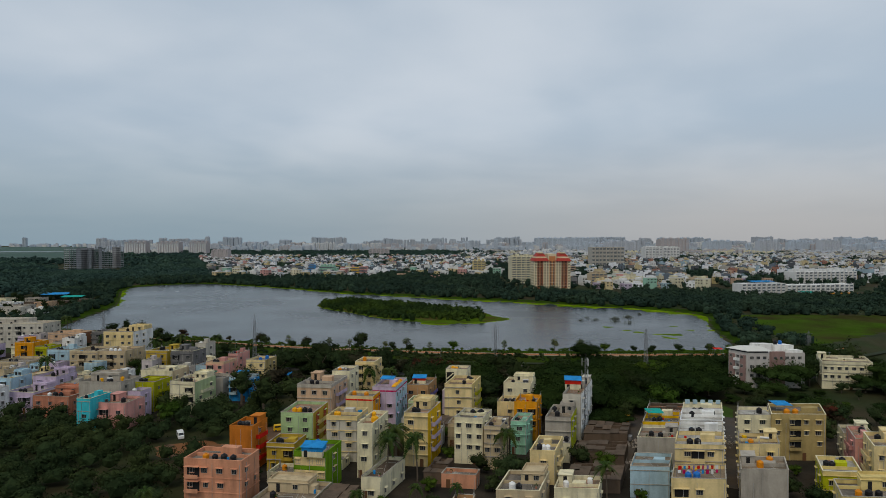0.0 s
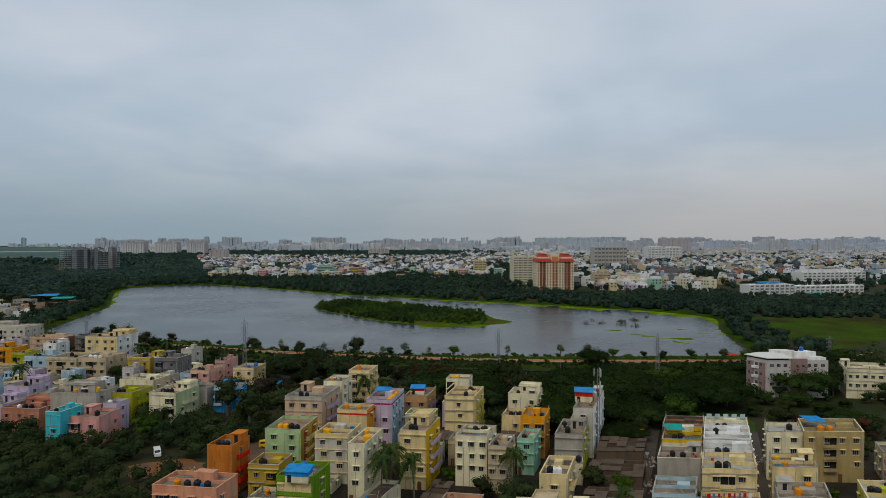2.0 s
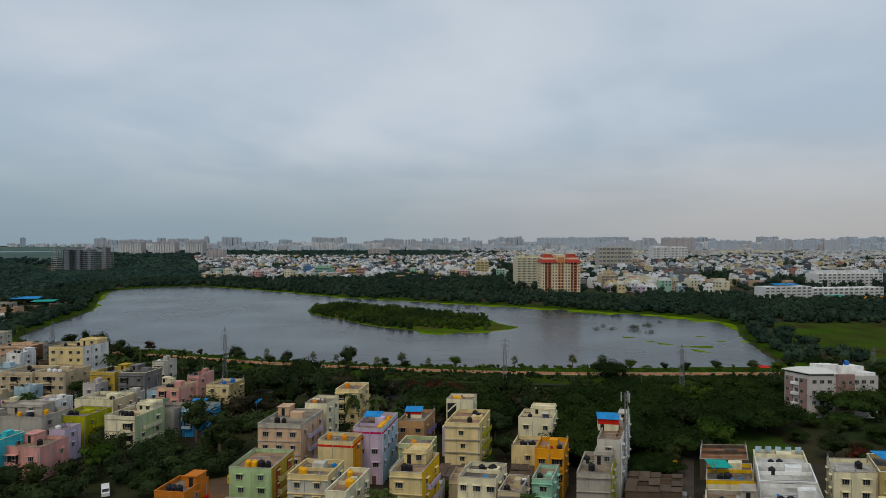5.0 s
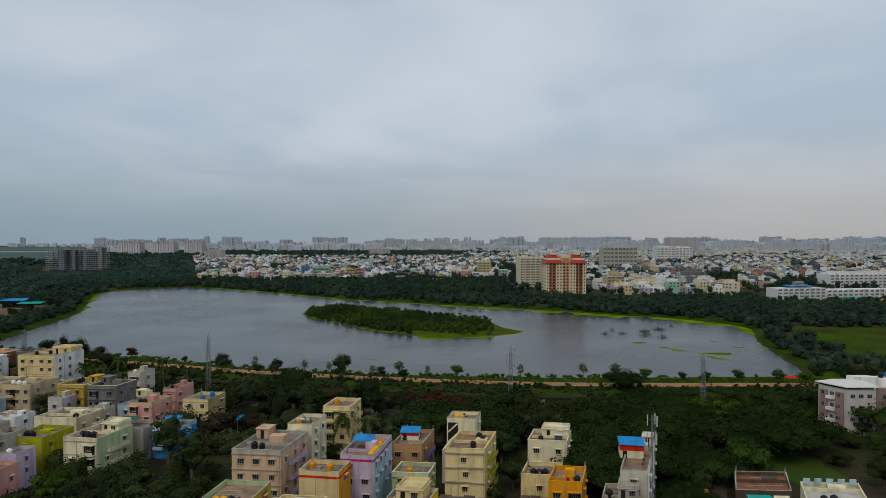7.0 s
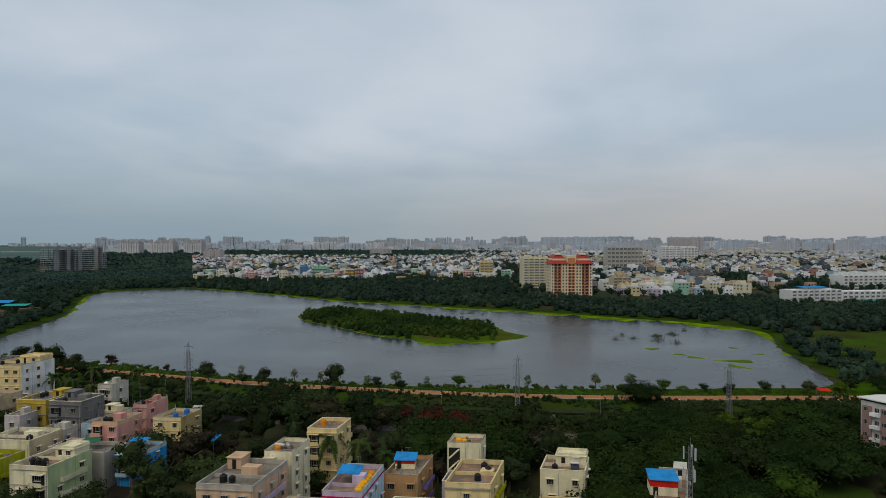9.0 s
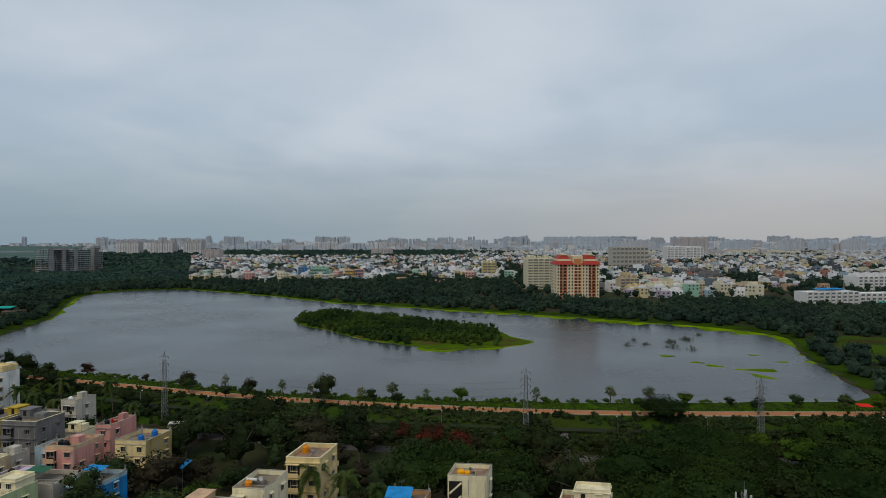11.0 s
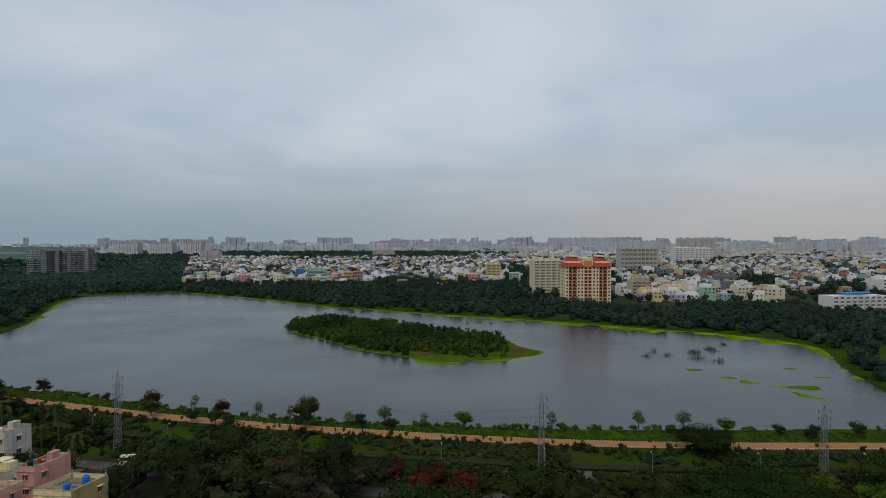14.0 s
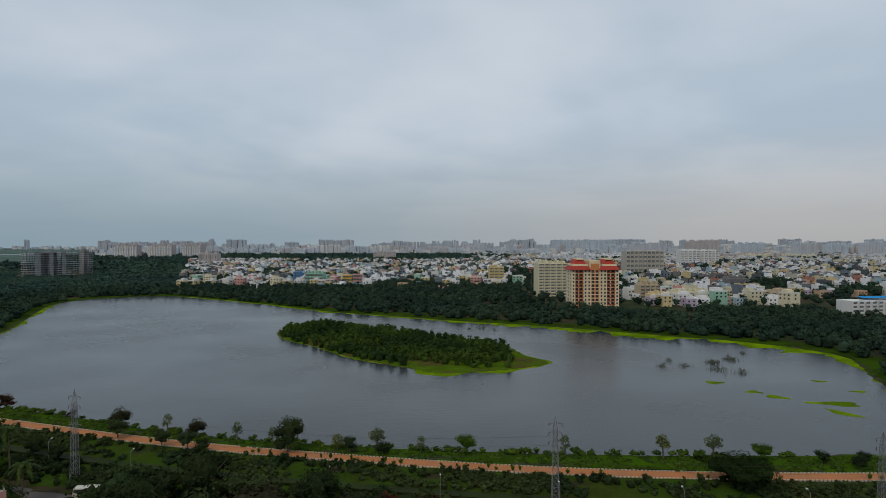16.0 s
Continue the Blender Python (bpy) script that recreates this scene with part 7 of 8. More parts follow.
P = scatter(2500, -108, 32, 414, 580, 9, lambda X, Y: inside(ISLAND, X, Y) & (edge_distance(ISLAND, X, Y) > 1.6) & (X < 29) & (X * 0.55 + (Y - 441) > np.where(X > -20, -13, -40)), 2.7)
forest("island_woods", "low dense thicket of dark trees on the island", P[:, 0], P[:, 1], r.uniform(2.2, 5.2, len(P)) * np.where(np.random.default_rng(4).random(len(P)) < 0.06, 1.35, 1.0), r.uniform(1.5, 2.7, len(P)), 10, ISLE_LEAF, low=0.3, per=4.0, size=0.30)


# ---- water plants ----
def weed_band(name, label, line, w0, w1, seed, z=0.03):
    """A floating mat along a shore, with a ragged edge."""
    rng = np.random.default_rng(seed)
    line = np.asarray(line)
    k = len(line)
    wob = np.convolve(rng.normal(size=k + 8), np.ones(5) / 5, "same")[4:-4] + np.convolve(rng.normal(size=k + 40), np.ones(17) / 17, "same")[20:-20] * 2.6
    w = np.asarray(w1) * np.clip(1 + 0.75 * wob, 0.05, 2.2)
    return tagged(ribbon(name, line, np.full(k, w0), w, 0, WEED, z=z), label, "water weed", kind="stuff")


def resample(line, step):
    d = np.r_[0, np.cumsum(np.linalg.norm(np.diff(line, axis=0), axis=1))]
    s = np.arange(0, d[-1], step)
    return np.column_stack([np.interp(s, d, line[:, 0]), np.interp(s, d, line[:, 1])])


def build_weeds():
    i0 = int(np.argmin(np.hypot(LAKE[:, 0] + 300, LAKE[:, 1] - 785)))
    i1 = int(np.argmin(np.hypot(LAKE[:, 0] - 178, LAKE[:, 1] - 405)))
    shore = resample(LAKE[i0:i1 + 1], 2.0)
    along = np.linspace(0, 1, len(shore))
    weed_band("floating_weed", "bright lime green floating weed along the far shore", shore, -3, np.interp(along, [0, 0.25, 0.5, 0.7, 0.88, 0.96, 1], [1.5, 2.5, 5, 12, 11, 3, -3.0]), 91)
    i2 = int(np.argmin(np.hypot(LAKE[:, 0] + 282, LAKE[:, 1] - 524)))
    i3 = int(np.argmin(np.hypot(LAKE[:, 0] + 365, LAKE[:, 1] - 702)))
    shore = resample(LAKE[i2:i3 + 1], 2.0)
    weed_band("floating_weed", "green floating weed along the western shore", shore, -3, np.full(len(shore), 3.0), 92)
    # island fringe, widest on the southern side
    isl = resample(np.vstack([ISLAND, ISLAND[:1]]), 2.0)
    south = np.clip((450 - isl[:, 1]) / 30, 0, 1)
    rng = np.random.default_rng(94)
    patchy = np.convolve(rng.normal(size=len(isl)), np.ones(11) / 11, "same") * 3.2
    weed_band("floating_weed", "bright green weed round the island", isl, 3.0, -np.clip(np.interp(south, [0, 1], [-0.6, 1.0]) + np.interp(south, [0, 1], [0.6, 2.4]) * patchy, -2.2, 7.5), 93)
    for x, y, a, b, t in ((108, 399, 3.5, 2.5, 0), (116.5, 383.5, 3, 2, -10), (121, 376, 4, 2.4, -35), (137, 367, 8, 3.0, -8), (132, 355, 5.5, 2.2, -60), (152, 402, 3, 1.6, 0), (156.5, 385, 3, 1.5, 0), (168, 360, 5, 4, 40), (172, 384, 5, 4, 60), (179, 402, 6, 4, 60)):
        n = 22
        bm = bmesh.new()
        ring = []
        for i in range(n):
            q = 2 * math.pi * i / n
            s = 1 + 0.25 * math.sin(3 * q + x) + rng.uniform(-0.12, 0.12)
            u, v = a * s * math.cos(q), b * s * math.sin(q)
            c, d = math.cos(radians(t)), math.sin(radians(t))
            ring.append((x + u * c - v * d, y + u * d + v * c))
        prism(bm, ring, -0.05, 0.035)
        tagged(part("weed_patch", bm, WEED), "lime green patch of floating weed on the lake", "water weed", "floating weed patches")
    for x, y, n, s in ((124, 440, 40, 4), (136, 448, 40, 4), (120, 424, 26, 5), (127, 417, 18, 4), (108, 432, 16, 3), (97, 430, 14, 2.5), (150, 464, 14, 2), (19, 552, 16, 3), (12, 548, 8, 2), (28, 546, 8, 1.5), (105, 444, 8, 2)):
        blobs = [(x + rng.normal() * s * 0.35, y + rng.normal() * s * 0.5, 0.5, rng.uniform(0.5, 1.0), rng.uniform(0.5, 1.0), rng.uniform(0.7, 1.5)) for _ in range(max(2, n // 6))]
        V1, F1 = leaf_cards(rng, blobs, 16, 0.2, 0.0)
        V, F = [], []
        for i in range(n * 4):
            q = np.array([x + rng.normal() * s * 0.45, y + rng.normal() * s * 0.5, -0.3])
            e = q + np.array([rng.normal() * 0.4, rng.normal() * 0.4, rng.uniform(0.8, 2.4)])
            w = np.array([rng.uniform(0.03, 0.08), rng.uniform(-0.05, 0.05), 0])
            F.append([len(V), len(V) + 1, len(V) + 2])
            V += [q - w, q + w, e]
        bm = np_mesh("reed_clump", np.concatenate([V1, np.array(V)]), np.concatenate([F1, np.array(F) + len(V1)]))
        tagged(part("reed_clump", bm, REED), "dull green reed clump standing in the lake", "reeds", "reed clumps", kind="")


build_weeds()


def build_meadow():
    xs, ys = np.arange(190, 430, 5.0), np.arange(250, 460, 5.0)
    X, Y = np.meshgrid(xs, ys)
    Z = ground_height(X, Y) + 0.06
    n = len(xs)
    i = (np.arange(len(ys) - 1)[:, None] * n + np.arange(n - 1)[None]).ravel()
    F = np.stack([i, i + 1, i + n + 1, i + n], 1)
    mid = X.ravel()[F].mean(1), Y.ravel()[F].mean(1)
    k = meadow(*mid) & north(*mid)
    g = material("meadow_grass", (0.038, 0.074, 0.008), rough=0.95, var=0.6, scale=0.05, fine=0.5, tint=(0.036, 0.036, 0.012), spec=0.0, bump=0.08)
    tagged(part("meadow", np_mesh("meadow", np.stack([X, Y, Z], -1).reshape(-1, 3), F[k]), g), "green and brown marshy meadow beside the lake", "meadow", kind="structure")


build_meadow()


# ---- embankment furniture, canal, roads ----
def offset_line(line, w):
    t = np.gradient(line, axis=0)
    n = np.stack([t[:, 1], -t[:, 0]], 1)
    return line + n / np.linalg.norm(n, axis=1)[:, None] * w


def build_kerbs():
    white = material("kerb_white", (0.44, 0.41, 0.33), rough=0.85, var=0.2)
    for off in (-2.25, 2.25):
        line = resample(offset_line(BUND[16:70], off), 0.95)
        V, F = [], []
        for i in range(0, len(line) - 1):
            a, b = line[i], line[i] + (line[i + 1] - line[i]) * 0.6
            t = (b - a) / (np.linalg.norm(b - a) + 1e-9)
            n = np.array([t[1], -t[0]]) * 0.10
            k = len(V)
            z1 = 1.4
            for zz in (0.9, z1):
                for p in (a - n, b - n, b + n, a + n):
                    V.append((p[0], p[1], zz))
            for q in ((4, 5, 6, 7), (0, 1, 5, 4), (1, 2, 6, 5), (2, 3, 7, 6), (3, 0, 4, 7)):
                F.append([k + j for j in q])
        tagged(part("kerb_stones", np_mesh("kerb_stones", V, F), white), "row of whitewashed kerb stones along the path", "kerb", kind="stuff")


build_kerbs()
CANAL_WATER = material("canal_water", (0.020, 0.024, 0.012), rough=0.7, var=0.4, scale=0.1, fine=0.6, spec=0.05, tint=(0.022, 0.036, 0.008))
tagged(ribbon("canal", offset_line(BUND, 12.8), -1.6, 1.6, 0.22, CANAL_WATER), "murky olive drain canal below the embankment", "canal", kind="structure")
ASPHALT = material("asphalt", (0.075, 0.073, 0.07), rough=0.9, var=0.3, scale=0.2, fine=2.0, tint=(0.10, 0.09, 0.08))
tagged(ribbon("road", offset_line(BUND[20:66], 29.0), -2.6, 2.6, 0.05, ASPHALT), "grey asphalt road below the embankment", "road", kind="structure")
DIRT = material("street_dirt", (0.06, 0.052, 0.045), rough=0.95, var=0.4, scale=0.3, fine=2.0, tint=(0.08, 0.062, 0.045))
for s in STREETS[:2]:
    tagged(ribbon("road", smooth_open(s), -2.4, 2.4, 0.08, ASPHALT), "narrow grey street between trees", "road", kind="structure")
for s in STREETS[2:]:
    tagged(ribbon("road", smooth_open(s), -2.6, 2.6, 0.06, DIRT), "narrow rubble-strewn street between houses", "road", kind="structure")


def earth_patch(x, y, a, b, seed, mat, label):
    rng = np.random.default_rng(seed)
    bm = bmesh.new()
    n = 26
    ring = [(x + a * (1 + rng.uniform(-0.2, 0.2)) * math.cos(2 * math.pi * i / n), y + b * (1 + rng.uniform(-0.2, 0.2)) * math.sin(2 * math.pi * i / n)) for i in range(n)]
    prism(bm, ring, TOWN - 0.3, TOWN + 0.05)
    tagged(part("bare_ground", bm, mat), label, "ground", kind="structure")


RED_SOIL = material("red_soil", (0.17, 0.075, 0.030), rough=0.95, var=0.4, scale=0.3, fine=2.0, tint=(0.11, 0.07, 0.045))
earth_patch(-73, 176, 10, 7, 1, RED_SOIL, "patch of bare red soil beside the thicket")
earth_patch(-52, 190, 7, 10, 2, RED_SOIL, "reddish lane between trees and houses")
GLADE = material("glade_grass", (0.035, 0.065, 0.008), rough=0.95, var=0.4, scale=0.2, fine=1.5)
earth_patch(95, 224, 8.5, 17, 3, GLADE, "open grassy glade among rain trees")


def pylon(x, y, top, base):
    """A slim lattice mast with three pairs of short arms."""
    root = new("pylon")
    root.location = (x, y, base)
    H = top - base
    w0, w1 = 0.82, 0.42
    steel = METAL

    def corner(k, z):
        w = (w0 + (w1 - w0) * min(1, z / (H * 0.86))) / 1.0
        return Vector(((-1, 1, 1, -1)[k] * w, (-1, -1, 1, 1)[k] * w, z))

    zs = [H * 0.86 * (1 - (1 - i / 13) ** 1.15) for i in range(14)]
    for k in range(4):
        b = bmesh.new()
        rod(b, corner(k, 0), corner(k, H * 0.86), 0.07, 4, 0.05)
        part("leg", b, steel, root)
        b = bmesh.new()
        rod(b, corner(k, H * 0.86), (0, 0, H), 0.05)
        part("peak_bar", b, steel, root)
    for k in range(4):
        b = bmesh.new()
        j = (k + 1) % 4
        for z0, z1 in zip(zs, zs[1:]):
            rod(b, corner(k, z0), corner(j, z1), 0.03)
            rod(b, corner(j, z0), corner(k, z1), 0.03)
            rod(b, corner(k, z1), corner(j, z1), 0.03)
        tagged(part("bracing", b, steel, root), kind="stuff")
    for f in (0.62, 0.72, 0.82, 0.92):
        for s in (-1, 1):
            b = bmesh.new()
            z = H * f
            rod(b, (s * 0.2, 0, z), (s * 1.5, 0, z - 0.05), 0.05)
            rod(b, (s * 0.2, 0, z + 0.4), (s * 1.5, 0, z), 0.035)
            arm = part("arm", b, steel, root)
            b = bmesh.new()
            for q in range(4):
                rod(b, (s * 1.45, 0, z - 0.1 - q * 0.16), (s * 1.45, 0, z - 0.22 - q * 0.16), 0.12, 8, 0.07)
            part("insulator", b, material("brown_porcelain", (0.06, 0.03, 0.02), rough=0.3), arm)
    return tagged(root, "slim grey steel lattice power pylon", "pylon", "power pylons")


PYLONS = [(-174, 312, 21.0), (-92.6, 299, 20.6), (24.5, 284, 18.8), (93.7, 280.7, 16.8), (169, 281, 15.5)]
for x, y, t in PYLONS:
    pylon(x, y, t, float(ground_height(x, y)))


def build_wires():
    wire = material("power_wire", (0.05, 0.05, 0.055), rough=0.5)
    for (x0, y0, t0), (x1, y1, t1) in zip(PYLONS, PYLONS[1:]):
        b0, b1 = float(ground_height(x0, y0)), float(ground_height(x1, y1))
        for f in (0.62, 0.72, 0.82):
            for s in (-1.45, 1.45):
                bm = bmesh.new()
                pts = []
                for i in range(13):
                    u = i / 12
                    z = (b0 + (t0 - b0) * f) * (1 - u) + (b1 + (t1 - b1) * f) * u - 0.8 - 4 * 3.0 * u * (1 - u)
                    q = Vector((x0 + s + (x1 - x0) * u, y0 + (y1 - y0) * u, z))
                    pts.append(q)
                tube(bm, pts, 0.012)
                tagged(part("power_line", bm, wire), "thin dark sagging power line", "cable", "power lines")


build_wires()


def street_lamp(x, y, turn=0):
    root = new("street_lamp")
    z = float(ground_height(x, y))
    root.matrix_basis = pose(x, y, z, 0, 0, turn)
    b = bmesh.new()
    rod(b, (0, 0, -0.3), (0, 0, 6.5), 0.09, 8, 0.06)
    part("pole", b, METAL, root)
    b = bmesh.new()
    rod(b, (0, 0, 6.4), (1.2, 0, 6.8), 0.04, 6)
    part("arm", b, METAL, root)
    b = bmesh.new()
    box(b, 1.0, 1.6, -0.13, 0.13, 6.74, 6.86)
    part("lamp_head", b, material("lamp_head", (0.6, 0.6, 0.58), rough=0.5), root)
    return tagged(root, "grey street lamp pole with single arm", "street lamp", "street lamps")


for x in range(-105, 130, 26):
    street_lamp(x, float(bund_y(x)) - 17.5, 90)


# ---- grass sheets: shore, slope, island, yards ----
def cover_sheet(name, label, x0, x1, y0, y1, step, keep, mat, lift=0.05, z=None):
    """A thin cover of grass or paving that follows the land where keep() holds."""
    xs, ys = np.arange(x0, x1, step), np.arange(y0, y1, step)
    X, Y = np.meshgrid(xs, ys)
    Z = ground_height(X, Y) + lift if z is None else np.full(X.shape, z)
    n = len(xs)
    i = (np.arange(len(ys) - 1)[:, None] * n + np.arange(n - 1)[None]).ravel()
    F = np.stack([i, i + 1, i + n + 1, i + n], 1)
    F = F[keep(X.ravel()[F].mean(1), Y.ravel()[F].mean(1))]
    me = np_mesh(name, np.stack([X, Y, Z], -1).reshape(-1, 3), F)
    bm = bmesh.new()
    bm.from_mesh(me)
    bmesh.ops.delete(bm, geom=[v for v in bm.verts if not v.link_faces], context="VERTS")
    bm.to_mesh(me)
    bm.free()
    for p in me.polygons:
        p.use_smooth = True
    return tagged(part(name, me, mat), label, "grass", kind="structure")


VERGE = material("verge_grass", (0.036, 0.078, 0.004), rough=0.95, var=0.55, scale=0.12, fine=1.2, tint=(0.024, 0.046, 0.005), spec=0.0, bump=0.1)
SLOPE = material("slope_grass", (0.027, 0.054, 0.007), spec=0.0, rough=0.95, var=0.55, scale=0.15, fine=1.2, tint=(0.032, 0.046, 0.008), bump=0.1)
cover_sheet("verge", "bright green grass verge between path and water", -260, 176, 296, 400, 2.0, lambda X, Y: (Y > bund_y(X) + 2.9) & ~inside(LAKE, X, Y) & (Y < bund_y(X) + 26), VERGE)
cover_sheet("slope", "grassy embankment slope", -230, 176, 272, 380, 2.0, lambda X, Y: (Y < bund_y(X) - 2.9) & (Y > bund_y(X) - 26), SLOPE, 0.06)
BANK = material("bank_grass", (0.030, 0.060, 0.005), spec=0.0, rough=0.95, var=0.5, scale=0.1, fine=1.0, tint=(0.020, 0.036, 0.006))
cover_sheet("far_bank", "green grassy bank round the lake", -392, 216, 330, 812, 4.0, lambda X, Y: ~inside(LAKE, X, Y) & (edge_distance(LAKE, X, Y) < 14) & (Y > bund_y(X) + 24), BANK, 0.07)
ISLE = material("island_grass", (0.050, 0.090, 0.006), spec=0.0, rough=0.95, var=0.6, scale=0.16, fine=1.0, tint=(0.060, 0.055, 0.016))
cover_sheet("island_grass", "green and rusty grass on the low island", -114, 52, 408, 586, 2.0, lambda X, Y: inside(ISLAND, X, Y), ISLE, 0.06)
YARD = material("yard_dirt", (0.028, 0.025, 0.020), rough=0.95, var=0.5, scale=0.25, fine=2.0, tint=(0.044, 0.036, 0.027), spec=0.0)
cover_sheet("yard", "dusty grey yards and lanes between houses", -58, 128, 96, 216, 3.0, lambda X, Y: (Y > 118 - 14 * np.exp(-((X - 15) / 60) ** 2) + 4 * np.sin(X * 0.13)) & (X > -52 + (Y - 110) * 0.02) & (Y < 214) & ~((X > 62) & (Y > 206)), YARD, 0.03)
cover_sheet("yard", "dusty grey yards and lanes between houses", -262, -70, 204, 330, 3.0, lambda X, Y: (Y < bund_y(X) - 27) & (X < -74), YARD, 0.03)
FIELD = material("wet_field", (0.046, 0.088, 0.072), rough=0.9, var=0.4, scale=0.006, fine=0.05, tint=(0.062, 0.098, 0.085))
cover_sheet("wet_field", "pale green wet fields far to the west", -3500, -800, 1420, 4300, 60.0, lambda X, Y: (X < -0.585 * Y), FIELD, 1.0)
FALLOW = material("fallow_soil", (0.17, 0.165, 0.13), rough=0.95, var=0.3, scale=0.05, fine=0.5, tint=(0.13, 0.14, 0.09))
cover_sheet("fallow_field", "pale fallow field among the western woods", -572, -518, 790, 910, 4.0, lambda X, Y: np.hypot((X + 545) / 23, (Y - 850) / 54) < 1, FALLOW, 0.3)
POND = material("distant_pond", (0.16, 0.18, 0.19), rough=0.15, var=0.1, spec=0.5, ior=1.33)
for x0, x1, y0, y1 in ((-2700, -1560, 2560, 2660), (-2500, -1500, 2330, 2375), (-2900, -2100, 3350, 3700)):
    bm = bmesh.new()
    prism(bm, [(x0, y0 + 25), (x0 + 300, y0), (x1 - 250, y0 + 10), (x1, y0 + 30), (x1 - 100, y1 - 20), ((x0 + x1) / 2, y1), (x0 + 150, y1 - 15)], 5.0, 6.6)
    tagged(part("pond", bm, POND), "far pale strip of flooded field", "pond", kind="structure")


# ---- the white institution above the rain trees ----
def institution():
    root = new("hostel_block")
    x, y, base = 124.7, 249.0, TOWN
    root.location = (x, y, base)
    w, d, H = 23.5, 8.6, 14.5
    g = Vector((math.sin(radians(-29)), math.cos(radians(-29))))

    def c(s, t):
        return (s + g.x * t, g.y * t)

    white, rose = paint("white"), material("dusty_rose_render", (0.28, 0.18, 0.16), rough=0.85, var=0.15, streaks=0.15)
    bm = bmesh.new()
    prism(bm, [c(0, 0), c(w, 0), c(w, d), c(0, d)], -0.5, H)
    part("wall", bm, material("white_render", (0.45, 0.425, 0.40), rough=0.85, var=0.12, scale=0.3, fine=2.0, streaks=0.18), root)
    for s0, s1, top in ((9.0, 14.6, H + 0.6),):
        bm = bmesh.new()
        prism(bm, [c(s0, -0.9), c(s1, -0.9), c(s1, 0.05), c(s0, 0.05)], -0.5, top)
        part("rose_bay", bm, rose, root, "projecting dusty rose stair bay")
    for t0, t1 in ((0.8, 3.2), (5.6, 8.0)):
        bm = bmesh.new()
        q = Vector((-math.cos(radians(-29)), math.sin(radians(-29)))) * 0.5
        p = [c(0, t0), c(0, t1)]
        prism(bm, [p[0], p[1], (p[1][0] + q.x, p[1][1] + q.y), (p[0][0] + q.x, p[0][1] + q.y)], 2.5, H - 1.2)
        part("rose_bay", bm, rose, root, "dusty rose panel on the side wall")
    for k in range(1, 4):
        for s in (1.8, 4.4, 7.0, 16.2, 18.6, 21.4):
            window(root, Matrix.LocRotScale((*c(s, 0), k * 3.6 + 1.0), Euler((0, 0, 0)), None), 1.5, 1.25)
        for s in (10.6, 13.0):
            window(root, Matrix.LocRotScale((*c(s, -0.9), k * 3.6 + 1.0), Euler((0, 0, 0)), None), 1.2, 1.25)
        for t in (2.0, 4.4, 6.8):
            window(root, Matrix.LocRotScale((*c(-0.57 if t != 4.4 else 0, t), k * 3.6 + 1.0), Euler((0, 0, radians(-61))), None), 1.2, 1.25)
        bm = bmesh.new()
        prism(bm, [c(-1.0, 3.3), c(0, 3.3), c(0, 5.5), c(-1.0, 5.5)], k * 3.6 - 0.1, k * 3.6 + 0.9)
        part("balcony", bm, white, root)
    # broad white sheet roof over the western half
    bm = bmesh.new()
    z = H + 0.9
    lo = [(*c(-0.7, -0.7), z), (*c(9.2, -0.7), z), (*c(9.2, d + 0.5), z), (*c(-0.7, d + 0.5), z)]
    hi = [(*c(2.0, 3.0), z + 1.2), (*c(9.0, 3.0), z + 1.2), (*c(9.0, d - 2.2), z + 1.2), (*c(2.0, d - 2.2), z + 1.2)]
    L0 = [bm.verts.new(p) for p in lo]
    L1 = [bm.verts.new((p[0], p[1], p[2] - 0.25)) for p in lo]
    U = [bm.verts.new(p) for p in hi]
    bm.faces.new(U)
    bm.faces.new(L1[::-1])
    for i in range(4):
        j = (i + 1) % 4
        bm.faces.new((L0[i], L0[j], U[j], U[i]))
        bm.faces.new((L1[i], L1[j], L0[j], L0[i]))
    part("sheet_roof", bm, material("white_sheet_roof", (0.60, 0.60, 0.56), rough=0.5, var=0.1, scale=0.3, fine=3.0), root, "white metal sheet roof with wide eaves")
    bm = bmesh.new()
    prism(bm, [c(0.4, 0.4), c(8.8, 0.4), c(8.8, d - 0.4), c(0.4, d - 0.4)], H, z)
    # solid attic block coloured near-black as shade below the eaves
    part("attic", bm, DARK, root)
    for s0, s1, t0, t1, h in ((15.2, 22.8, 4.0, d, 2.6), (19.0, 23.2, 0.6, 3.8, 1.0)):
        bm = bmesh.new()
        prism(bm, [c(s0, t0), c(s1, t0), c(s1, t1), c(s0, t1)], H, H + h)
        part("roof_room", bm, white, root)
    bm = bmesh.new()
    prism(bm, [c(8.0, 4.5), c(14.5, 4.5), c(14.5, 7.8), c(8.0, 7.8)], H, H + 3.0)
    part("roof_room", bm, white, root)
    FOOTPRINTS.append([(x + q[0], y + q[1]) for q in (c(0, 0), c(w, 0), c(w, d), c(0, d))])
    tagged(root, "large white hostel block with dusty rose bays and white sheet roof", "building")
    for s, t in ((17, 6), (19.5, 6.5)):
        q = c(s, t)
        tank(x + q[0], y + q[1], base + H + 2.6, "black" if s < 18 else "blue", 1.2)


institution()


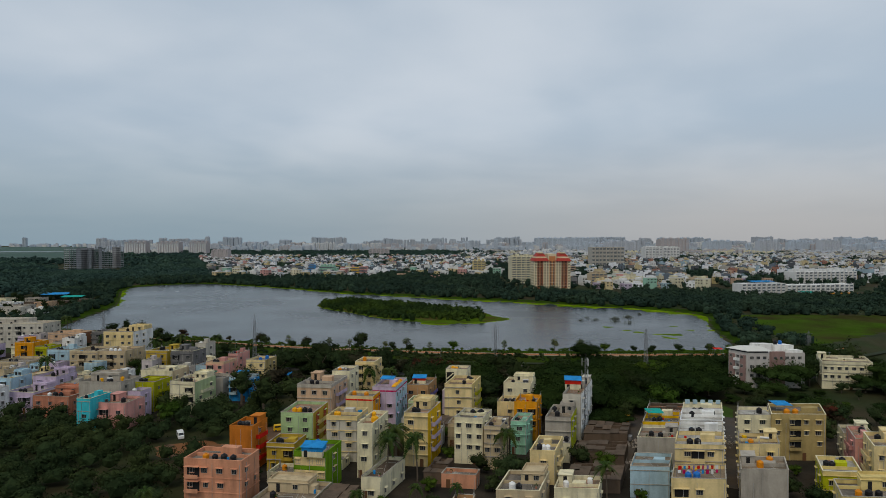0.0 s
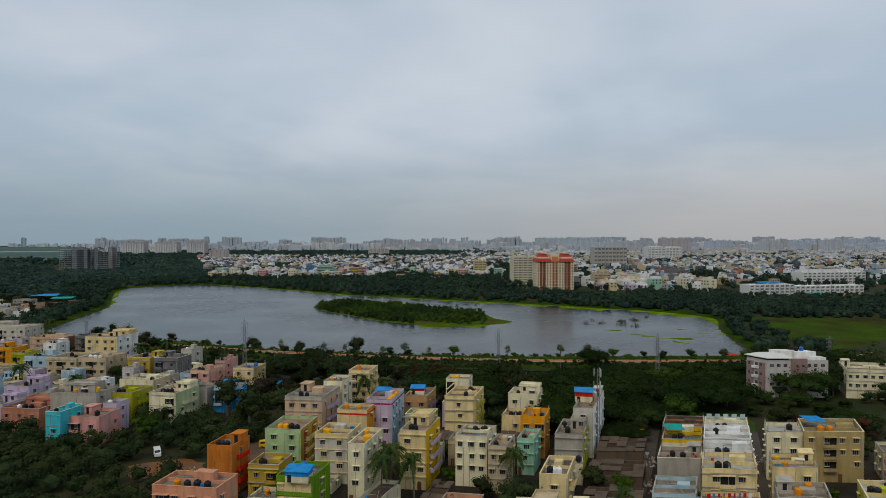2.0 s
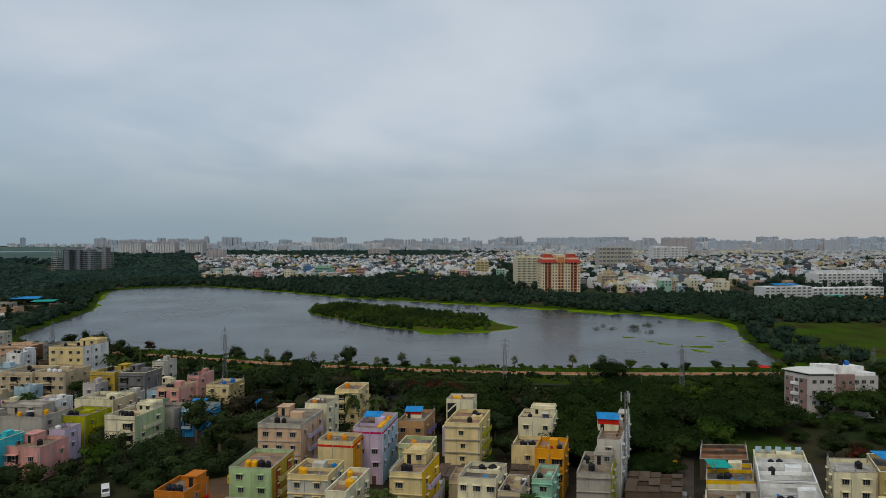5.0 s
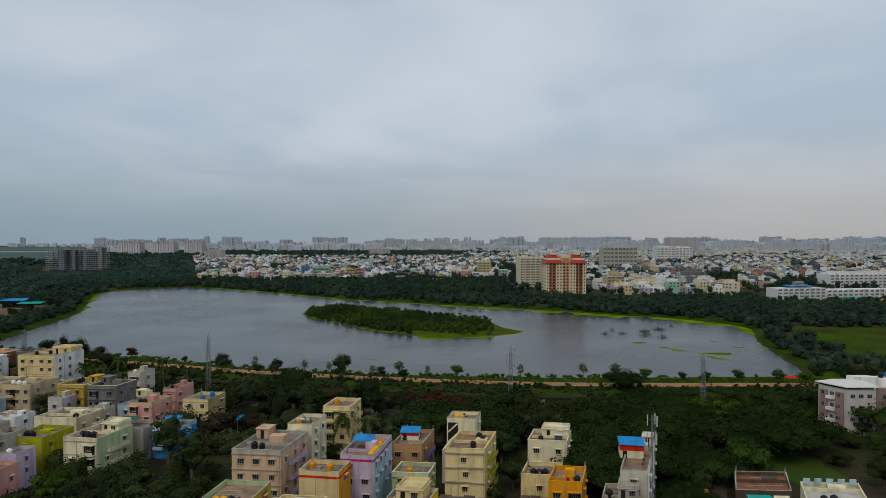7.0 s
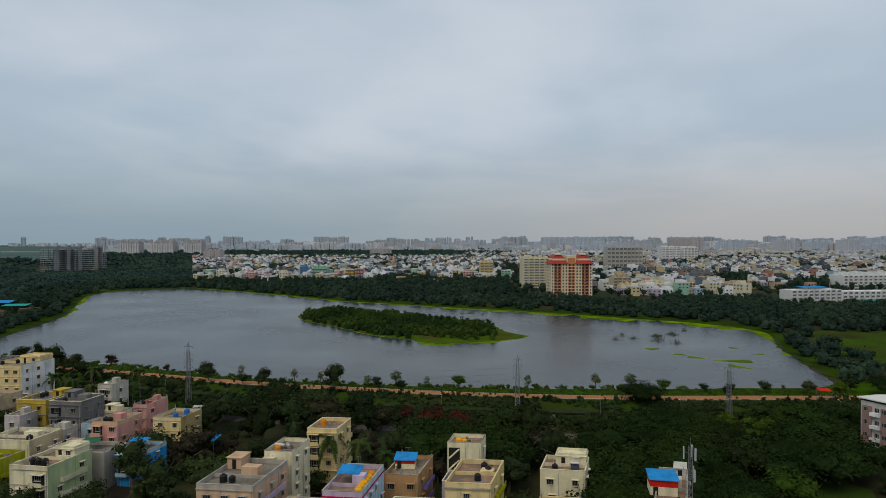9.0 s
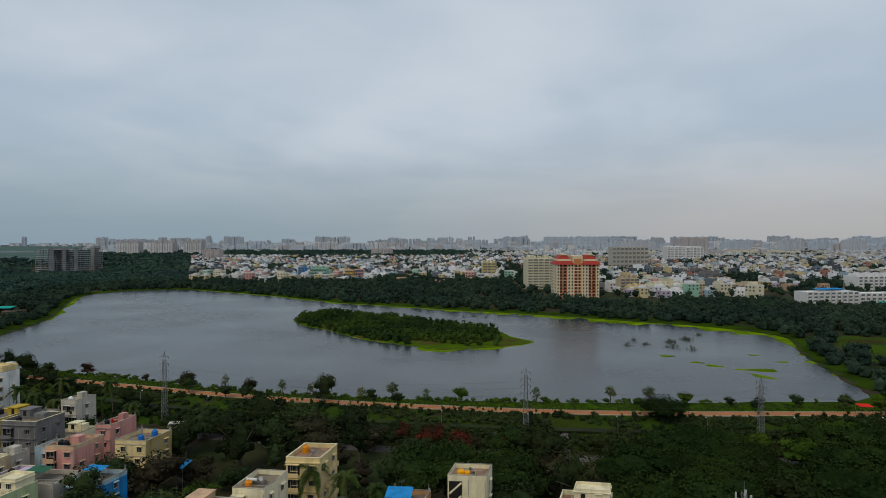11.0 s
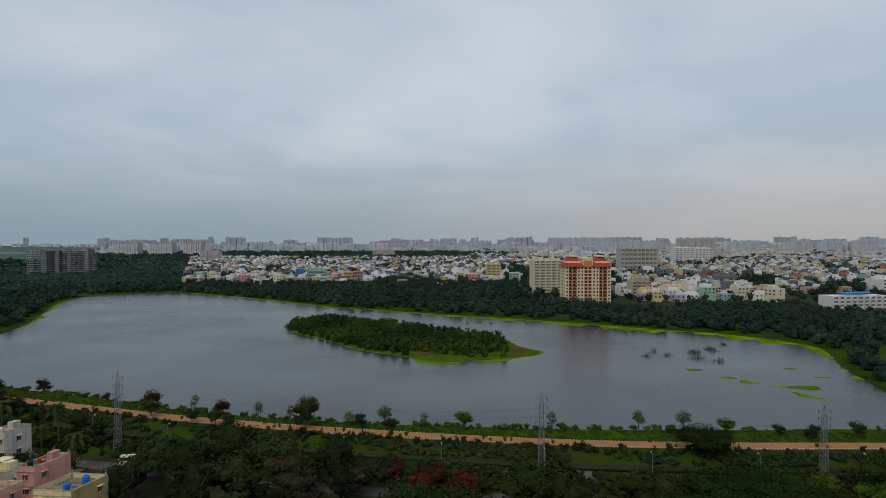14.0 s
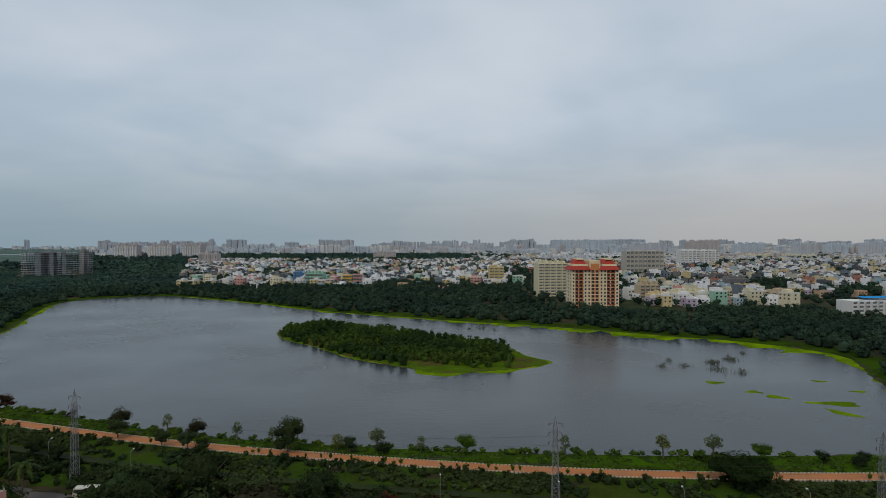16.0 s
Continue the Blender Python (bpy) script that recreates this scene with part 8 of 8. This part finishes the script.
# ---- telecom mast and rooftop room ----
def telecom_mast(x, y, z0, z1):
    """A three-legged lattice mast beside a house, with two tiers of panel antennas."""
    root = new("telecom_mast")
    root.location = (x, y, z0)
    H = z1 - z0
    r = 0.55
    for k in range(3):
        a = 2 * math.pi * k / 3
        bm = bmesh.new()
        rod(bm, (r * math.cos(a), r * math.sin(a), 0), (r * 0.7 * math.cos(a), r * 0.7 * math.sin(a), H), 0.06, 6)
        part("leg", bm, METAL, root)
        bm = bmesh.new()
        b2 = 2 * math.pi * (k + 1) / 3
        n = 20
        for i in range(n):
            f0, f1 = 1 - 0.3 * i / n, 1 - 0.3 * (i + 1) / n
            rod(bm, (r * f0 * math.cos(a), r * f0 * math.sin(a), H * i / n), (r * f1 * math.cos(b2), r * f1 * math.sin(b2), H * (i + 1) / n), 0.03, 4)
        tagged(part("bracing", bm, METAL, root), kind="stuff")
        for lvl in (0.80, 0.955):
            bm = bmesh.new()
            q = Vector((1.15 * math.cos(a + lvl), 1.15 * math.sin(a + lvl), H * lvl))
            box(bm, -0.17, 0.17, -0.08, 0.08, -1.1, 1.1, Matrix.Translation(q) @ Matrix.Rotation(a + lvl + math.pi / 2, 4, "Z"))
            ant = part("panel_antenna", bm, material("antenna_white", (0.42, 0.43, 0.43), rough=0.5), root, "white panel antenna")
            bm = bmesh.new()
            rod(bm, (0.4 * math.cos(a), 0.4 * math.sin(a), H * lvl), q, 0.04, 6)
            part("bracket", bm, METAL, ant)
    bm = bmesh.new()
    rod(bm, (0, 0, H), (0, 0, H + 1.6), 0.03, 6)
    part("lightning_rod", bm, METAL, root)
    return tagged(root, "grey lattice telecom mast with white panel antennas beside a house", "telecom mast")


telecom_mast(44.2, 188.2, TOWN, 20.6)


def rooftop_room(x, y, z, w, d, h, a, color, roof_color, label):
    root = new("rooftop_room")
    root.matrix_basis = pose(x, y, z, 0, 0, a)
    bm = bmesh.new()
    box(bm, 0, w, 0, d, 0, h * 0.55)
    part("lower_wall", bm, paint("off_white"), root)
    bm = bmesh.new()
    box(bm, -0.02, w + 0.02, -0.02, d + 0.02, h * 0.55, h)
    part("upper_wall", bm, paint(color), root)
    bm = bmesh.new()
    vs = box(bm, -0.3, w + 0.3, -0.4, d + 0.3, h, h + 0.1)
    for v in vs:
        v.co.z += 0.35 * (v.co.y / d)
    part("roof", bm, paint(roof_color), root, "bright blue sheet roof")
    bm = bmesh.new()
    box(bm, 0.5, 1.4, -0.04, 0.02, 0.02, 1.6)
    part("door", bm, DARK, root)
    return tagged(root, label, "rooftop room")


rooftop_room(38.9, 193.5, 9.7, 4.9, 4.0, 3.0, -10, "red", "blue_sheet", "rooftop room with red band and blue sheet roof")
rooftop_room(-33.5, 143.8, 5.85, 5.0, 3.2, 2.4, -8, "blue_sheet", "blue_sheet", "blue tarpaulin-clad room on a green house")
rooftop_room(-10.6, 214.6, 6.52, 4.4, 3.6, 2.0, -4, "red", "blue_sheet", "red rooftop room with blue sheet roof")


# ---- vehicles ----
def vehicle(x, y, turn, L, W, H, color, label, cab=0.55, name="car", z=TOWN + 0.08):
    root = new(name)
    root.matrix_basis = pose(x, y, z, 0, 0, turn)
    body_mat = material("vehicle_" + color, PAINTS[color], rough=0.3, var=0.05, spec=0.5)
    bm = bmesh.new()
    prof = [(-L / 2, 0.3), (L / 2, 0.3), (L / 2, H * 0.55), (L / 2 - L * (1 - cab) * 0.5, H * 0.62), (L / 2 - L * (1 - cab) * 0.8, H), (-L / 2 + 0.15, H), (-L / 2, H * 0.6)]
    left = [bm.verts.new((p, -W / 2, q)) for p, q in prof]
    right = [bm.verts.new((p, W / 2, q)) for p, q in prof]
    bm.faces.new(left)
    bm.faces.new(right[::-1])
    for i in range(len(prof)):
        j = (i + 1) % len(prof)
        bm.faces.new((left[j], left[i], right[i], right[j]))
    body = part("body", bm, body_mat, root)
    bm = bmesh.new()
    box(bm, -L / 2 + 0.3, L / 2 - L * (1 - cab) * 0.85, -W / 2 - 0.02, W / 2 + 0.02, H * 0.64, H * 0.9)
    part("side_windows", bm, GLASS, root)
    bm = bmesh.new()
    p, q = Vector((L / 2 - L * (1 - cab) * 0.52, 0, H * 0.64)), Vector((L / 2 - L * (1 - cab) * 0.78, 0, H * 0.96))
    vs = [bm.verts.new(v) for v in (p + Vector((0.04, -W * 0.42, 0)), p + Vector((0.04, W * 0.42, 0)), q + Vector((0.04, W * 0.4, 0)), q + Vector((0.04, -W * 0.4, 0)))]
    bm.faces.new(vs)
    part("windscreen", bm, GLASS, root)
    for sx in (-L * 0.32, L * 0.32):
        for sy in (-1, 1):
            bm = bmesh.new()
            rod(bm, (sx, sy * (W / 2 - 0.16), 0.32), (sx, sy * (W / 2 + 0.03), 0.32), 0.32, 14)
            wh = part("wheel", bm, material("tyre", (0.02, 0.02, 0.02), rough=0.8), root)
            bm = bmesh.new()
            rod(bm, (sx, sy * (W / 2 + 0.03), 0.32), (sx, sy * (W / 2 + 0.05), 0.32), 0.18, 10)
            part("rim", bm, METAL, wh)
    return tagged(root, label, name)


vehicle(-80.5, 186.0, -60, 4.4, 1.7, 2.0, "white", "white minivan parked beside the thicket", 0.8, "van")
vehicle(61.5, 203.0, 70, 4.0, 1.6, 1.9, "amber", "orange delivery truck in a rubble street", 0.8, "truck")
vehicle(50.5, 171.0, 62, 2.8, 1.4, 1.8, "yellow", "yellow auto rickshaw in the street", 0.8, "auto_rickshaw")
vehicle(56.5, 184.0, 66, 3.8, 1.6, 1.5, "dark_grey", "dark hatchback parked in the street", 0.6)
vehicle(84.5, 186.0, 66, 3.8, 1.6, 1.5, "white", "white hatchback parked in the street", 0.6)
vehicle(-52.0, 193.0, 20, 3.6, 1.6, 2.0, "yellow", "yellow van by the lane", 0.8, "van")


vehicle(-84.5, 291.5, 10, 6.4, 2.2, 2.7, "pale_grey", "pale grey covered truck parked on the road below the embankment", 0.85, "truck")
vehicle(-81.5, 287.5, 12, 4.0, 1.7, 1.7, "maroon", "dark red car parked on the road below the embankment", 0.6)
rooftop_sheet(130.0, 291.0, float(ground_height(132, 292.5)), 4.0, 3.0, "red", -4, "red tarpaulin stall roof beside the embankment path", 0.3, 3.8)


# ---- rubble and tarpaulins on the ground ----
def rubble(x, y, r, n, seed, label):
    rng = np.random.default_rng(seed)
    V, F = [], []
    for i in range(n):
        s = rng.uniform(0.12, 0.5)
        v = ICO1[0] * s * rng.uniform(0.6, 1.3, (1, 3)) + np.array([x + rng.normal() * r * 0.5, y + rng.normal() * r * 0.5, TOWN + s * 0.4])
        F.append(ICO1[1] + len(ICO1[0]) * i)
        V.append(v)
    tagged(part("rubble", np_mesh("rubble", np.concatenate(V), np.concatenate(F)), material("rubble", (0.24, 0.21, 0.18), var=0.3, island=0.4, rough=0.95)), label, "rubble", kind="stuff")


rubble(-63, 172, 5, 160, 1, "heap of pale rubble beside the orange house")
rubble(56, 182, 7, 90, 2, "scattered rubble along the street")
rubble(86, 182, 5, 60, 3, "scattered rubble along the lane")
rubble(50, 165, 5, 60, 4, "scattered rubble along the street")
